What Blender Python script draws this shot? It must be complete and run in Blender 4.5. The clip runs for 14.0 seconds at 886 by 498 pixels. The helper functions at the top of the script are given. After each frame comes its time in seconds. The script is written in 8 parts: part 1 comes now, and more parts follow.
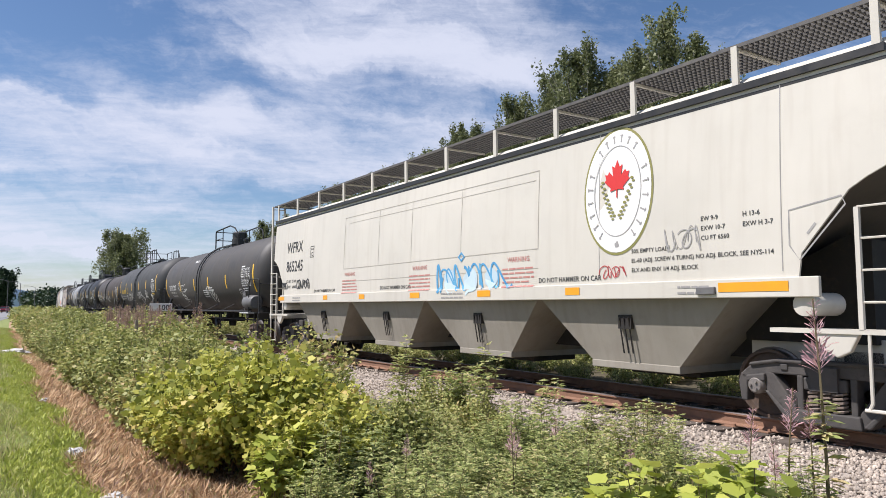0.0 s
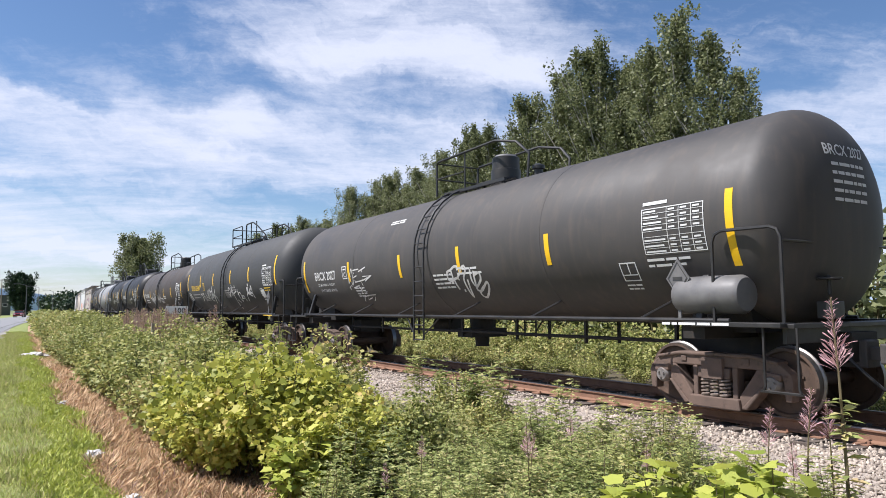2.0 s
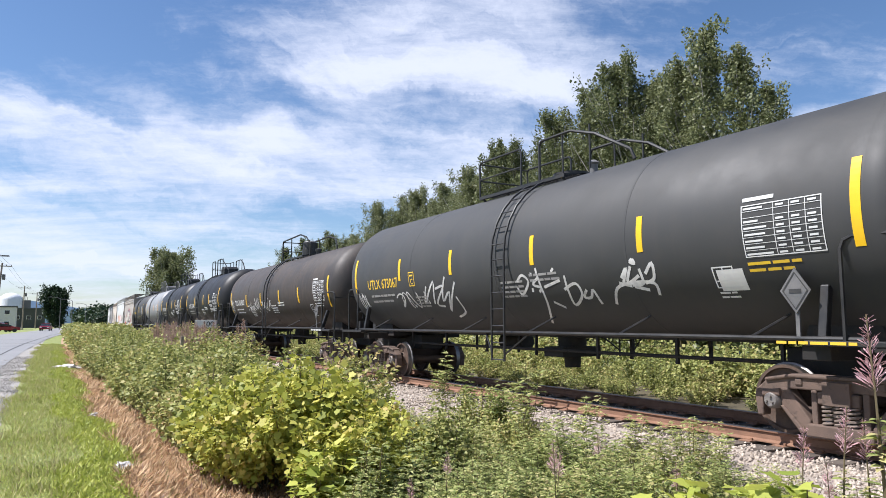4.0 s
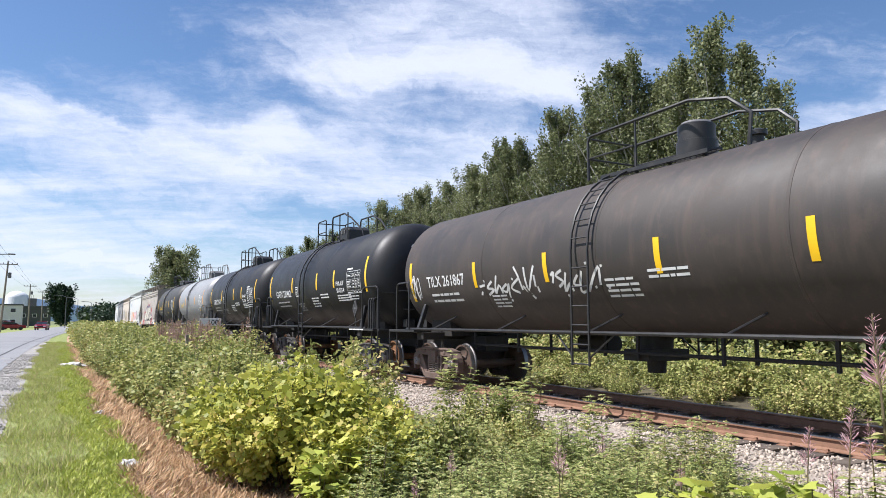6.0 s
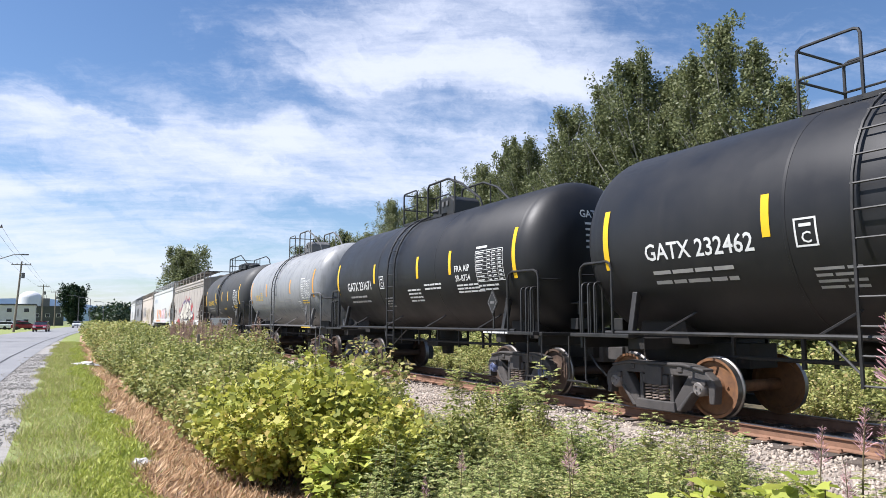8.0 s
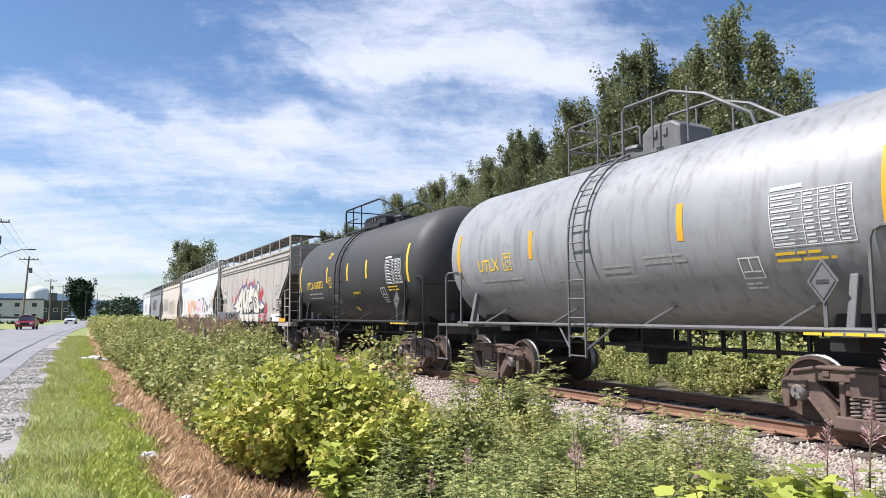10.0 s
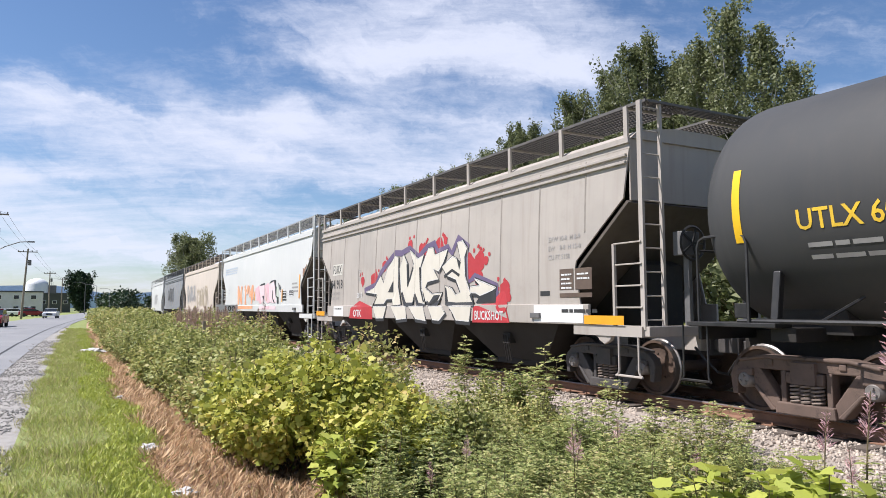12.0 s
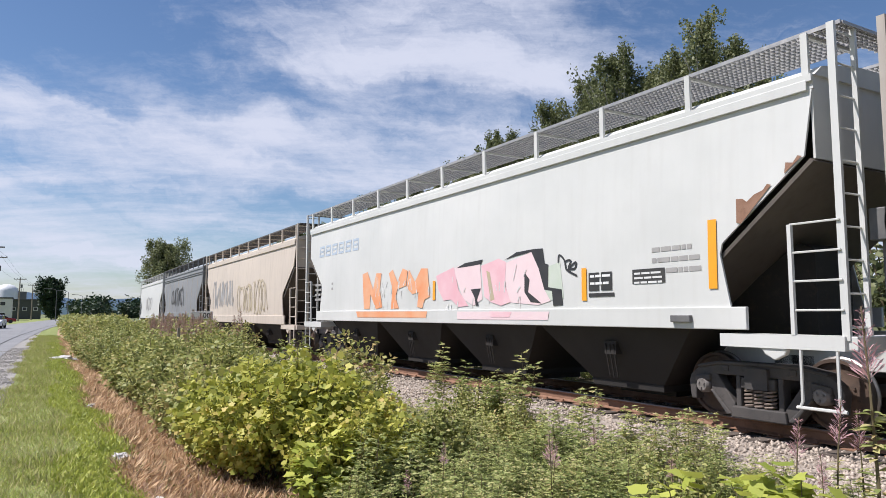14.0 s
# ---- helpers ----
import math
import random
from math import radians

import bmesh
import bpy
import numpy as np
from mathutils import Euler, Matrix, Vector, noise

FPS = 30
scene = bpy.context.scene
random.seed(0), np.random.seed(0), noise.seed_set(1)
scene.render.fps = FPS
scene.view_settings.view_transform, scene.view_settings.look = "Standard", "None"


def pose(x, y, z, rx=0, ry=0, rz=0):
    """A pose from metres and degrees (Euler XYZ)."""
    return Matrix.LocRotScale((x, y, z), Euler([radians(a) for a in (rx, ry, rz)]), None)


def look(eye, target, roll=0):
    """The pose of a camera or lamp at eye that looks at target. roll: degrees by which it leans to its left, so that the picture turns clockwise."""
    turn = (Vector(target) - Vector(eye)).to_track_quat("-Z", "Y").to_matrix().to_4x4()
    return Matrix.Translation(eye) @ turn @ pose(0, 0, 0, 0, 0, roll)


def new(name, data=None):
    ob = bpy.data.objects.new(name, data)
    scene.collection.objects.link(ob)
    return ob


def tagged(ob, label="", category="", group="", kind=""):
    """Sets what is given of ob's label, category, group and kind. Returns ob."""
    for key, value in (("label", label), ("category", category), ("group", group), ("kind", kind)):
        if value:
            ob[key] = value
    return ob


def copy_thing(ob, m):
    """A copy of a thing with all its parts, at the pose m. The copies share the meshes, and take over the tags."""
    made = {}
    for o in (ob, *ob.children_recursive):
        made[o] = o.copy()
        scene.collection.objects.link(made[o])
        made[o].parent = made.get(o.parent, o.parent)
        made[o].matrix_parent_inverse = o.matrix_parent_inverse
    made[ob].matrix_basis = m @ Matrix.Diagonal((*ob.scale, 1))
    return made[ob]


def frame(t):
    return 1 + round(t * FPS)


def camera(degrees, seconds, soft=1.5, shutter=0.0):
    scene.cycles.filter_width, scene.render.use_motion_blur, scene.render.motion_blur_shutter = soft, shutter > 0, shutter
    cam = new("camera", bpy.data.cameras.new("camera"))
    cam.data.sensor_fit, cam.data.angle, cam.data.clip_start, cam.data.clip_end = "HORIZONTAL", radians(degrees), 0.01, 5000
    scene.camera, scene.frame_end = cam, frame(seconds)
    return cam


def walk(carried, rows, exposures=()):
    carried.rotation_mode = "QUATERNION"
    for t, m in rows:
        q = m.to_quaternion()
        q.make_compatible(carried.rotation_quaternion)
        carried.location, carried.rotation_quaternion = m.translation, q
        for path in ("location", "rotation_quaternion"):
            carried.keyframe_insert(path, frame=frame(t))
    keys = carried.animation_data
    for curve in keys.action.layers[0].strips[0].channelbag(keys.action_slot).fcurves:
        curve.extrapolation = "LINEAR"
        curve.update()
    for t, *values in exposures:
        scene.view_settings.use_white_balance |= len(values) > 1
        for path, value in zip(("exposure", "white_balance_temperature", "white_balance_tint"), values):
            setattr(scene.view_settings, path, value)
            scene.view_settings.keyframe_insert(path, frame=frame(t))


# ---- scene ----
cam = camera(65.1, 14.0, 0.6)
# The camera: hand-held at one spot beside the railway, it only turns a little.
EYE = (0.0, 0.0, 1.48)
TURNS = [(0.0, -33.2, 4.7, 0.0), (0.5, -33.33, 4.43, 0.0), (1.0, -33.01, 4.24, 0.08), (1.5, -32.53, 4.34, 0.25), (2.0, -32.06, 4.79, 0.4), (2.5, -31.57, 5.39, 0.5), (3.0, -31.05, 5.88, 0.4),
         (3.5, -30.46, 6.07, 0.25), (4.0, -29.93, 6.03, 0.07), (6.5, -29.5, 5.9, 0.0), (7.0, -29.32, 5.89, 0.02), (7.5, -29.05, 5.88, 0.06), (8.0, -28.77, 5.87, 0.05), (8.5, -28.56, 5.79, 0.01),
         (11.0, -28.3, 5.06, 0.23), (11.5, -28.35, 4.92, 0.21), (12.0, -28.38, 4.75, 0.13), (12.5, -28.52, 4.66, 0.04), (13.0, -28.84, 4.75, -0.04), (13.5, -29.46, 5.01, -0.02), (14.0, -30.21, 5.34, 0.04)]
walk(cam, [(t, pose(*EYE, 90 + tilt, lean, turn)) for t, turn, tilt, lean in TURNS], [(0.0, 0.40, 6170, 15.5), (0.5, 0.37, 6160, 15.5), (1.5, 0.44, 6150, 15.5), (2.6, 0.71, 6040, 14), (4.2, 0.67, 6040, 14), (8.6, 0.70, 6030, 14), (11.0, 0.62, 6100, 14.5), (12.5, 0.50, 6130, 15), (13.0, 0.44, 6140, 15), (14.0, 0.33, 6150, 15.5)])

# ---- light ----
SUN = Vector((-0.74, 0.30, 1.18)).normalized()
world = bpy.data.worlds.new("sky")
scene.world = world
world.use_nodes = True


def node(tree, kind, x=None, **values):
    n = tree.nodes.new(kind)
    for k, v in (x or {}).items():
        if isinstance(v, bpy.types.NodeSocket):
            tree.links.new(v, n.inputs[k])
        else:
            n.inputs[k].default_value = v
    for k, v in values.items():
        setattr(n, k, v)
    return n


def build_sky():
    t = world.node_tree
    back = t.nodes["Background"]
    sky = node(t, "ShaderNodeTexSky", sky_type="NISHITA", sun_disc=False, sun_elevation=math.asin(SUN.z), sun_rotation=math.atan2(SUN.x, SUN.y), altitude=10, air_density=1.0, dust_density=0.45, ozone_density=2.6)
    sky = node(t, "ShaderNodeHueSaturation", {"Saturation": 1.08, "Value": 0.97, "Color": sky.outputs[0]})
    co = node(t, "ShaderNodeTexCoord")
    sep = node(t, "ShaderNodeSeparateXYZ", {0: co.outputs["Generated"]})
    den = node(t, "ShaderNodeMath", {0: sep.outputs[2], 1: 0.16}, operation="ADD")
    den = node(t, "ShaderNodeMath", {0: den.outputs[0], 1: 0.05}, operation="MAXIMUM")
    px = node(t, "ShaderNodeMath", {0: sep.outputs[0], 1: den.outputs[0]}, operation="DIVIDE")
    py = node(t, "ShaderNodeMath", {0: sep.outputs[1], 1: den.outputs[0]}, operation="DIVIDE")
    flat = node(t, "ShaderNodeCombineXYZ", {0: px.outputs[0], 1: py.outputs[0], 2: 0.0})
    turned = node(t, "ShaderNodeMapping", {"Vector": flat.outputs[0], "Rotation": (0, 0, radians(CLOUD[0])), "Location": (CLOUD[1], CLOUD[2], 0)})
    turned = node(t, "ShaderNodeMapping", {"Vector": turned.outputs[0], "Scale": (1.0, 0.46, 1)})
    warp = node(t, "ShaderNodeTexNoise", {"Vector": turned.outputs[0], "Scale": 1.1, "Detail": 3.0})
    bent = node(t, "ShaderNodeMixRGB", {0: 0.35, 1: turned.outputs[0], 2: warp.outputs["Color"]}, blend_type="ADD")
    big = node(t, "ShaderNodeTexNoise", {"Vector": bent.outputs[0], "Scale": 0.85, "Detail": 3.0, "Roughness": 0.5})
    fine = node(t, "ShaderNodeTexNoise", {"Vector": bent.outputs[0], "Scale": 3.6, "Detail": 9.0, "Roughness": 0.68})
    mix = node(t, "ShaderNodeMath", {0: fine.outputs["Fac"], 1: 0.62}, operation="MULTIPLY")
    both = node(t, "ShaderNodeMath", {0: big.outputs["Fac"], 1: mix.outputs[0]}, operation="ADD")
    # thicker bank low over the horizon
    low = node(t, "ShaderNodeMapRange", {0: sep.outputs[2], 1: 0.0, 2: 0.55, 3: 0.10, 4: -0.02})
    both = node(t, "ShaderNodeMath", {0: both.outputs[0], 1: low.outputs[0]}, operation="ADD")
    # where the banks of cirrus stand and where the blue shows between them
    az = node(t, "ShaderNodeMath", {0: sep.outputs[0], 1: sep.outputs[1]}, operation="ARCTAN2")
    here = node(t, "ShaderNodeCombineXYZ", {0: az.outputs[0], 1: sep.outputs[2], 2: 0.0})
    still = here
    swirl = node(t, "ShaderNodeTexNoise", {"Vector": here.outputs[0], "Scale": 4.5, "Detail": 6.0, "Roughness": 0.62})
    swirl = node(t, "ShaderNodeVectorMath", {0: swirl.outputs["Color"], 1: (0.5, 0.5, 0.5)}, operation="SUBTRACT")
    swirl = node(t, "ShaderNodeVectorMath", {0: swirl.outputs[0], 1: (0.30, 0.16, 0.0)}, operation="MULTIPLY")
    here = node(t, "ShaderNodeVectorMath", {0: here.outputs[0], 1: swirl.outputs[0]}, operation="ADD")
    for a, e, wide, tall, more in BANKS:
        d = node(t, "ShaderNodeVectorMath", {0: here.outputs[0], 1: (a, e, 0.0)}, operation="SUBTRACT")
        d = node(t, "ShaderNodeVectorMath", {0: d.outputs[0], 1: (1 / wide, 1 / tall, 0.0)}, operation="MULTIPLY")
        d = node(t, "ShaderNodeVectorMath", {0: d.outputs[0]}, operation="LENGTH")
        d = node(t, "ShaderNodeMapRange", {0: d.outputs["Value"], 1: 0.0, 2: 2.0, 3: more, 4: 0.0}, interpolation_type="SMOOTHSTEP")
        both = node(t, "ShaderNodeMath", {0: both.outputs[0], 1: d.outputs[0]}, operation="ADD")
    # fibres that sweep down to the right, and finer combed wisps across them
    for turn, scale, amount in ((14, (2.1, 15.0, 1.0), 0.62), (-9, (3.4, 26.0, 1.0), 0.18)):
        fibre = node(t, "ShaderNodeMapping", {"Vector": here.outputs[0], "Rotation": (0, 0, radians(turn))})
        fibre = node(t, "ShaderNodeMapping", {"Vector": fibre.outputs[0], "Scale": scale})
        fibre = node(t, "ShaderNodeTexNoise", {"Vector": fibre.outputs[0], "Scale": 1.0, "Detail": 7.0, "Roughness": 0.6, "Distortion": 0.5})
        fibre = node(t, "ShaderNodeMath", {0: fibre.outputs["Fac"], 1: 0.5}, operation="SUBTRACT")
        both = node(t, "ShaderNodeMath", {0: fibre.outputs[0], 1: amount, 2: both.outputs[0]}, operation="MULTIPLY_ADD")
    cover = node(t, "ShaderNodeMapRange", {0: both.outputs[0], 1: CLOUD[3], 2: CLOUD[4], 3: 0.0, 4: 0.92}, interpolation_type="SMOOTHSTEP")
    # small cumulus heads far off
    puffy = node(t, "ShaderNodeTexNoise", {"Vector": still.outputs[0], "Scale": 60.0, "Detail": 5.0})
    for a, e, wide, tall in PUFFS:
        d = node(t, "ShaderNodeVectorMath", {0: still.outputs[0], 1: (a, e, 0.0)}, operation="SUBTRACT")
        d = node(t, "ShaderNodeVectorMath", {0: d.outputs[0], 1: (1 / wide, 1 / tall, 0.0)}, operation="MULTIPLY")
        d = node(t, "ShaderNodeVectorMath", {0: d.outputs[0]}, operation="LENGTH")
        d = node(t, "ShaderNodeMath", {0: puffy.outputs["Fac"], 1: 1.6, 2: d.outputs["Value"]}, operation="MULTIPLY_ADD")
        d = node(t, "ShaderNodeMapRange", {0: d.outputs[0], 1: 1.3, 2: 1.75, 3: 0.85, 4: 0.0}, interpolation_type="SMOOTHSTEP")
        cover = node(t, "ShaderNodeMath", {0: cover.outputs[0], 1: d.outputs[0]}, operation="MAXIMUM")
    cloudy = node(t, "ShaderNodeMixRGB", {0: cover.outputs[0], 1: sky.outputs[0], 2: (CLOUD[5] * 0.95, CLOUD[5] * 0.99, CLOUD[5] * 1.09, 1)})
    t.links.new(cloudy.outputs[0], back.inputs[0])
    back.inputs[1].default_value = 0.084


CLOUD = (-68, -0.43, 0.1, 0.73, 1.17, 7.3)
# azimuth, height, width, depth and strength of each bank or gap
BANKS = [(0.45, 0.39, 0.32, 0.07, 0.19), (0.68, 0.335, 0.2, 0.04, 0.13), (0.22, 0.212, 0.44, 0.058, 0.21), (-0.1, 0.125, 0.3, 0.04, 0.14), (0.80, 0.32, 0.12, 0.03, 0.12),
         (0.02, 0.32, 0.24, 0.06, -0.17), (0.42, 0.287, 0.36, 0.03, -0.2), (0.97, 0.33, 0.26, 0.11, -0.22), (0.32, 0.14, 0.22, 0.022, -0.1)]
# azimuth, height, width and depth of the cumulus heads
PUFFS = [(0.035, 0.081, 0.045, 0.017), (0.11, 0.070, 0.04, 0.012), (0.17, 0.062, 0.03, 0.009)]
build_sky()
sun = new("sun", bpy.data.lights.new("sun", "SUN"))
sun.data.energy, sun.data.angle, sun.data.color = 5.0, radians(0.53), (1.0, 0.95, 0.87)
sun.matrix_world = look(SUN * 50, (0, 0, 0))


# ---- materials ----
def material(name):
    m = bpy.data.materials.new(name)
    m.use_nodes = True
    return m, m.node_tree, m.node_tree.nodes["Principled BSDF"]


def surface(name, a, b, scale=1.5, rough=0.6, metal=0.0, streak=0.0, dirt=None, dirt_amount=0.0, bump=0.05, grain=40.0, island=0.0, spec=0.5):
    """Two tones mixed by broad noise, upright streaks, blotches of dirt, fine grain in the relief."""
    m, t, p = material(name)
    co = node(t, "ShaderNodeTexCoord")
    broad = node(t, "ShaderNodeTexNoise", {"Vector": co.outputs["Object"], "Scale": scale, "Detail": 6.0, "Roughness": 0.6})
    fac = node(t, "ShaderNodeMapRange", {0: broad.outputs["Fac"], 1: 0.3, 2: 0.7})
    col = node(t, "ShaderNodeMixRGB", {0: fac.outputs[0], 1: (*a, 1), 2: (*b, 1)})
    if streak:
        mp = node(t, "ShaderNodeMapping", {"Vector": co.outputs["Object"], "Scale": (5, 5, 0.35)})
        run = node(t, "ShaderNodeTexNoise", {"Vector": mp.outputs[0], "Scale": 1.3, "Detail": 5.0})
        f = node(t, "ShaderNodeMapRange", {0: run.outputs["Fac"], 1: 0.5, 2: 0.8, 3: 0.0, 4: streak})
        d = dirt or (0.1, 0.08, 0.06)
        col = node(t, "ShaderNodeMixRGB", {0: f.outputs[0], 1: col.outputs[0], 2: (*d, 1)})
    if dirt_amount:
        spots = node(t, "ShaderNodeTexNoise", {"Vector": co.outputs["Object"], "Scale": scale * 3.1, "Detail": 9.0, "Roughness": 0.7})
        f = node(t, "ShaderNodeMapRange", {0: spots.outputs["Fac"], 1: 0.55, 2: 0.72, 3: 0.0, 4: dirt_amount})
        col = node(t, "ShaderNodeMixRGB", {0: f.outputs[0], 1: col.outputs[0], 2: (*dirt, 1)})
    if island:
        info = node(t, "ShaderNodeNewGeometry")
        own = node(t, "ShaderNodeObjectInfo")
        r = node(t, "ShaderNodeMath", {0: info.outputs["Random Per Island"], 1: own.outputs["Random"]}, operation="ADD")
        r = node(t, "ShaderNodeMath", {0: r.outputs[0]}, operation="FRACT")
        v = node(t, "ShaderNodeMapRange", {0: r.outputs[0], 3: 1 - island, 4: 1 + island})
        col = node(t, "ShaderNodeHueSaturation", {"Value": v.outputs[0], "Color": col.outputs[0]})
    t.links.new(col.outputs[0], p.inputs["Base Color"])
    fine = node(t, "ShaderNodeTexNoise", {"Vector": co.outputs["Object"], "Scale": grain, "Detail": 4.0})
    rr = node(t, "ShaderNodeMapRange", {0: broad.outputs["Fac"], 1: 0.3, 2: 0.7, 3: max(rough - 0.12, 0.05), 4: min(rough + 0.1, 1)})
    t.links.new(rr.outputs[0], p.inputs["Roughness"])
    bm = node(t, "ShaderNodeBump", {"Height": fine.outputs["Fac"], "Strength": bump, "Distance": 0.02})
    t.links.new(bm.outputs[0], p.inputs["Normal"])
    p.inputs["Metallic"].default_value = metal
    p.inputs["Specular IOR Level"].default_value = spec
    return m


def leaf_material(name, tones, through_light=0.35, rough=0.55):
    """Leaves: a tone for each leaf, and light that shines through."""
    m, t, p = material(name)
    info = node(t, "ShaderNodeNewGeometry")
    own = node(t, "ShaderNodeObjectInfo")
    half = node(t, "ShaderNodeMath", {0: own.outputs["Random"], 1: 0.3}, operation="MULTIPLY")
    some = node(t, "ShaderNodeMath", {0: info.outputs["Random Per Island"], 1: 0.7, 2: half.outputs[0]}, operation="MULTIPLY_ADD")
    ramp = node(t, "ShaderNodeValToRGB", {0: some.outputs[0]})
    el = ramp.color_ramp.elements
    el[0].color, el[1].color = (*tones[0], 1), (*tones[-1], 1)
    for i, c in enumerate(tones[1:-1]):
        el.new((i + 1) / (len(tones) - 1)).color = (*c, 1)
    t.links.new(ramp.outputs[0], p.inputs["Base Color"])
    p.inputs["Roughness"].default_value = rough
    p.inputs["Specular IOR Level"].default_value = 0.35
    tl = node(t, "ShaderNodeBsdfTranslucent", {0: ramp.outputs[0]})
    mx = node(t, "ShaderNodeMixShader", {0: through_light, 1: p.outputs[0], 2: tl.outputs[0]})
    t.links.new(mx.outputs[0], t.nodes["Material Output"].inputs[0])
    return m


TANK_WARM = surface("tank_paint_warm", (0.042, 0.040, 0.038), (0.068, 0.062, 0.057), 0.7, 0.66, streak=0.42, dirt=(0.11, 0.086, 0.066), dirt_amount=0.25, bump=0.03)
TANK_BROWN = surface("tank_paint_brown", (0.030, 0.026, 0.023), (0.055, 0.043, 0.036), 0.8, 0.62, streak=0.35, dirt=(0.12, 0.08, 0.06), dirt_amount=0.25, bump=0.03)
TANK_BLACK = surface("tank_paint_black", (0.009, 0.009, 0.010), (0.015, 0.015, 0.016), 0.8, 0.5, streak=0.12, dirt=(0.05, 0.042, 0.038), dirt_amount=0.08, bump=0.02, spec=0.4)
TANK_DARK = surface("tank_paint_dark_grey", (0.036, 0.037, 0.037), (0.048, 0.048, 0.047), 0.7, 0.66, streak=0.12, dirt=(0.09, 0.075, 0.06), dirt_amount=0.1, bump=0.02)
TANK_GREY = surface("tank_paint_light_grey", (0.24, 0.245, 0.25), (0.30, 0.305, 0.305), 0.7, 0.5, streak=0.5, dirt=(0.05, 0.045, 0.04), dirt_amount=0.25, bump=0.02)
CREAM = surface("hopper_cream_paint", (0.54, 0.51, 0.44), (0.61, 0.575, 0.50), 0.5, 0.5, streak=0.22, dirt=(0.36, 0.30, 0.23), dirt_amount=0.12, bump=0.03)
TAUPE = surface("hopper_taupe_paint", (0.35, 0.315, 0.275), (0.44, 0.395, 0.345), 0.5, 0.6, streak=0.4, dirt=(0.25, 0.20, 0.16), dirt_amount=0.25, bump=0.04)
WHITE = surface("hopper_white_paint", (0.535, 0.54, 0.51), (0.61, 0.61, 0.58), 0.5, 0.5, streak=0.18, dirt=(0.42, 0.40, 0.36), dirt_amount=0.12, bump=0.03)
PEACH = surface("hopper_peach_paint", (0.52, 0.45, 0.375), (0.59, 0.515, 0.43), 0.5, 0.6, streak=0.4, dirt=(0.30, 0.25, 0.20), dirt_amount=0.2, bump=0.03)
SLATE = surface("hopper_slate_paint", (0.19, 0.20, 0.205), (0.25, 0.255, 0.26), 0.5, 0.6, streak=0.3, dirt=(0.13, 0.11, 0.09), dirt_amount=0.2, bump=0.03)
UNDER = surface("grimy_underframe", (0.011, 0.010, 0.009), (0.026, 0.022, 0.018), 2.0, 0.8, dirt=(0.09, 0.055, 0.035), dirt_amount=0.4, bump=0.1)
# near-black: grime, and the shade below the side sill put into the colour
CHUTE_DARK = surface("grimy_shaded_chute_paint", (0.010, 0.0085, 0.0075), (0.020, 0.0165, 0.0135), 1.2, 0.8, streak=0.4, dirt=(0.018, 0.014, 0.011), dirt_amount=0.3, bump=0.05)
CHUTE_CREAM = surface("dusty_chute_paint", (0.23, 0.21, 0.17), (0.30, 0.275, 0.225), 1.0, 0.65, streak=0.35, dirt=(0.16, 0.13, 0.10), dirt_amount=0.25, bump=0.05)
TRUCK = surface("dusty_cast_steel", (0.095, 0.066, 0.051), (0.16, 0.108, 0.082), 3.0, 0.85, dirt=(0.03, 0.024, 0.02), dirt_amount=0.7, bump=0.2, grain=60)
SPRING = surface("dusty_spring_steel", (0.17, 0.13, 0.105), (0.24, 0.19, 0.155), 5.0, 0.75, dirt=(0.05, 0.04, 0.03), dirt_amount=0.5, bump=0.1)
TRUCK_DARK = surface("oily_cast_steel", (0.045, 0.042, 0.040), (0.085, 0.075, 0.068), 3.0, 0.75, dirt=(0.02, 0.018, 0.016), dirt_amount=0.6, bump=0.2, grain=60)
WHEEL = surface("rusty_wheel_steel", (0.06, 0.040, 0.030), (0.12, 0.075, 0.05), 4.0, 0.75, dirt=(0.02, 0.016, 0.014), dirt_amount=0.6, bump=0.15)
WHEEL_NEW = surface("orange_rust_wheel", (0.26, 0.12, 0.045), (0.13, 0.065, 0.035), 4.0, 0.8, dirt=(0.05, 0.03, 0.02), dirt_amount=0.5, bump=0.15)
TREAD = surface("polished_tread_steel", (0.20, 0.185, 0.17), (0.30, 0.28, 0.265), 6.0, 0.48, metal=1.0, bump=0.02)
BLUE_CAP = surface("blue_bearing_cap", (0.05, 0.075, 0.18), (0.12, 0.14, 0.24), 8.0, 0.5, bump=0.05)
CAP = surface("worn_bearing_cap", (0.16, 0.14, 0.13), (0.26, 0.24, 0.22), 8.0, 0.6, metal=0.5, bump=0.05)
BLACK_STEEL = surface("black_painted_steel", (0.014, 0.014, 0.014), (0.03, 0.028, 0.026), 5.0, 0.5, bump=0.05)
GREY_STEEL = surface("grey_painted_steel", (0.10, 0.10, 0.10), (0.16, 0.155, 0.15), 4.0, 0.55, dirt=(0.08, 0.05, 0.035), dirt_amount=0.3, bump=0.05)
GALV = surface("galvanised_grating", (0.30, 0.30, 0.30), (0.42, 0.41, 0.40), 8.0, 0.5, metal=0.4, bump=0.05)
DARK_GRATE = surface("dark_grating_steel", (0.07, 0.065, 0.06), (0.12, 0.11, 0.10), 8.0, 0.6, bump=0.05)
YELLOW = surface("yellow_reflective_film", (0.85, 0.52, 0.01), (0.78, 0.46, 0.01), 3.0, 0.4, dirt=(0.35, 0.24, 0.06), dirt_amount=0.15, bump=0.01)
ORANGE = surface("orange_reflective_film", (0.82, 0.36, 0.015), (0.72, 0.31, 0.015), 3.0, 0.4, dirt=(0.35, 0.2, 0.06), dirt_amount=0.15, bump=0.01)
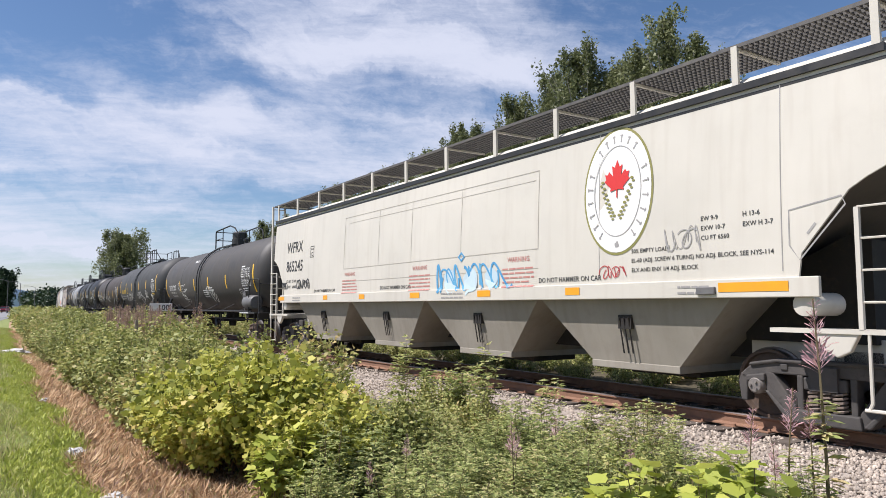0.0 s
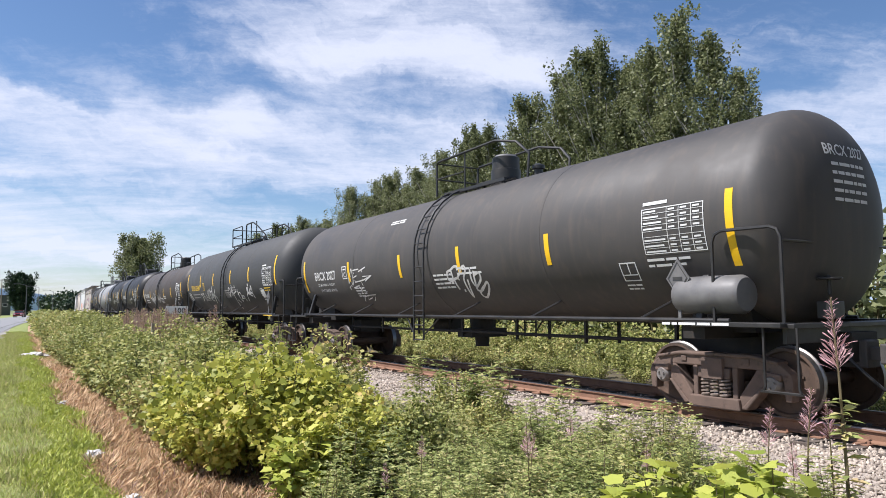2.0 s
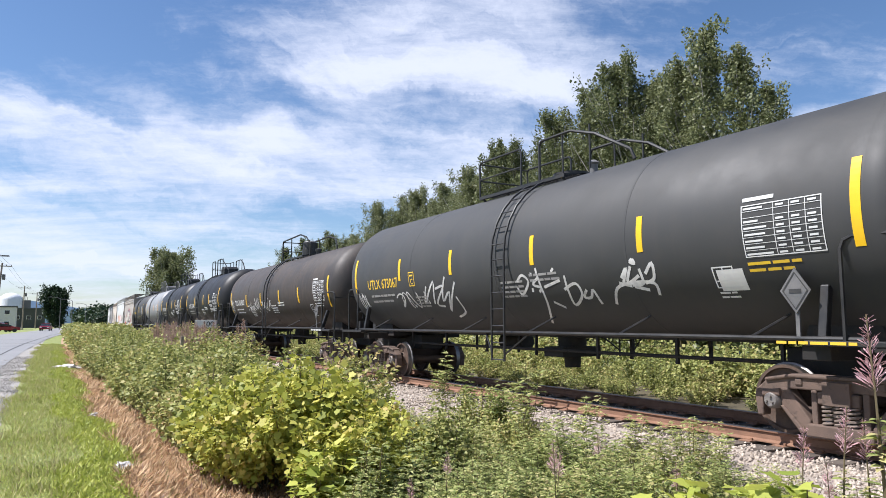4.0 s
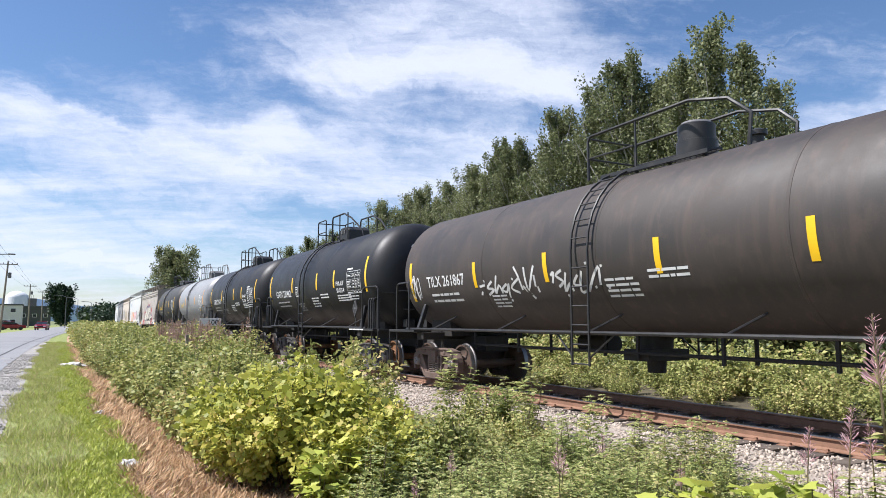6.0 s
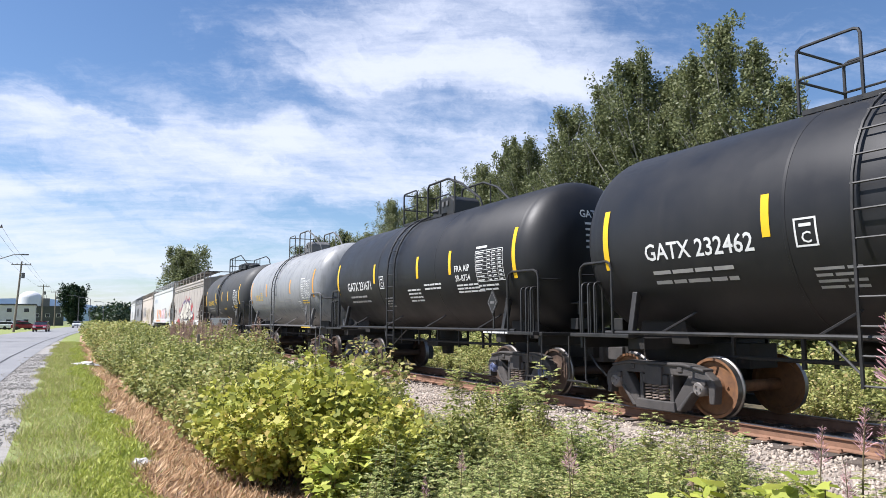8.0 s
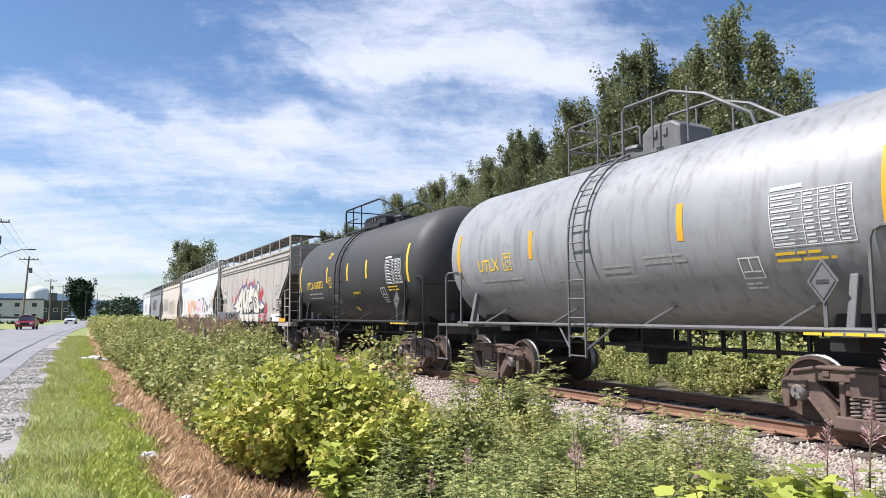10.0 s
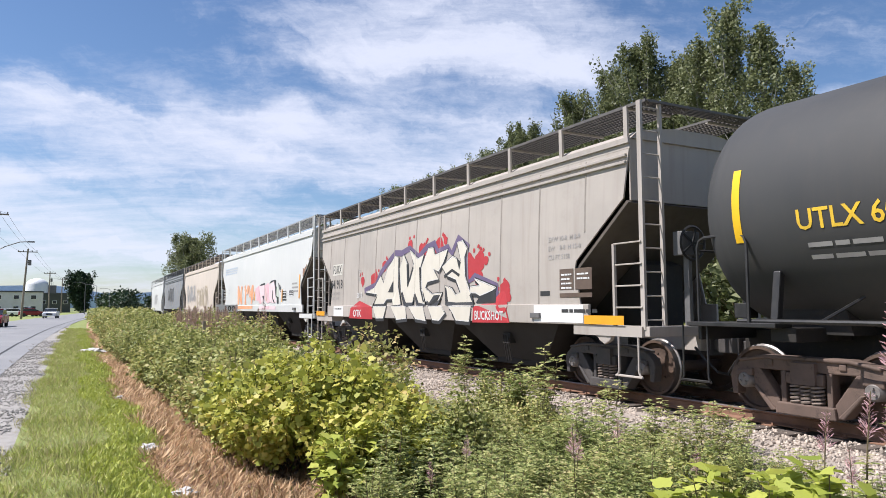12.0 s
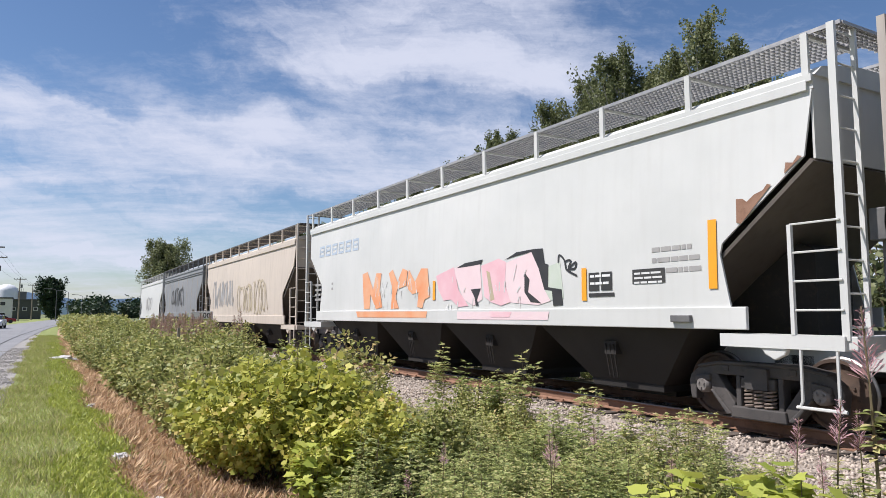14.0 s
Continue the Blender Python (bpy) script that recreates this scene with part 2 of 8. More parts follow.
MARK_WHITE = surface("white_stencil_paint", (0.72, 0.72, 0.70), (0.58, 0.58, 0.56), 3.0, 0.6, bump=0.01)
MARK_YELLOW = surface("yellow_stencil_paint", (0.80, 0.52, 0.03), (0.65, 0.42, 0.04), 3.0, 0.6, bump=0.01)
MARK_BLACK = surface("black_stencil_paint", (0.025, 0.025, 0.025), (0.05, 0.048, 0.045), 3.0, 0.6, bump=0.01)
MARK_GREY = surface("faded_stencil_paint", (0.26, 0.25, 0.24), (0.36, 0.35, 0.33), 3.0, 0.7, bump=0.01)
SPRAY_WHITE = surface("white_spray_paint", (0.74, 0.73, 0.70), (0.45, 0.44, 0.42), 6.0, 0.6, bump=0.01)
SPRAY_CREAM = surface("cream_spray_paint", (0.64, 0.595, 0.50), (0.56, 0.52, 0.43), 1.5, 0.55, bump=0.01)
SPRAY_RED = surface("red_spray_paint", (0.46, 0.035, 0.04), (0.36, 0.03, 0.035), 2.0, 0.6, bump=0.01)
SPRAY_VIOLET = surface("violet_spray_paint", (0.10, 0.075, 0.14), (0.15, 0.11, 0.19), 2.0, 0.6, bump=0.01)
SPRAY_BLACK = surface("black_spray_paint", (0.02, 0.02, 0.022), (0.04, 0.04, 0.04), 3.0, 0.6, bump=0.01)
SPRAY_BLUE = surface("blue_spray_paint", (0.06, 0.24, 0.46), (0.12, 0.38, 0.58), 3.0, 0.6, bump=0.01)
SPRAY_PINK = surface("pink_spray_paint", (0.68, 0.36, 0.40), (0.74, 0.52, 0.54), 1.5, 0.6, bump=0.01)
SPRAY_PALE = surface("pale_pink_spray_paint", (0.74, 0.60, 0.60), (0.70, 0.53, 0.54), 1.5, 0.6, bump=0.01)
SPRAY_ORANGE = surface("orange_spray_paint", (0.72, 0.27, 0.11), (0.70, 0.40, 0.24), 2.0, 0.6, bump=0.01)
SPRAY_OCHRE = surface("ochre_spray_paint", (0.46, 0.38, 0.24), (0.42, 0.36, 0.28), 2.0, 0.6, bump=0.01)
SPRAY_SMOKE = surface("grey_spray_paint", (0.26, 0.26, 0.26), (0.4, 0.38, 0.36), 2.0, 0.6, bump=0.01)
RUST = surface("bare_rust_patch", (0.20, 0.10, 0.06), (0.30, 0.18, 0.12), 5.0, 0.9, dirt=(0.08, 0.04, 0.03), dirt_amount=0.5, bump=0.2)
LEAF_RED = surface("maple_red_paint", (0.62, 0.035, 0.03), (0.55, 0.03, 0.025), 3.0, 0.5, bump=0.01)
OLIVE = surface("olive_gold_paint", (0.22, 0.21, 0.06), (0.26, 0.24, 0.08), 3.0, 0.5, bump=0.01)
OVAL_WHITE = surface("badge_white_paint", (0.76, 0.75, 0.71), (0.71, 0.70, 0.66), 2.0, 0.5, bump=0.01)
RAIL_RUST = surface("rusty_rail_side", (0.19, 0.10, 0.06), (0.27, 0.15, 0.095), 3.0, 0.9, dirt=(0.10, 0.06, 0.04), dirt_amount=0.5, bump=0.2, grain=80)
RAIL_TOP = surface("worn_rail_head", (0.20, 0.165, 0.15), (0.32, 0.27, 0.25), 4.0, 0.45, metal=0.7, bump=0.03)
TIE = surface("creosoted_timber", (0.075, 0.058, 0.047), (0.13, 0.105, 0.085), 5.0, 0.9, dirt=(0.04, 0.03, 0.025), dirt_amount=0.5, bump=0.4, island=0.2)
BALLAST = surface("ballast_stone", (0.31, 0.255, 0.205), (0.48, 0.41, 0.34), 9.0, 0.9, dirt=(0.20, 0.13, 0.095), dirt_amount=0.5, bump=0.4, grain=60, island=0.4)
ASPHALT = surface("worn_asphalt", (0.20, 0.20, 0.205), (0.26, 0.26, 0.26), 0.35, 0.85, dirt=(0.15, 0.15, 0.15), dirt_amount=0.4, bump=0.3, grain=120)
TAR = surface("tar_and_shadow_line", (0.03, 0.03, 0.03), (0.05, 0.05, 0.05), 4.0, 0.7, bump=0.1)
WOOD_GREY = surface("weathered_grey_wood", (0.20, 0.165, 0.13), (0.30, 0.25, 0.20), 6.0, 0.9, streak=0.5, dirt=(0.10, 0.08, 0.06), bump=0.3)
SIGN_WHITE = surface("white_sign_paint", (0.74, 0.73, 0.70), (0.66, 0.65, 0.62), 4.0, 0.6, bump=0.02)
LITTER = surface("sun_bleached_litter", (0.60, 0.58, 0.55), (0.42, 0.39, 0.35), 6.0, 0.8, bump=0.3)
MAPLE = leaf_material("yellow_green_leaves", [(0.15, 0.18, 0.035), (0.31, 0.335, 0.055), (0.46, 0.46, 0.085), (0.60, 0.56, 0.14), (0.64, 0.44, 0.17)], 0.34)
LIME = leaf_material("bright_lime_leaves", [(0.26, 0.32, 0.055), (0.43, 0.47, 0.085), (0.60, 0.60, 0.15)], 0.32)
WEED = leaf_material("grey_green_weed_leaves", [(0.09, 0.12, 0.04), (0.19, 0.235, 0.07), (0.32, 0.365, 0.12), (0.50, 0.50, 0.20), (0.60, 0.45, 0.26)], 0.32)
BRAMBLE = leaf_material("dark_bramble_leaves", [(0.10, 0.125, 0.035), (0.20, 0.23, 0.062), (0.33, 0.35, 0.105), (0.48, 0.46, 0.17), (0.56, 0.40, 0.20)], 0.32)
PALE_GRASS = leaf_material("bleached_grass_stems", [(0.36, 0.36, 0.14), (0.52, 0.48, 0.24), (0.68, 0.60, 0.36)], 0.35, 0.7)
POPLAR = leaf_material("poplar_leaves", [(0.075, 0.092, 0.040), (0.14, 0.16, 0.068), (0.22, 0.24, 0.11), (0.38, 0.39, 0.22)], 0.38, 0.5)
CONIFER = leaf_material("dark_hedge_foliage", [(0.014, 0.034, 0.014), (0.025, 0.05, 0.02), (0.045, 0.075, 0.03)], 0.1)
GRASS = leaf_material("fresh_grass_blades", [(0.22, 0.29, 0.06), (0.35, 0.42, 0.09), (0.50, 0.53, 0.16), (0.60, 0.54, 0.27)])
STRAW = leaf_material("dry_grass_blades", [(0.42, 0.25, 0.14), (0.58, 0.38, 0.225), (0.72, 0.53, 0.33), (0.85, 0.72, 0.50)], 0.35, 0.8)
FIREWEED = leaf_material("fireweed_pink", [(0.44, 0.22, 0.24), (0.58, 0.34, 0.34), (0.70, 0.46, 0.50), (0.62, 0.48, 0.42)], 0.3)
SEEDHEAD = leaf_material("faded_seed_heads", [(0.30, 0.19, 0.15), (0.42, 0.28, 0.23), (0.46, 0.36, 0.30)], 0.3)
STEM = surface("green_brown_stems", (0.10, 0.085, 0.04), (0.17, 0.13, 0.07), 6.0, 0.8, bump=0.1)
BARK = surface("pale_poplar_bark", (0.26, 0.24, 0.21), (0.40, 0.38, 0.34), 3.0, 0.9, dirt=(0.08, 0.07, 0.06), dirt_amount=0.6, bump=0.4)


# ---- mesh helpers ----
class Shape:
    """Collects vertices and faces of one mesh."""

    def __init__(self):
        self.v, self.f = [], []

    def add(self, verts, faces):
        n = len(self.v)
        self.v.extend(tuple(p) for p in verts)
        self.f.extend(tuple(i + n for i in f) for f in faces)
        return self

    def box(self, x0, x1, y0, y1, z0, z1):
        return self.add([(x, y, z) for z in (z0, z1) for y in (y0, y1) for x in (x0, x1)], [(0, 2, 3, 1), (4, 5, 7, 6), (0, 1, 5, 4), (2, 6, 7, 3), (0, 4, 6, 2), (1, 3, 7, 5)])

    def beam(self, p, q, w, h=None, up=(0, 0, 1)):
        """A bar of rectangular section from p to q."""
        p, q, h = Vector(p), Vector(q), h or w
        d = (q - p).normalized()
        s = d.cross(Vector(up))
        if s.length < 1e-4:
            s = d.cross(Vector((1, 0, 0)))
        s.normalize()
        u = s.cross(d)
        ring = [s * (a * w / 2) + u * (b * h / 2) for a, b in ((-1, -1), (1, -1), (1, 1), (-1, 1))]
        return self.add([p + r for r in ring] + [q + r for r in ring], [(3, 2, 1, 0), (4, 5, 6, 7)] + [(i, (i + 1) % 4, 4 + (i + 1) % 4, 4 + i) for i in range(4)])

    def tube(self, pts, r, n=6, r1=None):
        """A round bar along a line of points, thinning to r1."""
        pts = [Vector(p) for p in pts]
        rings, last = [], None
        for i, p in enumerate(pts):
            d = (pts[min(i + 1, len(pts) - 1)] - pts[max(i - 1, 0)]).normalized()
            s = last - d * last.dot(d) if last else d.orthogonal()
            s.normalize()
            last, u = s, d.cross(s)
            rad = r if r1 is None else r + (r1 - r) * i / (len(pts) - 1)
            rings.append([p + (s * math.cos(a) + u * math.sin(a)) * rad for a in (2 * math.pi * k / n for k in range(n))])
        faces = [(i * n + k, i * n + (k + 1) % n, (i + 1) * n + (k + 1) % n, (i + 1) * n + k) for i in range(len(pts) - 1) for k in range(n)]
        m = (len(pts) - 1) * n
        return self.add([v for ring in rings for v in ring], faces + [tuple(range(n - 1, -1, -1)), tuple(range(m, m + n))])

    def prism(self, poly, x0, x1):
        """A polygon of (y, z) given depth along x."""
        n = len(poly)
        return self.add([(x0, y, z) for y, z in poly] + [(x1, y, z) for y, z in poly], [tuple(range(n)), tuple(range(2 * n - 1, n - 1, -1))] + [(i, n + i, n + (i + 1) % n, (i + 1) % n) for i in range(n)])

    def lathe(self, profile, axis, centre, n=32, caps=True):
        """(along, radius) turned about the y or x axis through centre."""
        cx, cy, cz = centre
        vs = []
        for s, r in profile:
            for k in range(n):
                a = 2 * math.pi * k / n
                c, d = r * math.cos(a), r * math.sin(a)
                vs.append((cx + c, cy + s, cz + d) if axis == "y" else (cx + s, cy + c, cz + d) if axis == "x" else (cx + c, cy + d, cz + s))
        m = len(profile)
        fs = [(i * n + k, i * n + (k + 1) % n, (i + 1) * n + (k + 1) % n, (i + 1) * n + k) for i in range(m - 1) for k in range(n)]
        if caps:
            fs += [tuple(range(n - 1, -1, -1)), tuple(range((m - 1) * n, m * n))]
        return self.add(vs, fs)

    def mesh(self, name, mat, smooth=False):
        me = bpy.data.meshes.new(name)
        me.from_pydata(self.v, [], self.f)
        bm = bmesh.new()
        bm.from_mesh(me)
        bmesh.ops.recalc_face_normals(bm, faces=bm.faces)
        bm.to_mesh(me)
        bm.free()
        me.materials.append(mat)
        if smooth:
            me.polygons.foreach_set("use_smooth", [True] * len(me.polygons))
            me.set_sharp_from_angle(angle=radians(38))
        return me


def part(name, shape, mat, parent=None, label="", smooth=False, bevel=0.0):
    """One mesh object of a shape (or of a mesh made before) under a thing or a part."""
    me = shape if isinstance(shape, bpy.types.Mesh) else shape.mesh(name, mat, smooth)
    ob = new(name, me)
    ob.parent = parent
    if label:
        ob["label"] = label
    if bevel:
        b = ob.modifiers.new("bevel", "BEVEL")
        b.width, b.segments, b.limit_method, b.angle_limit = bevel, 2, "ANGLE", radians(40)
    return ob


def thing(name, label, category, group="", kind=""):
    return tagged(new(name), label, category, group, kind)


LETTERS = {}


def letters(text, size, bold):
    """Flat triangles of a line of the built-in font, its left foot at 0, 0."""
    key = (text, size, bold)
    if key not in LETTERS:
        cu = bpy.data.curves.new("line", "FONT")
        cu.body, cu.size, cu.offset, cu.resolution_u = text, size, bold * size, 2
        ob = new("line", cu)
        me = bpy.data.meshes.new_from_object(ob.evaluated_get(bpy.context.evaluated_depsgraph_get()))
        LETTERS[key] = ([(v.co.x, v.co.y) for v in me.vertices], [tuple(p.vertices) for p in me.polygons])
        bpy.data.objects.remove(ob)
        bpy.data.curves.remove(cu)
        bpy.data.meshes.remove(me)
    return LETTERS[key]


class Paint:
    """Flat painted marks in (u to the reader's right, v up), laid on a side of a car."""

    def __init__(self):
        self.p, self.f = [], []

    def add(self, pts, faces):
        n = len(self.p)
        self.p.extend(pts)
        self.f.extend(tuple(i + n for i in f) for f in faces)
        return self

    def rect(self, u, v, w, h, rows=1):
        rows = max(rows, int(h / 0.08) + 1)
        pts = [(u + a * w, v + h * k / rows) for k in range(rows + 1) for a in (0, 1)]
        return self.add(pts, [(2 * k, 2 * k + 1, 2 * k + 3, 2 * k + 2) for k in range(rows)])

    def text(self, s, size, u, v, bold=0.012, wide=1.0):
        p, f = letters(s, size, bold)
        return self.add([(u + a * wide, v + b) for a, b in p], f)

    def poly(self, pts):
        return self.add(pts, [tuple(range(len(pts)))])

    def line(self, pts, w, closed=False):
        pts = [Vector(p) for p in pts]
        n, out = len(pts), []
        for i, p in enumerate(pts):
            a = pts[i - 1] if i or closed else p
            b = pts[(i + 1) % n] if i < n - 1 or closed else p
            d = (b - a)
            d = d.normalized() if d.length > 1e-6 else Vector((1, 0))
            s = Vector((-d.y, d.x)) * (w / 2)
            out += [tuple(p + s), tuple(p - s)]
        fs = [(2 * i, 2 * i + 1, 2 * ((i + 1) % n) + 1, 2 * ((i + 1) % n)) for i in range(n if closed else n - 1)]
        return self.add(out, fs)

    def border(self, u, v, w, h, t):
        return self.rect(u, v, w, t).rect(u, v + h - t, w, t).rect(u, v + t, t, h - 2 * t).rect(u + w - t, v + t, t, h - 2 * t)

    def bars(self, u, v, w, rows, pitch, thick, rng, words=4):
        """Writing too small to read: rows of short bars."""
        for k in range(rows):
            x = 0.0
            while x < w * rng.uniform(0.75, 1.0):
                b = rng.uniform(0.4, 1.3) * w / words
                self.rect(u + x, v - k * pitch, min(b, w - x), thick)
                x += b + 0.12 * w / words
        return self

    def table(self, u, v, w, h, rows, cols, rng):
        """A stencilled table: ruled lines with rows of bars."""
        t = 0.009
        self.border(u, v, w, h, 0.013)
        for k in range(1, rows):
            self.rect(u, v + h * k / rows, w, t * 0.7)
        for k in range(1, cols):
            self.rect(u + w * (0.42 + 0.58 * (k - 1) / (cols - 1)), v, t, h)
        for k in range(rows):
            if rng.random() < 0.85:
                self.rect(u + 0.03, v + h * (k + 0.3) / rows, 0.36 * w * rng.uniform(0.5, 1), h / rows * 0.3)
                for c in range(cols - 1):
                    self.rect(u + w * (0.45 + 0.58 * c / (cols - 1)), v + h * (k + 0.3) / rows, w * 0.1, h / rows * 0.3)
        return self

    def scrawl(self, u, v, w, h, rng, count=5, width=0.03):
        """Looping strokes of a spray can."""
        for k in range(count):
            x = u + w * (k + 0.2) / count
            pts, a = [], rng.uniform(0, 6)
            lx, ly = w / count * rng.uniform(0.35, 0.7), h * rng.uniform(0.3, 0.5)
            px, py = rng.uniform(0.8, 1.7), rng.uniform(1.4, 2.6)
            for i in range(26):
                s = i / 25
                pts.append((x + s * w / count * 0.9 + lx * math.sin(a + 5 * px * s), v + h / 2 + ly * math.cos(a + 4.2 * py * s)))
            self.line(pts, width * rng.uniform(0.8, 1.3))
        return self


def lay(name, paint, mat, parent, where, label=""):
    s = Shape()
    s.add([where(u, v) for u, v in paint.p], paint.f)
    me = bpy.data.meshes.new(name)
    me.from_pydata(s.v, [], s.f)
    me.materials.append(mat)
    ob = new(name, me)
    ob.parent = parent
    if label:
        ob["label"] = label
    if "mural_" in name or "letter_" in name or "stencil" in name or "tag" in name or "lettering" in name or "sprays" in name:
        ob["kind"] = "stuff"
    return ob


def on_tank(r, zc, y0, z0, lift=0.011):
    """The near side of a tank: u towards its front end, v up along its skin."""
    a0 = math.asin((z0 - zc) / r)
    return lambda u, v: (-(r + lift) * math.cos(a0 + v / r), y0 - u, zc + (r + lift) * math.sin(a0 + v / r))


# ---- the track's line and the train's way ----
TRACK_X, TRACK_R = 9.55, 3000.0


def track_at(y):
    return TRACK_X + y * y / (2 * TRACK_R)


def along(t):
    """Metres that the train has gone."""
    return 9.68 * t + 0.023 * t * t


MOVERS, WHEELS = [], []

# ---- bogies ----
SHARED = {}


def shared(key, make):
    if key not in SHARED:
        SHARED[key] = make()
    return SHARED[key]


def frame_shape():
    """A cast side frame: arched top, sloping lower arms, windows, spring seat and journal boxes."""
    s = Shape()
    x0, x1 = -0.085, 0.085
    s.prism([(-1.12, 0.60), (-0.95, 0.74), (-0.60, 0.80), (0.60, 0.80), (0.95, 0.74), (1.12, 0.60), (1.10, 0.52), (0.72, 0.62), (-0.72, 0.62), (-1.10, 0.52)], x0, x1)
    s.prism([(-0.98, 0.745), (-0.60, 0.815), (0.60, 0.815), (0.98, 0.745), (0.98, 0.70), (0.60, 0.765), (-0.60, 0.765), (-0.98, 0.70)], x0 - 0.035, x1 + 0.035)
    for k in (-1, 1):
        s.prism([(k * 1.12, 0.61), (k * 1.16, 0.50), (k * 1.13, 0.24), (k * 1.04, 0.24), (k * 1.03, 0.48), (k * 0.98, 0.57)], x0, x1)
        s.prism([(k * 0.80, 0.64), (k * 0.67, 0.64), (k * 0.38, 0.24), (k * 0.38, 0.06), (k * 0.50, 0.08), (k * 0.76, 0.36)], x0, x1)
        s.prism([(k * 0.78, 0.40), (k * 0.72, 0.40), (k * 0.42, 0.09), (k * 0.50, 0.07)], x0 - 0.03, x1 + 0.03)
        s.prism([(k * 0.28, 0.63), (k * 0.36, 0.63), (k * 0.36, 0.18), (k * 0.28, 0.18)], x0, x1)
        s.prism([(k * 0.76, 0.62), (k * 1.02, 0.58), (k * 1.02, 0.50), (k * 0.76, 0.52)], x0 - 0.05, x1 + 0.05)
        s.prism([(k * 0.46, 0.76), (k * 0.56, 0.76), (k * 0.56, 0.67), (k * 0.46, 0.67)], x0 - 0.02, x1 + 0.02)
    s.prism([(-0.42, 0.05), (0.42, 0.05), (0.40, 0.21), (-0.40, 0.21)], x0 - 0.05, x1 + 0.05)
    s.prism([(-0.26, 0.46), (0.26, 0.46), (0.26, 0.61), (-0.26, 0.61)], x0 - 0.03, x1 + 0.03)
    return s


def spring_shape():
    s = Shape()
    s.tube([(0.072 * math.cos(a), 0.072 * math.sin(a), 0.21 + 0.25 * a / (2 * math.pi * 5)) for a in (k * math.pi / 4 for k in range(41))], 0.017, 5)
    return s


WHEEL_R = 0.457


def wheel_shape(side):
    """A dished wheel: hub, plate, rim and inner flange."""
    k = side
    prof = [(0.70 * k, 0.09), (0.85 * k, 0.13), (0.85 * k, 0.17), (0.79 * k, 0.20), (0.765 * k, 0.30), (0.785 * k, 0.395), (0.825 * k, 0.41), (0.825 * k, 0.452), (0.73 * k, WHEEL_R), (0.715 * k, 0.483), (0.69 * k, 0.483), (0.685 * k, 0.41), (0.73 * k, 0.38), (0.72 * k, 0.25), (0.70 * k, 0.17)]
    s = Shape().lathe(prof, "x", (0, 0, 0), 36)
    for a in range(3):
        c, d = math.cos(a * 2.094), math.sin(a * 2.094)
        s.tube([(0.80 * k, 0.235 * c, 0.235 * d), (0.768 * k, 0.235 * c, 0.235 * d)], 0.02, 6)
    return s


def add_bogie(car, y, steel, cap, plate, dark=False):
    b = part("bogie", shared(("bolster", steel.name), lambda: Shape().box(-1.16, 1.16, -0.17, 0.17, 0.46, 0.74).box(-0.3, 0.3, -0.3, 0.3, 0.74, 0.9).box(-0.95, 0.95, -0.52, -0.42, 0.30, 0.40).box(-0.95, 0.95, 0.42, 0.52, 0.30, 0.40).mesh("bolster", steel)), steel, car)
    b.location = (0, y, 0)
    for k in (-1, 1):
        f = part("side_frame", shared(("frame", steel.name), lambda: frame_shape().mesh("side_frame", steel)), steel, b)
        f.location = (k * 1.01, 0, 0)
        bev = f.modifiers.new("bevel", "BEVEL")
        bev.width, bev.segments, bev.limit_method = 0.018, 2, "ANGLE"
        for dy in (-0.15, 0.0, 0.15):
            sp = part("spring", shared("spring", lambda: spring_shape().mesh("spring", SPRING, True)), SPRING, f)
            sp.location = (k * 0.05, dy, 0)
    for dy in (-0.89, 0.89):
        axle = part("wheelset", shared("axle", lambda: Shape().lathe([(-1.0, 0.075), (-0.86, 0.09), (0.86, 0.09), (1.0, 0.075)], "x", (0, 0, 0), 14).mesh("axle", WHEEL, True)), WHEEL, b)
        axle.location = (0, dy, WHEEL_R)
        WHEELS.append(axle)
        # wheels and end caps turn with the axle in one mesh
        axle.data = shared(("set", plate.name, cap.name), lambda: wheelset_mesh(plate, cap))


def wheelset_mesh(plate, cap):
    """Axle, two wheels with bright treads, and bearing caps with their bolts."""
    s = Shape().lathe([(-1.1, 0.075), (-0.86, 0.09), (0.86, 0.09), (1.1, 0.075)], "x", (0, 0, 0), 14)
    n0 = len(s.f)
    s.v, s.f = list(s.v), list(s.f)
    for k in (-1, 1):
        w = wheel_shape(k)
        s.add(w.v, w.f)
    n1 = len(s.f)
    for k in (-1, 1):
        s.lathe([(k * 0.93, 0.115), (k * 1.12, 0.115), (k * 1.14, 0.10), (k * 1.16, 0.085)], "x", (0, 0, 0), 20)
        for a in range(3):
            c, d = 0.05 * math.cos(a * 2.094), 0.05 * math.sin(a * 2.094)
            s.tube([(k * 1.15, c, d), (k * 1.185, c, d)], 0.017, 6)
    me = s.mesh("wheelset", plate, True)
    me.materials.append(TREAD)
    me.materials.append(cap)
    for i, p in enumerate(me.polygons):
        rad = max(math.hypot(me.vertices[v].co.y, me.vertices[v].co.z) for v in p.vertices)
        low = min(math.hypot(me.vertices[v].co.y, me.vertices[v].co.z) for v in p.vertices)
        if abs(p.center.x) > 0.92 and rad < 0.13:
            p.material_index = 2
        elif low > 0.44:
            p.material_index = 1
    return me


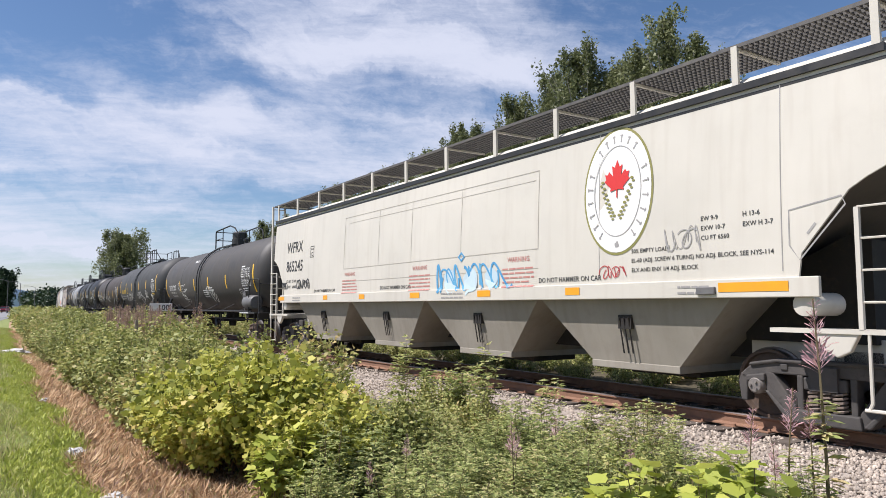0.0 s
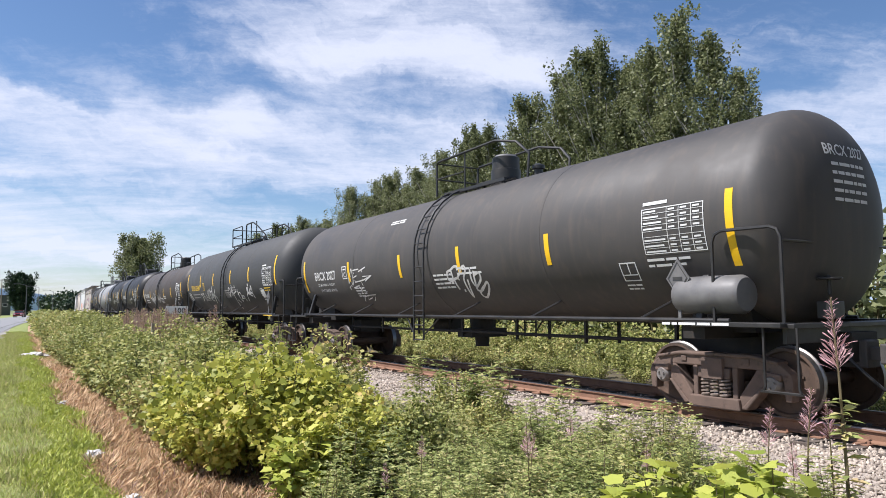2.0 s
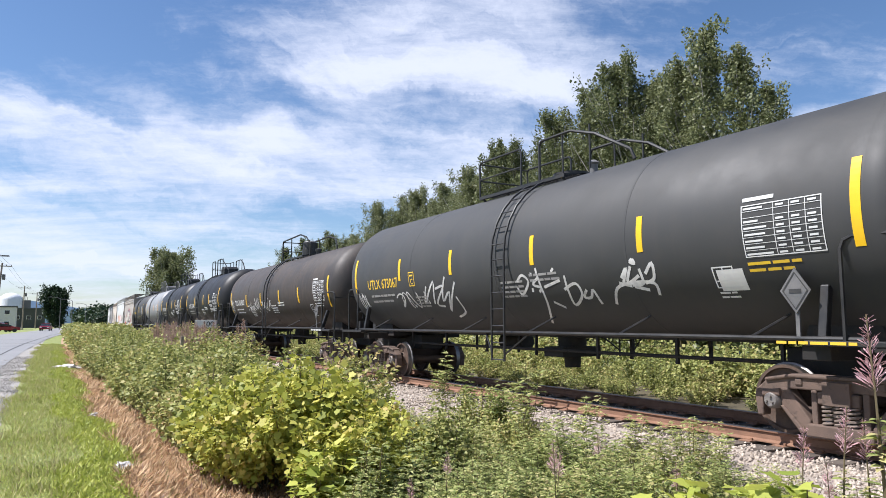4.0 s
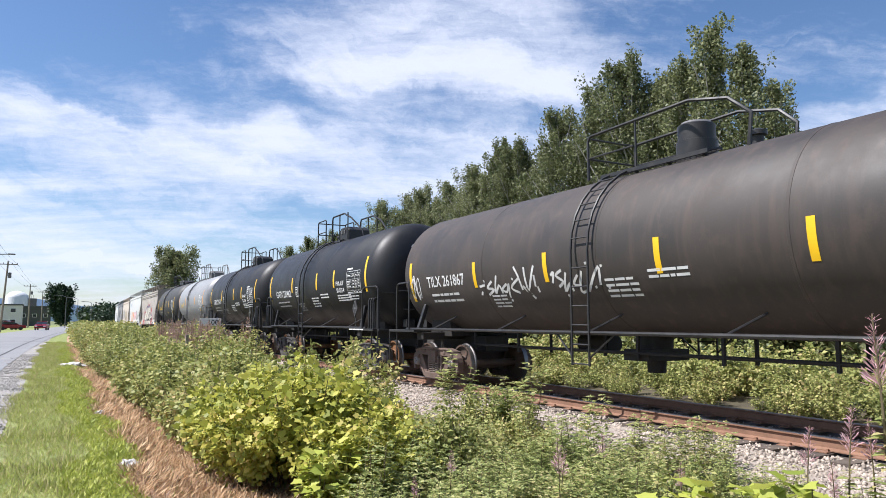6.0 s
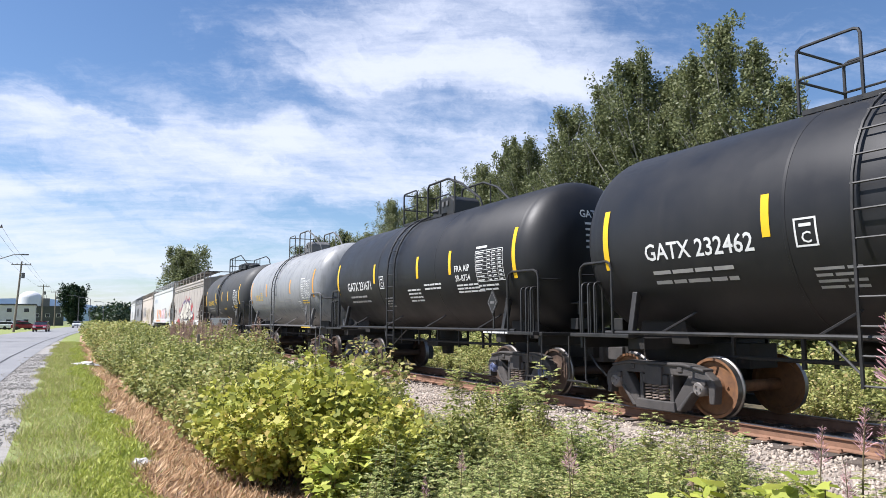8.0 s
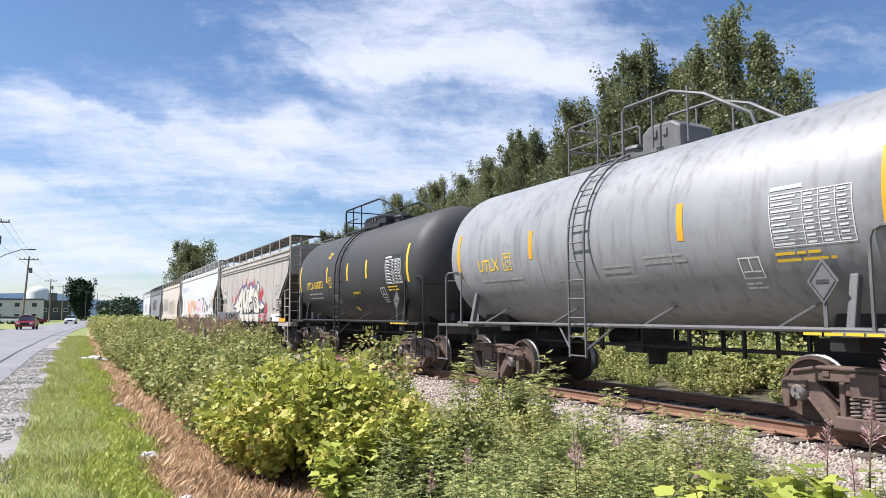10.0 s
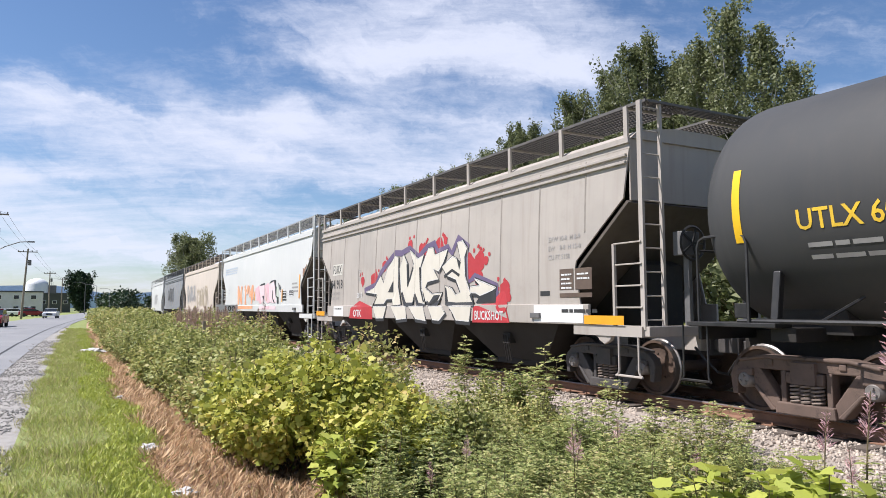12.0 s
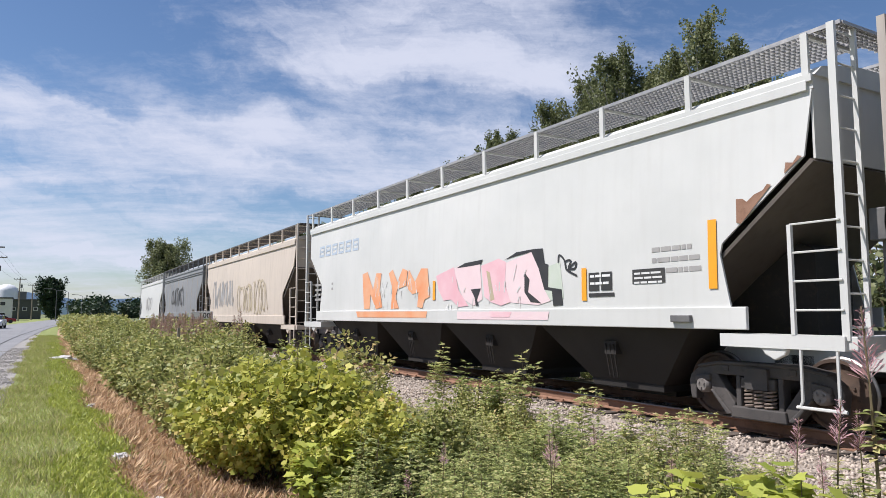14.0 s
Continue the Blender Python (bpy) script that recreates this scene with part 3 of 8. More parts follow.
def add_coupler(car, y, k):
    """Knuckle coupler and its draft box at the end y, pointing along k; brake hose below."""
    s = Shape().box(-0.16, 0.16, min(y - k * 0.95, y - k * 0.35), max(y - k * 0.95, y - k * 0.35), 0.66, 1.02).beam((0, y - k * 0.4, 0.84), (0, y - k * 0.12, 0.84), 0.14, 0.18)
    s.prism([(y - k * 0.2, 0.72), (y + k * 0.06, 0.72), (y + k * 0.06, 0.98), (y - k * 0.2, 0.98)], -0.16, 0.10)
    part("coupler", s, TRUCK_DARK, car, bevel=0.02)
    hose = Shape().tube([(-0.35, y - k * 0.5, 0.8), (-0.36, y - k * 0.3, 0.62), (-0.3, y - k * 0.1, 0.42), (-0.15, y, 0.38)], 0.022, 6)
    part("brake_hose", hose, BLACK_STEEL, car, smooth=True)


def loop(p0, top, p1, r=0.02, soft=0.14):
    """A bent handrail: up from p0, across at height top, down to p1."""
    a, b = Vector((p0[0], p0[1], top)), Vector((p1[0], p1[1], top))
    d = (b - a).normalized() * soft
    dn = Vector((0, 0, -soft))
    return Shape().tube([p0, a + dn, a + dn * 0.3 + d * 0.3, a + d, b - d, b - d * 0.3 + dn * 0.3, b + dn, p1], r, 6)


# ---- tank cars ----
def tank_profile(half, r):
    """Shell with dished ends, and a shallow lap at each end ring."""
    head = [(math.cos(a), math.sin(a)) for a in (k * math.pi / 2 / 12 for k in range(13))]
    depth = 0.45 * r
    head = [(c, s ** 0.66) for c, s in head]
    left = [(-half - depth * c, max(r * s, 0.004)) for c, s in head]
    right = [(half + depth * c, max(r * s, 0.004)) for c, s in reversed(head)]
    return left[:-1] + [(-half, r), (-half + 0.012, r + 0.006), (half - 0.012, r + 0.006), (half, r)] + right[1:]


def throw_up(w):
    """Angular letters with long arrow ends, in single strokes."""
    p = Paint()
    for st in ([(0, -0.1), (0.05, 0.2), (0.17, 0.45), (0.15, 0.0)], [(0.02, 0.1), (0.22, 0.2)], [(0.34, 0.5), (0.22, 0.36), (0.24, 0.05), (0.30, 0.04), (0.38, 0.3), (0.36, 0.5)], [(0.46, 0.42), (0.47, 0.1)], [(0.45, 0.45), (0.82, 0.47)],
               [(0.42, 0.25), (0.65, 0.3)], [(0.45, 0.12), (0.95, 0.15), (1.55, 0.27), (1.0, 0.26)], [(0.8, 0.4), (1.25, 0.5)], [(1.02, 0.45), (0.92, 0.13)], [(1.55, 0.27), (1.1, 0.13)], [(0.25, -0.05), (0.65, 0.02)], [(0.43, 0.0), (0.43, -0.3)],
               [(0.62, 0.0), (0.64, -0.2)], [(0.62, -0.12), (0.85, -0.05)], [(0.85, 0.1), (0.87, -0.2)], [(0.93, -0.17), (0.96, -0.2)], [(0.45, -0.5), (0.6, -0.35), (0.85, -0.3), (0.72, -0.45), (1.05, -0.38)], [(0.85, -0.3), (1.35, -0.29), (1.05, -0.5)]):
        p.line([(u * w, v * w) for u, v in st], 0.034)
    return p


# reach of the far rail, the near rail and the platform, from the ladder; width and height of the platform over the skin
CROWNS = {
    "round": ((0.80, 0.55), (0.80, -2.75), (0.45, -2.0), 0.62, 0.10),
    "low": ((2.20, 0.55), (-0.10, -2.60), (2.20, -0.90), 0.70, 0.12),
    "guard": ((1.55, 0.65), (-0.05, -2.75), (1.50, -0.90), 0.56, 0.05),
    "box": ((1.90, 1.30), (1.90, -2.75), (1.80, -1.30), 0.74, 0.12),
}


def add_crown(car, style, ladder, r, zc, fittings):
    """Grating, guard rails, manway and valve housing on top of a tank."""
    far, near, deck, px, lift = CROWNS[style]
    zp = zc + math.sqrt(r * r - px * px) + lift
    zt = zc + r
    y0, y1 = ladder + deck[1], ladder + deck[0]
    grate = Shape()
    for dx in (-1, 1):
        grate.beam((dx * px, y0, zp), (dx * px, y1, zp), 0.04, 0.07).beam((dx * 0.3, y0, zt + 0.03), (dx * 0.3, y1, zt + 0.03), 0.04, 0.05)
        n = int((y1 - y0) / 0.09)
        for i in range(n + 1):
            y = y0 + (y1 - y0) * i / n
            grate.beam((dx * px, y, zp + 0.02), (dx * 0.3, y, zt + 0.04), 0.014, 0.03)
        for i in range(4):
            y = y0 + 0.1 + (y1 - y0 - 0.2) * i / 3
            a = math.asin((px - 0.1) / r)
            grate.beam((dx * px, y, zp), (dx * (r - 0.02) * math.sin(a), y, zc + (r - 0.02) * math.cos(a)), 0.05, 0.03)
    part("crown_platform", grate, fittings, car)
    top = 0.95 if style == "guard" else 0.85
    for dx in (-1, 1):
        x = dx * px
        if style in ("low", "guard"):
            part("guard_rail", loop((x, ladder + far[0], zp), zp + top, (x, ladder + far[1], zp), 0.024, 0.08), fittings, car, smooth=True)
            part("guard_rail", Shape().tube([(x, ladder + far[0], zp + top * 0.52), (x, ladder + far[1], zp + top * 0.52)], 0.018, 6), fittings, car, smooth=True)
        n0, n1 = ladder + near[0], ladder + near[1]
        if style == "round":
            line = [(x, n0, zp), (x, n0, zp + top * 0.9), (x, n0 - 0.08, zp + top), (x, n1 + 1.1, zp + top * 1.06), (x, n1 + 0.35, zp + top * 0.86), (x * 0.9, n1, zp + top * 0.5), (x * 0.9, n1 + 0.05, zp + 0.02), (x * 0.9, n1 + 0.05, zp - 0.12)]
        else:
            line = [(x, n0, zp), (x, n0, zp + top * 0.9), (x, n0 - 0.08, zp + top), (x, n1 + 1.5, zp + top), (x, n1 + 0.8, zp + top * 0.74), (x * 0.85, n1, zp + top * 0.2), (x * 0.8, n1 - 0.06, zp - 0.02)]
        part("guard_rail", Shape().tube(line, 0.031, 6), fittings, car, smooth=True)
        for q in (0.75, 1.55) if style != "round" else (1.25,):
            part("guard_post", Shape().tube([(x, n0 - q, zp), (x, n0 - q, zp + top)], 0.022, 6), fittings, car, smooth=True)
        if style in ("box", "round"):
            part("guard_rail", Shape().tube([(x, n0, zp + top * 0.5), (x, n0 - 1.2, zp + top * 0.5)], 0.018, 6), fittings, car, smooth=True)
    for y in (ladder + far[0],):
        for z in (0.5, 0.97):
            part("end_guard", Shape().tube([(-px, y, zp + top * z), (px, y, zp + top * z)], 0.02, 6), fittings, car, smooth=True)
    if style == "round":
        cy = ladder - 1.35
        d = part("manway_dome", Shape().lathe([(-0.25, 0.34), (0.30, 0.34), (0.31, 0.31), (0.58, 0.31), (0.60, 0.28)], "z", (-0.1, cy, zt), 28), fittings, car, smooth=True)
        part("lid", Shape().lathe([(0.59, 0.28), (0.64, 0.24), (0.66, 0.05)], "z", (-0.1, cy, zt), 20), GREY_STEEL, d, smooth=True)
        part("safety_valve", Shape().lathe([(-0.2, 0.09), (0.12, 0.09), (0.13, 0.14), (0.2, 0.14), (0.24, 0.05)], "z", (-0.15, ladder - 2.55, zt), 14), fittings, car, smooth=True)
    elif style == "low":
        d = part("manway_dome", Shape().lathe([(-0.2, 0.36), (0.1, 0.36), (0.11, 0.4), (0.16, 0.4), (0.2, 0.1)], "z", (0, ladder - 0.3, zt), 24), fittings, car, smooth=True)
        part("safety_valve", Shape().lathe([(-0.1, 0.08), (0.16, 0.08), (0.2, 0.12), (0.26, 0.04)], "z", (-0.2, ladder - 1.2, zt), 14), GREY_STEEL, d, smooth=True)
    else:
        v0, v1, h = (-1.30, -0.38, 0.46) if style == "guard" else (-1.05, 0.95, 0.40)
        v0, v1 = ladder + v0, ladder + v1
        d = part("valve_housing", Shape().prism([(v0, zt - 0.2), (v1, zt - 0.2), (v1, zt + h - 0.12), (v1 - 0.2, zt + h), (v0 + 0.2, zt + h), (v0, zt + h - 0.12)], -0.42, 0.42), fittings, car, bevel=0.05)
        for q in (-0.12, 0.12):
            part("latch", Shape().box(-0.45, -0.42, (v0 + v1) / 2 + q - 0.05, (v0 + v1) / 2 + q + 0.05, zt + h * 0.45, zt + h * 0.75), GREY_STEEL, d, bevel=0.01)
        part("manway_dome", Shape().lathe([(-0.2, 0.3), (0.16, 0.3), (0.18, 0.34), (0.24, 0.32), (0.27, 0.1)], "z", (0, v1 + 0.42 if style == "guard" else v0 - 0.5, zt), 24), fittings, car, smooth=True)


def soften(pts, steps=4):
    """A smooth line through a few points."""
    if len(pts) < 3:
        return pts
    p = [Vector(q) for q in (pts[0], *pts, pts[-1])]
    out = []
    for i in range(1, len(p) - 2):
        for k in range(steps):
            t = k / steps
            out.append(tuple(0.5 * (2 * p[i] + (p[i + 1] - p[i - 1]) * t + (2 * p[i - 1] - 5 * p[i] + 4 * p[i + 1] - p[i + 2]) * t * t + (3 * p[i] - p[i - 1] - 3 * p[i + 1] + p[i + 2]) * t ** 3)))
    return out + [tuple(pts[-1])]


def hand_tag(strokes, width=0.034):
    """Loose letters of a spray can, from the middle of the car."""
    p = Paint()
    for st in strokes:
        p.line(soften(st), width)
    return p


# spray-painted words on the tank cars, stroke by stroke
BUBBLE_TAG = [[(0.95, -0.45), (0.77, -0.49), (0.75, -0.67), (0.92, -0.67), (0.94, -0.47)], [(0.95, -0.44), (1.13, -0.37), (1.31, -0.44), (1.13, -0.62), (0.97, -0.67), (1.01, -0.91)], [(1.13, -0.62), (1.19, -0.97)], [(1.31, -0.44), (1.48, -0.38), (1.47, -0.51), (1.33, -0.69), (1.35, -1.13), (1.47, -0.68)], [(1.66, -0.46), (1.61, -0.72), (1.68, -0.83), (1.77, -0.5)], [(1.74, -0.6), (1.95, -0.55), (1.93, -0.71), (1.65, -0.9), (1.79, -0.96), (2.11, -0.76), (2.08, -0.92), (1.81, -1.14), (1.7, -1.02), (1.95, -0.85)]]
QUICK_TAG = [[(-3.76, -0.49), (-3.54, -0.46)], [(-3.54, -0.36), (-3.76, -0.68)], [(-3.25, -0.39), (-3.47, -0.53), (-3.24, -0.57), (-3.49, -0.69)], [(-3.05, -0.28), (-3.21, -0.66), (-3.01, -0.49), (-2.95, -0.67)], [(-2.73, -0.47), (-2.93, -0.58), (-2.79, -0.64), (-2.66, -0.47), (-2.75, -0.77)], [(-2.49, -0.36), (-2.75, -0.86)], [(-2.29, -0.38), (-2.59, -0.56), (-2.35, -0.68)], [(-2.4, -0.14), (-2.28, -0.34), (-2.23, -0.62)], [(-2.06, -0.17), (-2.04, -0.63), (-1.74, -0.16)], [(-1.77, -0.34), (-1.79, -0.57)], [(-1.73, -0.57), (-1.72, -0.69)], [(-2.2, -0.54), (-1.92, -0.82)]]
ECHO_TAG = [[(-1.26, -0.38), (-1.16, -0.33), (-1.24, -0.53)], [(-0.93, -0.3), (-1.11, -0.39), (-0.94, -0.51), (-1.09, -0.61)], [(-0.82, -0.35), (-0.95, -0.7), (-0.77, -0.56), (-0.73, -0.71)], [(-0.51, -0.41), (-0.66, -0.57), (-0.5, -0.62)], [(-0.39, -0.35), (-0.53, -0.72), (-0.32, -0.7)], [(-0.26, -0.2), (-0.11, -0.68)], [(-0.33, -0.73), (0.05, -0.3), (0.01, -0.62)], [(0.12, -0.27), (0.2, -0.7)], [(-0.93, -0.77), (-0.88, -0.84)]]
TALL_TAG = [[(-2.99, -0.46), (-3.3, -0.9), (-2.6, -0.36), (-2.85, -0.92)], [(-2.57, -0.54), (-2.18, -0.5), (-2.73, -0.92), (-2.43, -1)], [(-2.03, -0.28), (-2.4, -0.86), (-1.97, -0.63), (-2.29, -1.14), (-1.62, -0.42)], [(-1.75, -0.76), (-1.69, -1.16), (-2.14, -1.33)], [(-3.07, -0.91), (-3.17, -0.58)]]
LONG_TAG = [[(0.72, -0.55), (0.92, -0.42), (1.08, -0.57), (0.77, -0.81), (0.68, -0.65)], [(1.22, -0.39), (1.12, -0.77)], [(1.42, -0.49), (1.2, -0.62), (1.44, -0.69)], [(1.38, -0.31), (1.4, -0.99), (1.06, -1.56)], [(1.51, -0.69), (2.01, -0.58)], [(1.9, -0.35), (1.32, -0.78)], [(2.16, -0.5), (2.14, -0.82), (2.15, -1.09), (2.46, -0.88), (2.4, -0.66), (2.05, -0.76)], [(2.62, -0.79), (2.49, -0.93), (2.66, -0.94), (2.78, -0.8), (2.84, -1.09)], [(1.59, -1), (1.84, -1.14)]]
CROWNED_TAG = [[(3.86, -0.34), (3.8, -0.38), (3.89, -0.41), (3.86, -0.34)], [(3.53, -0.63), (3.69, -0.47), (3.55, -0.71)], [(3.79, -0.45), (3.64, -0.72), (3.92, -0.61)], [(3.96, -0.5), (3.96, -0.74), (3.72, -0.76)], [(4.06, -0.59), (4.24, -0.43), (4.21, -0.67), (4.01, -0.74)], [(3.17, -1.1), (3.36, -0.8), (3.74, -0.72), (4.18, -0.75), (4.19, -0.96)], [(3.45, -0.71), (4.04, -0.86)]]


def tank_car(first, last, r, zc, paint, mark, label, reporting, rng, ladder=0.0, fittings=BLACK_STEEL, dome="round", stripes=(0.2, 0.62, 0.8), steel=TRUCK, cap=CAP, plate=WHEEL, head_text=None, tags=(), table_at=None, aip=False, bands=2, post_ends=False, dark_panel=False, air_tank=False, stripe_mat=YELLOW, stripe_dz=0.0, limits=None):
    """first, last: the couplers' places along the track at the start."""
    length = last - first
    car = thing("tank_car", label, "tank car", "cars of the freight train")
    half = length / 2 - 1.43
    edge = half + 0.22
    part("tank", Shape().lathe(tank_profile(edge, r), "y", (0, 0, zc), 64), paint, car, smooth=True)
    for k in range(bands):
        y = -edge + 2 * edge * (k + 1) / (bands + 1)
        part("seam_band", Shape().lathe([(-0.03, r + 0.003), (-0.022, r + 0.011), (0.022, r + 0.011), (0.03, r + 0.003)], "y", (0, y, zc), 64, False), paint, car, smooth=True)
    # under the tank: stub sills, saddles, belly gear
    for k in (-1, 1):
        y0, y1 = sorted((k * (length / 2 - 0.45), k * (half - 1.7)))
        part("stub_sill", Shape().box(-0.32, 0.32, y0, y1, 0.74, 1.12), UNDER, car, bevel=0.01)
        yb = k * (length / 2 - 1.95)
        part("saddle", Shape().prism([(yb - 0.55, 1.1), (yb + 0.55, 1.1), (yb + 0.35, zc - r * 0.55), (yb - 0.35, zc - r * 0.55)], -0.9, 0.9).box(-1.5, 1.5, yb - 0.18, yb + 0.18, 1.02, 1.2), UNDER, car, bevel=0.01)
        for side in (-1, 1):
            part("jack_bracket", Shape().beam((side * 1.5, yb + k * 0.1, 1.2), (side * (r * 0.84), yb + k * 0.1, zc - r * 0.54), 0.11, 0.11, (0, 1, 0)).beam((side * 1.5, yb + k * 0.1, 1.19), (side * 1.5, yb + k * 0.1, 1.26), 0.2, 0.2), fittings, car, bevel=0.02)
            part("end_walkway", Shape().box(side * 1.52 - 0.17, side * 1.52 + 0.17, min(k * (half - 0.55), k * (length / 2 - 0.55)), max(k * (half - 0.55), k * (length / 2 - 0.55)), 1.2, 1.26), fittings, car, bevel=0.008)
        ye = k * (length / 2 - 0.62)
        part("end_platform", Shape().box(-1.55, 1.55, ye - 0.16, ye + 0.16, 1.19, 1.25).box(-1.5, 1.5, ye - 0.03, ye + 0.03, 1.0, 1.19), fittings, car, bevel=0.008)
        for side in (-1, 1):
            part("handrail", loop((side * 1.6, k * (half - 0.1), 1.25), 2.46, (side * 1.5, ye, 1.25), 0.024), fittings, car, smooth=True)
            part("step", loop((side * 1.6, ye - 0.22, 1.2), 0.42, (side * 1.6, ye + 0.22, 1.2), 0.018, -0.06), fittings, car, smooth=True)
            if post_ends:
                for j in range(3):
                    part("handrail", loop((side * 1.58, k * (half + 0.35 + 0.16 * j), 1.25), 2.12, (side * 1.40, k * (half + 0.35 + 0.16 * j), 1.25), 0.022, 0.06), fittings, car, smooth=True)
        part("end_rail", Shape().tube([(-1.5, ye, 2.28), (1.5, ye, 2.28)], 0.02, 6), fittings, car, smooth=True)
        part("brake_gear", Shape().box(-0.68, -0.42, ye - 0.16, ye + 0.06, 1.3, 1.52).tube([(-0.55, ye - 0.05, 1.6), (-0.55, ye - 0.05, 1.86)], 0.03).lathe([(0, 0.16), (0.03, 0.16)], "z", (-0.55, ye - 0.05, 1.8), 16), fittings, car, bevel=0.01)
        add_bogie(car, k * (length / 2 - 1.95), steel, cap, plate)
        add_coupler(car, k * length / 2, k)
    # side rails with their slanting stays
    for side in (-1, 1):
        part("side_rail", Shape().tube([(side * 1.56, -half - 0.1, 1.28), (side * 1.56, half + 0.1, 1.28)], 0.032, 8), fittings, car, smooth=True)
        n = max(3, round(half * 2 / 2.6))
        for i in range(n):
            y = -half + 2 * half * (i + 0.5) / n
            a = math.radians(-52)
            part("stay", Shape().tube([(side * 1.56, y + 0.16, 1.28), (side * r * math.cos(a) * 1.0, y - 0.16, zc + r * math.sin(a) + 0.12)], 0.02, 5), fittings, car)
    belly = Shape().tube([(-0.55, -half + 1.5, 0.92), (-0.55, half - 1.5, 0.92)], 0.03).tube([(0.5, -half + 1.2, 0.84), (0.5, half - 1.2, 0.84)], 0.025)
    for i in range(7):
        y = -half + 1.6 + (2 * half - 3.2) * i / 6
        belly.beam((-0.55, y, 0.80), (-0.55, y, zc - r * 0.9), 0.05).beam((0.5, y + 0.2, 0.76), (0.5, y + 0.2, zc - r * 0.9), 0.05)
    part("brake_piping", belly, UNDER, car)
    part("bottom_outlet", Shape().lathe([(-0.62, 0.16), (-0.3, 0.18), (-0.28, 0.28), (0.1, 0.3)], "z", (0, ladder - 0.2, 1.18), 18).box(-0.5, 0.5, ladder - 0.5, ladder + 0.1, 0.78, 0.98), UNDER, car, smooth=True)
    part("air_cylinder", Shape().lathe([(-0.5, 0.02), (-0.48, 0.2), (0.48, 0.2), (0.5, 0.02)], "y", (0.75, half * 0.35, 1.0), 18), UNDER, car, smooth=True)
    if air_tank:
        part("air_reservoir", Shape().lathe([(-0.55, 0.02), (-0.52, 0.22), (-0.46, 0.26), (0.46, 0.26), (0.52, 0.22), (0.55, 0.02)], "y", (-1.42, -half + 0.25, 1.62), 22), GREY_STEEL, car, smooth=True)
    # ladders up both sides
    for side in (-1, 1):
        rails, arc = [], [math.radians(a) for a in (0, 12, 24, 36, 48, 60, 70)]
        lad = Shape()
        for dy in (-0.22, 0.22):
            lad.tube([(side * (r + 0.09), ladder + dy, 0.72), (side * (r + 0.09), ladder + dy, zc)] + [(side * (r + 0.09) * math.cos(a), ladder + dy, zc + (r + 0.09) * math.sin(a)) for a in arc[1:]], 0.024, 6)
        body = part("ladder", lad, fittings, car, smooth=True)
        zs = [0.75 + 0.33 * i for i in range(int((zc - 0.75) / 0.33) + 1)]
        spots = [(side * (r + 0.09), z) for z in zs] + [(side * (r + 0.09) * math.cos(a), zc + (r + 0.09) * math.sin(a)) for a in (math.radians(b) for b in (8, 20, 32, 44, 56, 67))]
        for x, z in spots:
            part("rung", Shape().tube([(x, ladder - 0.24, z), (x, ladder + 0.24, z)], 0.014, 5), fittings, body)
        for dy in (-0.5, 0.5):
            part("ladder_stay", Shape().tube([(side * (r + 0.08), ladder + dy * 0.44, 0.86), (side * 1.5, ladder + dy * 1.6, 1.30)], 0.018, 5), fittings, car)
    # platform, rails and fittings on the crown
    add_crown(car, dome, ladder, r, zc, fittings)
    # placard frame on a post
    pc = [(0.0, 0.28), (0.2, 0.0), (0.0, -0.28), (-0.2, 0.0)]
    pl_y = -half + 0.68
    sign = part("placard", Shape().prism([(pl_y + a, 1.86 + b) for a, b in pc], -1.60, -1.585).beam((-1.57, pl_y, 1.28), (-1.57, pl_y, 1.8), 0.05, 0.02), BLACK_STEEL if paint is TANK_BLACK else GREY_STEEL, car)
    lay("placard_face", Paint().line([(a * 0.8, b * 0.8) for a, b in pc], 0.02, True).rect(-0.08, -0.03, 0.16, 0.05), GREY_STEEL if paint is TANK_BLACK else MARK_BLACK, sign, lambda u, v: (-1.606, pl_y - u, 1.86 + v))
    # reflective strips and stencils on the near side
    for y, h, z in [(half, 1.0, zc + stripe_dz), (-half - 0.13, 1.05, zc + 0.05 + stripe_dz)] + [(half - 2 * half * q, 0.56, zc + 0.03 + stripe_dz) for q in stripes]:
        lay("reflective_strip", Paint().rect(-0.06, -h / 2, 0.12, h, 8), stripe_mat, car, on_tank(r, zc, y, z))
    if reporting:
        p = Paint().text(reporting, 0.36, 0, 0, 0.014, 0.91)
        lay("reporting_mark", p, mark, car, on_tank(r, zc, half - 0.85, zc - 0.40), "stencilled letters and digits")
    wid = 0.26 * len(reporting or "")
    if paint is not TANK_BROWN:
        lay("plate_box", Paint().border(0, 0, 0.3, 0.36, 0.025).text("C", 0.2, 0.08, 0.05).rect(0.07, 0.25, 0.16, 0.04), mark, car, on_tank(r, zc, half - 0.96 - 0.222 * len(reporting or "UTLX 000000"), zc - 0.42))
    if limits:
        lay("weight_stencil", Paint().text(limits[0], 0.12, 0, 0.02, 0.004, 0.82).text(limits[1], 0.12, 0.06, -0.16, 0.004, 0.82), MARK_WHITE, car, on_tank(r, zc, half - 1.0, zc - 0.60))
        lay("small_stencil", Paint().bars(0, 0, 0.75, 2, 0.07, 0.04, rng, 2), MARK_WHITE, car, on_tank(r, zc, half - 5.5, zc + 0.92))
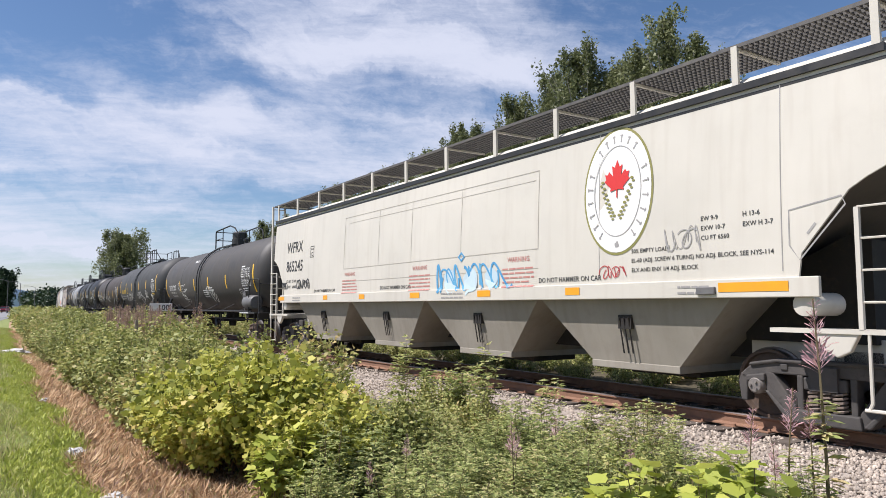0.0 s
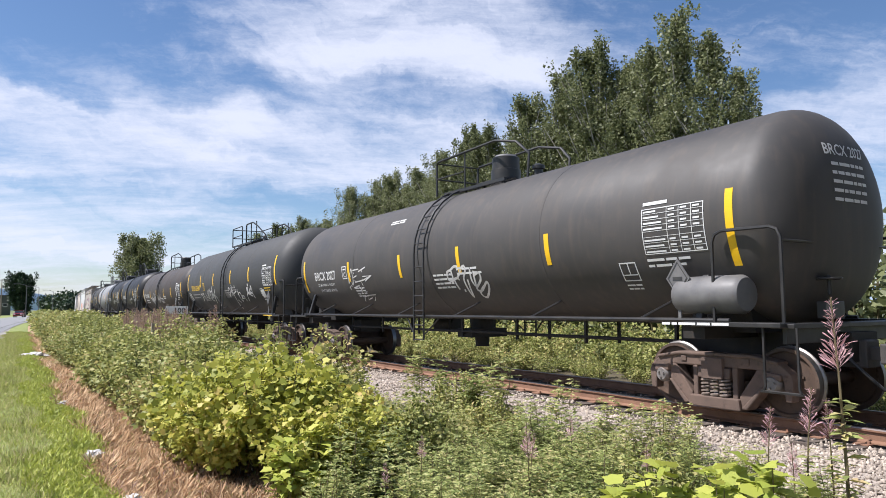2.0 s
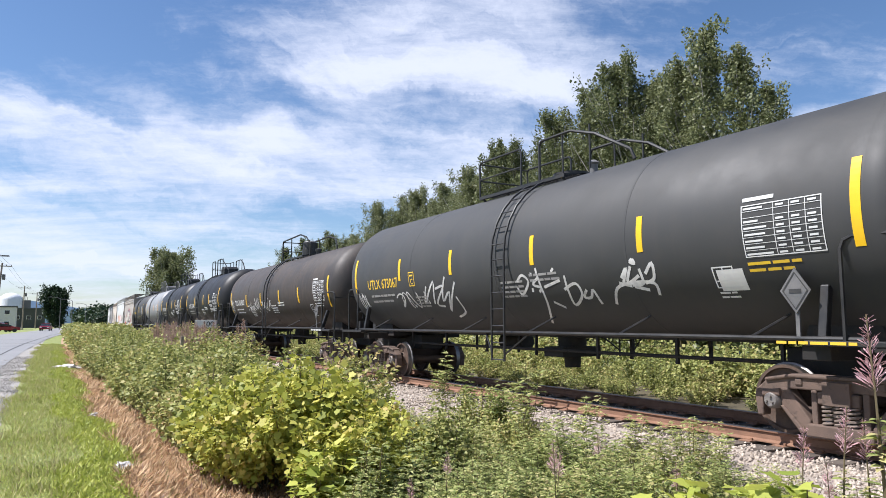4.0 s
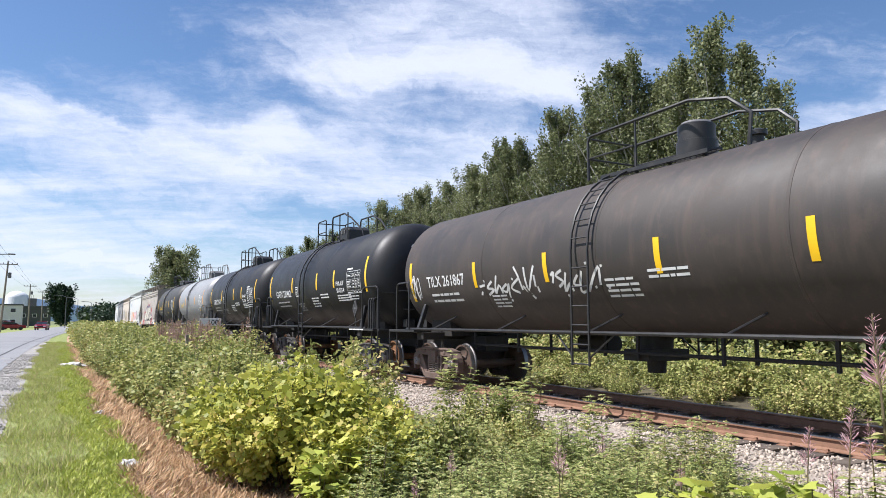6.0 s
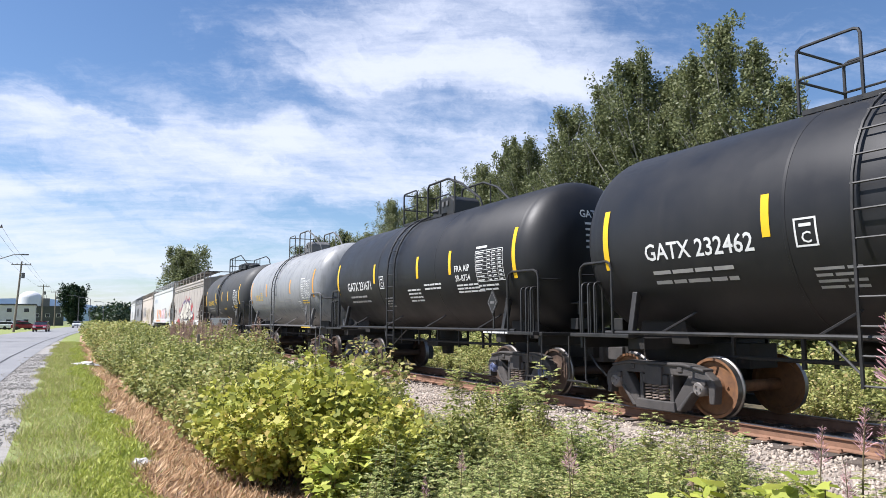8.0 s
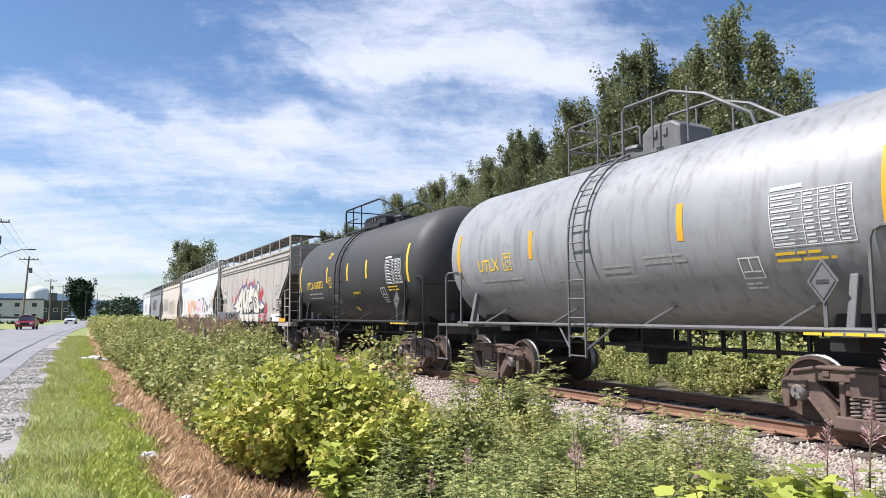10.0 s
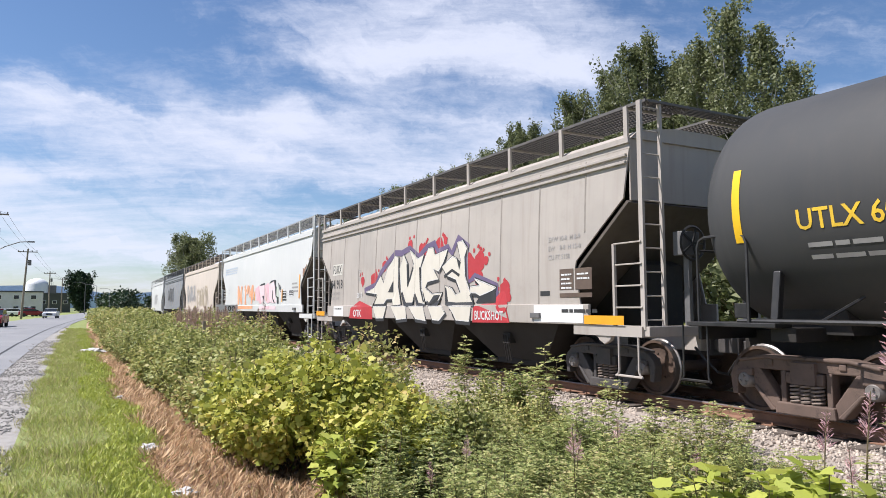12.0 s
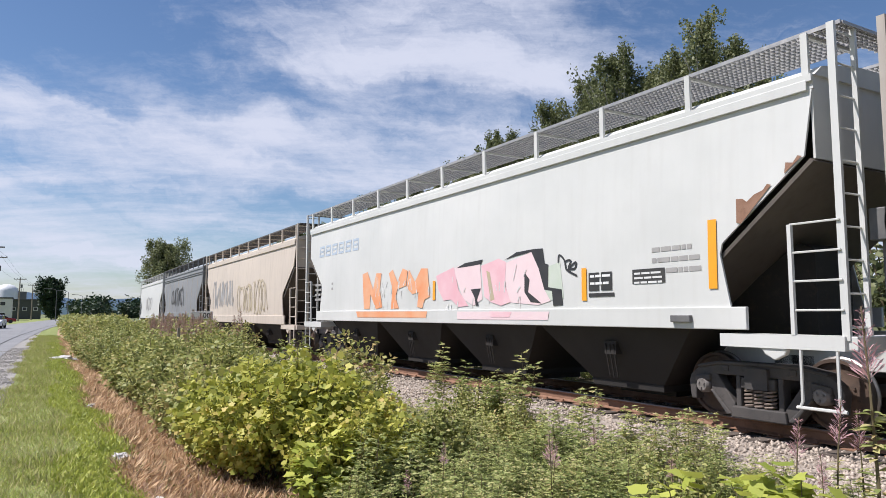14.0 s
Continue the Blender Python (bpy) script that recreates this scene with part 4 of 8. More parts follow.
    lay("small_stencil", Paint().bars(0, 0, 0 if limits else 1.5, 0 if limits else 2, 0.16, 0.06, rng, 5).bars(2.6, -0.1, 0.6, 4, 0.085, 0.04, rng, 2), mark if rng.random() < 0.4 else MARK_GREY, car, on_tank(r, zc, half - 0.95, zc - 0.62))
    tb = -half + 1.36 if table_at is None else table_at
    if dark_panel:
        lay("stencil_panel", Paint().rect(-0.1, -0.3, 1.32, 1.14, 8), BLACK_STEEL, car, on_tank(r, zc, tb, zc - 0.50, 0.008))
    lay("stencil_table", Paint().table(0, 0, 1.1, 0.68, 8, 4, rng).rect(0.02, 0.73, 0.45, 0.05), MARK_WHITE, car, on_tank(r, zc, tb, zc - 0.48, 0.013))
    lay("small_stencil", Paint().bars(0, 0, 0.8, 2, 0.09, 0.04, rng, 3), mark, car, on_tank(r, zc, tb, zc - 0.58, 0.013))
    if not aip:
        lay("inspection_box", Paint().border(0, 0, 0.34, 0.32, 0.02).rect(0.16, 0.1, 0.02, 0.2).rect(0.03, 0.1, 0.28, 0.02).bars(0, -0.09, 0.3, 2, 0.07, 0.03, rng, 2), MARK_WHITE, car, on_tank(r, zc, -half + 1.95, zc - 0.85))
    if not dark_panel:
        lay("small_stencil", Paint().bars(0, 0, 0.75, 4, 0.1, 0.045, rng, 3).bars(1.0, 0.1, 0.9, 2, 0.1, 0.045, rng, 4), MARK_GREY if mark is MARK_YELLOW else mark, car, on_tank(r, zc, -0.02 * half, zc - 0.55))
    lay("end_stencil", Paint().bars(0, 0, 1.1, 1, 0.1, 0.035, rng, 5), mark, car, lambda u, v: (-1.695, -half + 0.9 - u, 1.215 + v))
    if aip:
        lay("safety_stencil", Paint().text("FRA AIP", 0.2, 0, 0.22).text("SR-8754", 0.2, 0, 0).bars(0, -0.12, 1.15, 3, 0.08, 0.04, rng, 5), MARK_WHITE, car, on_tank(r, zc, -half + 2.32, zc - 0.42))
    if head_text:
        a, depth = edge, 0.45 * r

        def on_head(u, v):
            x, z = u - 0.5, v + 0.55
            q = max(0.0, 1 - (math.hypot(x, z) / r) ** 3.03)
            return (x, -a - depth * math.sqrt(q) - 0.014, zc + z)
        lay("head_stencil", Paint().text(head_text, 0.22, 0, 0.2, 0.014, 0.9).bars(0.1, 0.05, 0.8, 5, 0.12, 0.045, rng, 4), mark, car, on_head)
    for tag in tags:
        if len(tag) > 5 or isinstance(tag[0], list):
            lay("spray_tag", hand_tag(tag, 0.055), SPRAY_WHITE, car, on_tank(r, zc, 0, zc), "white spray-painted handstyle letters")
            continue
        u, z, w, h, n = tag
        if n == 0:
            lay("spray_tag", throw_up(w), SPRAY_WHITE, car, on_tank(r, zc, half - u, z), "white spray-painted letters and arrows")
            continue
        lay("spray_tag", Paint().scrawl(0, -h / 2, w, h, rng, n, 0.034), SPRAY_WHITE, car, on_tank(r, zc, half - u, z), "white spray-painted scrawl")
    MOVERS.append((car, (first + last) / 2))
    return car


# ---- covered hopper cars ----
RIB_GRIME = surface("grimy_weld_line", (0.26, 0.23, 0.20), (0.38, 0.345, 0.30), 3.0, 0.8, bump=0.05)


# dusty brown, darkened in the colour for the shade on these downward faces
SLOPE = surface("dusty_shaded_slope_sheet", (0.075, 0.062, 0.05), (0.12, 0.10, 0.082), 1.2, 0.8, streak=0.4, dirt=(0.05, 0.04, 0.032), dirt_amount=0.3, bump=0.05)


def hopper_car(first, last, eave0, eave1, ze, zs, paint, label, rng, chute=CHUTE_DARK, pockets=4, ribs=0, curved=False, walkway=DARK_GRATE, trim=None, steel=TRUCK_DARK, sill_h=0.34, round_pod=False, rail_paint=None):
    """first, last: couplers; eave0, eave1: ends of the side sheets, along the track at the start. ze, zs: heights of the eaves and of the side sill's foot."""
    mid = (first + last) / 2
    length = last - first
    car = thing("hopper_car", label, "hopper car", "cars of the freight train")
    a, b = eave0 - mid, eave1 - mid
    trim = trim or paint

    def side_x(z):
        s = min(max((z - zs - sill_h) / (ze - zs - sill_h), 0), 1)
        return 1.585 - 0.10 * s * s

    # outline of a side sheet, its lower corners cut away round the end slopes
    z1 = zs + sill_h
    if curved:
        cut = [(0.0, ze), (0.0, ze - 1.30), (0.22, ze - 1.40), (0.42, ze - 1.52), (0.58, ze - 1.72), (0.80, ze - 1.98), (0.98, ze - 2.20), (1.02, z1)]
    else:
        cut = [(0.0, ze), (0.13, ze - 0.96), (1.33, ze - 1.93), (1.37, ze - 2.08), (1.22, z1)]
    rows = sorted({round(z, 3) for _, z in cut} | {z1 + (ze - z1) * k / 8 for k in range(9)})

    def inset(z):
        for (d0, za), (d1, zb) in zip(cut, cut[1:]):
            if zb - 1e-6 <= z <= za + 1e-6:
                return d0 + (d1 - d0) * (za - z) / max(za - zb, 1e-6)
        return cut[-1][0]

    for k in (-1, 1):
        s = Shape()
        for off in (0.0, -0.03):
            vs = []
            for z in rows:
                for y in (a + inset(z), b - inset(z)):
                    vs.append((k * (side_x(z) + off), y, z))
            s.add(vs, [(2 * i, 2 * i + 1, 2 * i + 3, 2 * i + 2) for i in range(len(rows) - 1)])
        n, m = len(rows), 2 * len(rows)
        for i in range(n - 1):
            for e in (0, 1):
                s.f.append((2 * i + e, 2 * i + 2 + e, m + 2 * i + 2 + e, m + 2 * i + e))
        sheet = part("side_sheet", s, paint, car, smooth=True)
        part("side_sill", Shape().prism([(a + cut[-1][0] - 0.25, zs), (b - cut[-1][0] + 0.25, zs), (b - cut[-1][0] + 0.25, z1), (a + cut[-1][0] - 0.25, z1)], k * 1.56, k * 1.62), paint, car, bevel=0.012)
        # eave rail and the sloping roof edge above it
        x = side_x(ze)
        part("eave_rail", Shape().box(min(k * x, k * (x + 0.05)), max(k * x, k * (x + 0.05)), a, b, ze - 0.05, ze + 0.04).box(min(k * (x + 0.012), k * (x - 0.02)), max(k * (x + 0.012), k * (x - 0.02)), a, b, ze - 0.14, ze - 0.10), BLACK_STEEL if curved else trim, car)
        if not curved:
            low = (0.24, 0.36) if ribs else (0.13,)
            for dz in low:
                xr = side_x(ze - dz)
                part("eave_moulding", Shape().box(min(k * (xr - 0.01), k * (xr + 0.05)), max(k * (xr - 0.01), k * (xr + 0.05)), a + 0.06, b - 0.06, ze - dz - 0.03, ze - dz + (0.02 if ribs else 0.10)), trim, car, bevel=0.008)
        for i in range(ribs):
            y = a + (b - a) * (i + 0.8) / (ribs + 0.6)
            rib = Shape()
            zz = [z1 + 0.02 + (ze - 0.2 - z1) * j / 6 for j in range(7)]
            vs, fs = [], []
            for z in zz:
                if not (a + inset(z) < y < b - inset(z)):
                    continue
                vs += [(k * (side_x(z) - 0.002), y - 0.03, z), (k * (side_x(z) + 0.016), y, z), (k * (side_x(z) - 0.002), y + 0.03, z)]
            fs = [(3 * j + e, 3 * j + e + 1, 3 * j + e + 4, 3 * j + e + 3) for j in range(len(vs) // 3 - 1) for e in (0, 1)]
            if fs:
                part("weld_rib", rib.add(vs, fs), RIB_GRIME, sheet)
    # roof: low arch with the hatch coaming along its middle
    x = side_x(ze)
    prof = [(-x, ze + 0.03), (-x + 0.16, ze + 0.16), (-0.9, ze + 0.24), (-0.45, ze + 0.29), (0.45, ze + 0.29), (0.9, ze + 0.24), (x - 0.16, ze + 0.16), (x, ze + 0.03)]
    s = Shape()
    s.add([(px, y, pz) for y in (a - 0.02, b + 0.02) for px, pz in prof], [(i, i + 1, 9 + i, 8 + i) for i in range(7)] + [(0, 7, 15, 8), tuple(range(7, -1, -1)), tuple(range(8, 16))])
    part("roof", s, trim, car)
    part("hatch_trough", Shape().box(-0.32, 0.32, a + 0.8, b - 0.8, ze + 0.29, ze + 0.42), trim, car, bevel=0.03)
    # running boards on brackets along both roof edges
    zw = ze + 0.58
    for k in (-1, 1):
        x0, x1 = k * 1.45, k * 0.45
        g = Shape()
        for q in range(10):
            xx = x0 + (x1 - x0) * q / 9
            g.box(xx - 0.008, xx + 0.008, a - 0.35, b + 0.35, zw - 0.02, zw + 0.02)
        n = int((b - a + 0.7) / 0.075)
        for i in range(n):
            y = a - 0.35 + (b - a + 0.7) * (i + 0.5) / n
            g.box(min(x0, x1), max(x0, x1), y - 0.011, y + 0.011, zw - 0.015, zw + 0.015)
        board = part("running_board", g, walkway, car)
        part("board_edge", Shape().box(min(x0, x0 + k * 0.02), max(x0, x0 + k * 0.02), a - 0.35, b + 0.35, zw - 0.025, zw + 0.025), walkway, board)
        n = max(6, round((b - a) / 1.75))
        for i in range(n + 1):
            y = a + 0.1 + (b - a - 0.2) * i / n
            part("bracket", Shape().beam((x0 + k * 0.02, y, zw), (k * (x - 0.02), y, ze + 0.05), 0.045, 0.09, (0, 1, 0)).beam((x0, y, zw - 0.03), (x1, y, zw - 0.03), 0.05, 0.04), rail_paint or trim, board)
    for y, k in ((a, -1), (b, 1)):
        s = Shape()
        for i in range(6):
            yy = y + k * (0.05 + 0.3 * i / 5)
            s.box(-1.42, 1.42, yy - 0.01, yy + 0.01, zw - 0.02, zw + 0.02)
        for i in range(20):
            xx = -1.42 + 2.84 * i / 19
            s.box(xx - 0.01, xx + 0.01, min(y, y + k * 0.35), max(y, y + k * 0.35), zw - 0.015, zw + 0.015)
        part("end_running_board", s, walkway, car)
        # end bulkhead, slope sheet and centre sill
        part("end_sheet", Shape().box(-1.47, 1.47, y - k * 0.04 - 0.015, y - k * 0.04 + 0.015, ze - 1.0, ze + 0.05), paint, car)
        y2 = y - k * 2.5
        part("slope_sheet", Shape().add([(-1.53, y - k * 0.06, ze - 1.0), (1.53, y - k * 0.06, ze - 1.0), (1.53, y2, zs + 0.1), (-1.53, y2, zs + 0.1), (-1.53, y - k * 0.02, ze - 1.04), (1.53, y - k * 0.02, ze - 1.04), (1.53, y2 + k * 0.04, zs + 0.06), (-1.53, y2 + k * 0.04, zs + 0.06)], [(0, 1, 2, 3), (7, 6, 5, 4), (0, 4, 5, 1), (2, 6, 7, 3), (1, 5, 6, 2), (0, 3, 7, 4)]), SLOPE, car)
        part("end_web", Shape().prism([(y - k * 0.75, 1.0), (y2, 1.0), (y2, zs + 0.12), (y - k * 1.0, ze - 1.9), (y - k * 0.75, ze - 2.0)], -0.42, 0.42), UNDER, car)
        yc = y + k * 0.28
        zp = min(zs, 1.22)
        part("end_sill", Shape().box(-1.55, 1.55, yc - 0.12, yc + 0.12, zp - 0.16, zp).box(-0.3, 0.3, min(y2, yc), max(y2, yc), 0.74, 1.06), paint if curved else trim, car, bevel=0.01)
        for side in (-1, 1):
            part("end_walk", Shape().box(min(side * 1.25, side * 1.6), max(side * 1.25, side * 1.6), min(yc, y - k * 1.4), max(yc, y - k * 1.4), zp - (0.05 if curved else 0.17), zp), paint, car)
            lad = Shape().beam((side * 1.54, yc, zp - 0.05), (side * 1.54, yc, zw), 0.09, 0.05, (1, 0, 0)).beam((side * 1.12, yc + k * 0.02, zp - 0.05), (side * 1.12, yc + k * 0.02, zw), 0.06, 0.05, (1, 0, 0))
            ladder = part("end_ladder", lad, rail_paint or trim, car)
            for i in range(10):
                z = zp + 0.1 + (zw - zp - 0.2) * i / 9
                part("rung", Shape().tube([(side * 1.54, yc, z), (side * 1.12, yc, z)], 0.014, 5), rail_paint or trim, ladder)
            low = Shape().beam((side * 1.58, yc - k * 0.62, zp), (side * 1.58, yc - k * 0.62, zp + 1.35), 0.05)
            stile = part("side_ladder", low, rail_paint or trim, car)
            for i in range(4):
                z = zp + 0.3 + 0.35 * i
                part("rung", Shape().tube([(side * 1.58, yc - k * 0.62, z), (side * 1.58, yc, z)], 0.014, 5), rail_paint or trim, stile)
            part("step", loop((side * 1.58, yc - k * 0.55, zp), 0.36, (side * 1.58, yc - k * 0.1, zp), 0.02, -0.08), rail_paint or trim, car, smooth=True)
        if k < 0:
            wheel = Shape().lathe([(-0.02, 0.27), (0.0, 0.30), (0.02, 0.27), (0.0, 0.25), (-0.02, 0.27)], "y", (-0.55, yc - 0.12, zp + 1.35), 24, False)
            for q in range(5):
                wheel.beam((-0.55, yc - 0.12, zp + 1.35), (-0.55 + 0.26 * math.cos(q * 1.257), yc - 0.12, zp + 1.35 + 0.26 * math.sin(q * 1.257)), 0.03, 0.02, (0, 1, 0))
            stand = part("brake_stand", Shape().beam((-0.55, yc, zp - 0.05), (-0.55, yc, zp + 1.5), 0.12, 0.08, (1, 0, 0)).box(-0.75, -0.35, yc - 0.08, yc + 0.12, zp + 1.15, zp + 1.55), GREY_STEEL, car, bevel=0.015)
            part("brake_wheel", wheel, BLACK_STEEL, stand, smooth=True)
        if round_pod:
            part("air_reservoir", Shape().lathe([(-0.35, 0.02), (-0.33, 0.14), (0.33, 0.14), (0.35, 0.02)], "x", (-1.2, y - k * 1.0, zp + 0.28), 18), trim, car, smooth=True)
        for side in (-1, 1):
            part("tow_lug", Shape().prism([(y - k * 0.95, zp), (y - k * 0.35, zp), (y - k * 0.48, zp - 0.25), (y - k * 0.62, zp - 0.32), (y - k * 0.75, zp - 0.25)], side * 1.50, side * 1.58), trim, car, bevel=0.015)
        add_bogie(car, k * (length / 2 - 1.83), steel, CAP, WHEEL)
        add_coupler(car, k * length / 2, k)
    part("centre_sill", Shape().box(-0.26, 0.26, a + 0.5, b - 0.5, 0.74, 1.06), UNDER, car)
    # discharge chutes under the floor, each with its gate and crank
    ya, yb = a + 1.95, b - 1.95
    step = (yb - ya) / pockets
    for i in range(pockets):
        c = ya + step * (i + 0.5)
        w0, w1, zb = step * 0.49, step * 0.22, 0.60 if zs > 1.4 else 0.34
        s = Shape()
        top = [(-1.46, c - w0, zs + 0.02), (1.46, c - w0, zs + 0.02), (1.46, c + w0, zs + 0.02), (-1.46, c + w0, zs + 0.02)]
        wb = 1.24 if zs > 1.4 else 1.0
        bot = [(-wb, c - w1, zb), (wb, c - w1, zb), (wb, c + w1, zb), (-wb, c + w1, zb)]
        s.add(top + bot, [(0, 1, 2, 3), (7, 6, 5, 4), (0, 4, 5, 1), (1, 5, 6, 2), (2, 6, 7, 3), (3, 7, 4, 0)])
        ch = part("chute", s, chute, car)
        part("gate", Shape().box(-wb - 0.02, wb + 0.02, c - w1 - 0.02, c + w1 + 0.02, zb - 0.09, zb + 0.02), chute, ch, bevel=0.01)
        zm, xm = zs - 0.40, -1.33 if zs > 1.4 else -1.27
        crank = Shape().box(xm - 0.10, xm + 0.10, c - 0.13, c + 0.13, zm - 0.05, zm + 0.16)
        for q in (-0.09, 0.0, 0.09):
            crank.tube([(xm - 0.12, c + q, zm + 0.12), (xm - 0.02, c + q, zm - 0.42)], 0.012, 5)
        part("gate_crank", crank, UNDER, ch)
        part("outlet", Shape().box(-0.55, 0.55, c - w1 * 0.8, c + w1 * 0.8, zb - 0.2, zb - 0.08), UNDER, ch, bevel=0.01)

    def on_side(y, z, lift=0.006):
        """Marks on the near side: u towards the car's front, v up; y, z from the car's own middle and the rail."""
        return lambda u, v: (-(side_x(z + v) + lift if z + v > z1 else 1.62 + lift), y - u, z + v)

    MOVERS.append((car, mid))
    return car, on_side, a, b


# ---- the train ----
def blob(cx, cy, r, rng, n=12, wob=0.25):
    return [(cx + r * rng.uniform(1 - wob, 1 + wob) * math.cos(2 * math.pi * i / n), cy + r * rng.uniform(1 - wob, 1 + wob) * math.sin(2 * math.pi * i / n)) for i in range(n)]


def oval(cx, cy, rx, ry, n=48):
    return [(cx + rx * math.cos(2 * math.pi * i / n), cy + ry * math.sin(2 * math.pi * i / n)) for i in range(n)]


def malt_hopper():
    rng = random.Random(3)
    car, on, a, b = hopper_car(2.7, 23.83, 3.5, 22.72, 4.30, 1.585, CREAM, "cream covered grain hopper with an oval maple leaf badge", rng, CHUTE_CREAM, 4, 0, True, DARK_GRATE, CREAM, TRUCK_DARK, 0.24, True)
    # outline of the stiffening panel of the middle side sheets
    seam = surface("panel_shadow_line", (0.42, 0.39, 0.33), (0.36, 0.33, 0.28), 3.0, 0.7)
    lay("panel_seam", Paint().border(0, 0, 8.0, 1.40, 0.016).rect(2.0, 0, 0.013, 1.4).rect(3.6, 0, 0.013, 1.4).rect(5.6, 0, 0.013, 1.4).rect(0, -0.34, 8.0, 0.012).rect(0.3, 1.22, 7.6, 0.012), seam, car, on(b - 5.56, 2.47, 0.004))
    lay("reporting_mark", Paint().text("WFRX", 0.48, 0, 0.60, 0.012, 0.98).text("865245", 0.48, 0, 0.0, 0.012, 0.98), MARK_BLACK, car, on(b - 1.2, 2.57))
    lay("small_stencil", Paint().text("LD LMT  217600", 0.125, 0, 0.16, 0.01).text("LT WT    68400", 0.125, 0, -0.02, 0.01), MARK_BLACK, car, on(b - 1.25, 2.06))
    lay("plate_box", Paint().border(0, 0, 0.27, 0.34, 0.016).text("C", 0.17, 0.08, 0.04).text("PLATE", 0.075, 0.03, 0.22), MARK_BLACK, car, on(b - 3.17, 2.93))
    for y in (b - 3.56, b - 7.7, b - 13.57):
        lay("caution_stencil", Paint().text("DO NOT HAMMER ON CAR", 0.118, 0, 0, 0.01), MARK_BLACK, car, on(y, 1.88))
    for y in (b - 5.6, b - 9.2, b - 12.65):
        lay("warning_stencil", Paint().text("WARNING", 0.13, 0.05, 0.2, 0.012).bars(-0.1, 0.06, 0.9, 5, 0.08, 0.03, rng, 4), surface("faded_red_stencil", (0.45, 0.16, 0.14), (0.5, 0.26, 0.22), 4.0, 0.6), car, on(y, 2.08))
    lay("block_stencils", Paint().text("50% EMPTY LOAD", 0.085, 0.0, 0.26, 0.01).text("EL-60 (ADJ. SCREW 6 TURNS) NO ADJ. BLOCK, SEE NYS-114", 0.085, 0, 0.12, 0.01).text("ELX AND ENX 1/4 ADJ. BLOCK", 0.085, 0, -0.02, 0.01), MARK_BLACK, car, on(b - 15.66, 2.0))
    lay("size_stencils", Paint().text("EW 9-9", 0.085, 0, 0.26, 0.01).text("EXW 10-7", 0.085, 0, 0.13, 0.01).text("CU FT 6560", 0.085, 0, 0, 0.01).text("H 13-6", 0.085, 0.62, 0.26, 0.01).text("EXW H 3-7", 0.085, 0.62, 0.13, 0.01), MARK_BLACK, car, on(b - 16.87, 2.36))
    for u, w in ((0.65, 0.5), (4.3, 0.3), (6.6, 0.32), (9.2, 0.42), (11.8, 0.42), (14.27, 0.33), (17.14, 0.95)):
        lay("reflective_strip", Paint().rect(0, 0.02, w, 0.12), ORANGE, car, on(b - u, 1.64))
    lay("small_stencil", Paint().bars(0, 0, 0.7, 2, 0.08, 0.03, rng, 4).bars(8.6, 0, 0.8, 2, 0.08, 0.03, rng, 4).bars(14.6, 0, 0.5, 2, 0.08, 0.03, rng, 4), MARK_GREY, car, on(b - 1.9, 1.72))
    part("handhold_plate", Shape().box(-1.66, -1.60, b - 17.1, b - 16.82, 1.63, 1.73), GREY_STEEL, car, bevel=0.01)
    # the oval badge: rings, lettering as plain ticks, leaf, sprays of grain
    y0, z0 = b - 15.38, 3.24
    badge = lay("badge", Paint().poly(oval(0, 0, 0.70, 0.99)), OLIVE, car, on(y0, z0, 0.006), "olive-rimmed white oval badge")
    lay("badge_field", Paint().poly(oval(0, 0, 0.665, 0.95)), OVAL_WHITE, badge, on(y0, z0, 0.009))
    ring = Paint().line(oval(0, 0, 0.47, 0.70), 0.012, True)
    lay("badge_ring", ring, MARK_GREY, badge, on(y0, z0, 0.012))
    ticks = Paint()
    for i in range(20):
        g = math.radians(-55 + 290 * i / 19)
        c = Vector((0.565 * math.cos(g), 0.82 * math.sin(g)))
        d = Vector((math.cos(g), math.sin(g)))
        e = Vector((-d.y, d.x))
        if i % 7 != 6:
            ticks.line([tuple(c - d * 0.06), tuple(c + d * 0.06)], 0.022).line([tuple(c - e * 0.025 + d * 0.04), tuple(c + e * 0.03 + d * 0.04)], 0.018)
    lay("badge_lettering", ticks.poly(blob(0, -0.83, 0.045, rng)), MARK_GREY, badge, on(y0, z0, 0.012))
    half = [(0, 0.42), (0.06, 0.28), (0.13, 0.32), (0.10, 0.12), (0.20, 0.22), (0.23, 0.16), (0.30, 0.17), (0.27, 0.07), (0.31, 0.03), (0.15, -0.11), (0.17, -0.17), (0.015, -0.14), (0.012, -0.3)]
    leaf = half + [(-u, v) for u, v in reversed(half[1:])]
    lay("maple_leaf", Paint().poly([(u * 0.82, v * 0.82 + 0.14) for u, v in leaf]), LEAF_RED, badge, on(y0, z0, 0.013))
    spray = Paint()
    for k in (-1, 1):
        for i in range(8):
            u, v = k * (0.05 + 0.035 * i), -0.38 + 0.05 * i + 0.004 * i * i
            spray.poly(oval(u, v, 0.035, 0.022, 8)).poly(oval(u + k * 0.03, v - 0.05, 0.03, 0.018, 8))
    lay("grain_sprays", spray, OLIVE, badge, on(y0, z0, 0.013))
    # hatches in the end sheets, seams
    lay("panel_seam", Paint().rect(0, 0, 0.012, 2.3).rect(-3.0, 0, 0.01, 2.3), MARK_GREY, car, on(b - 18.0, 1.9, 0.004))
    corner = [(0, 0.0), (0.0, 0.42), (0.62, 0.52), (0.66, 0.42), (0.12, -0.18)]
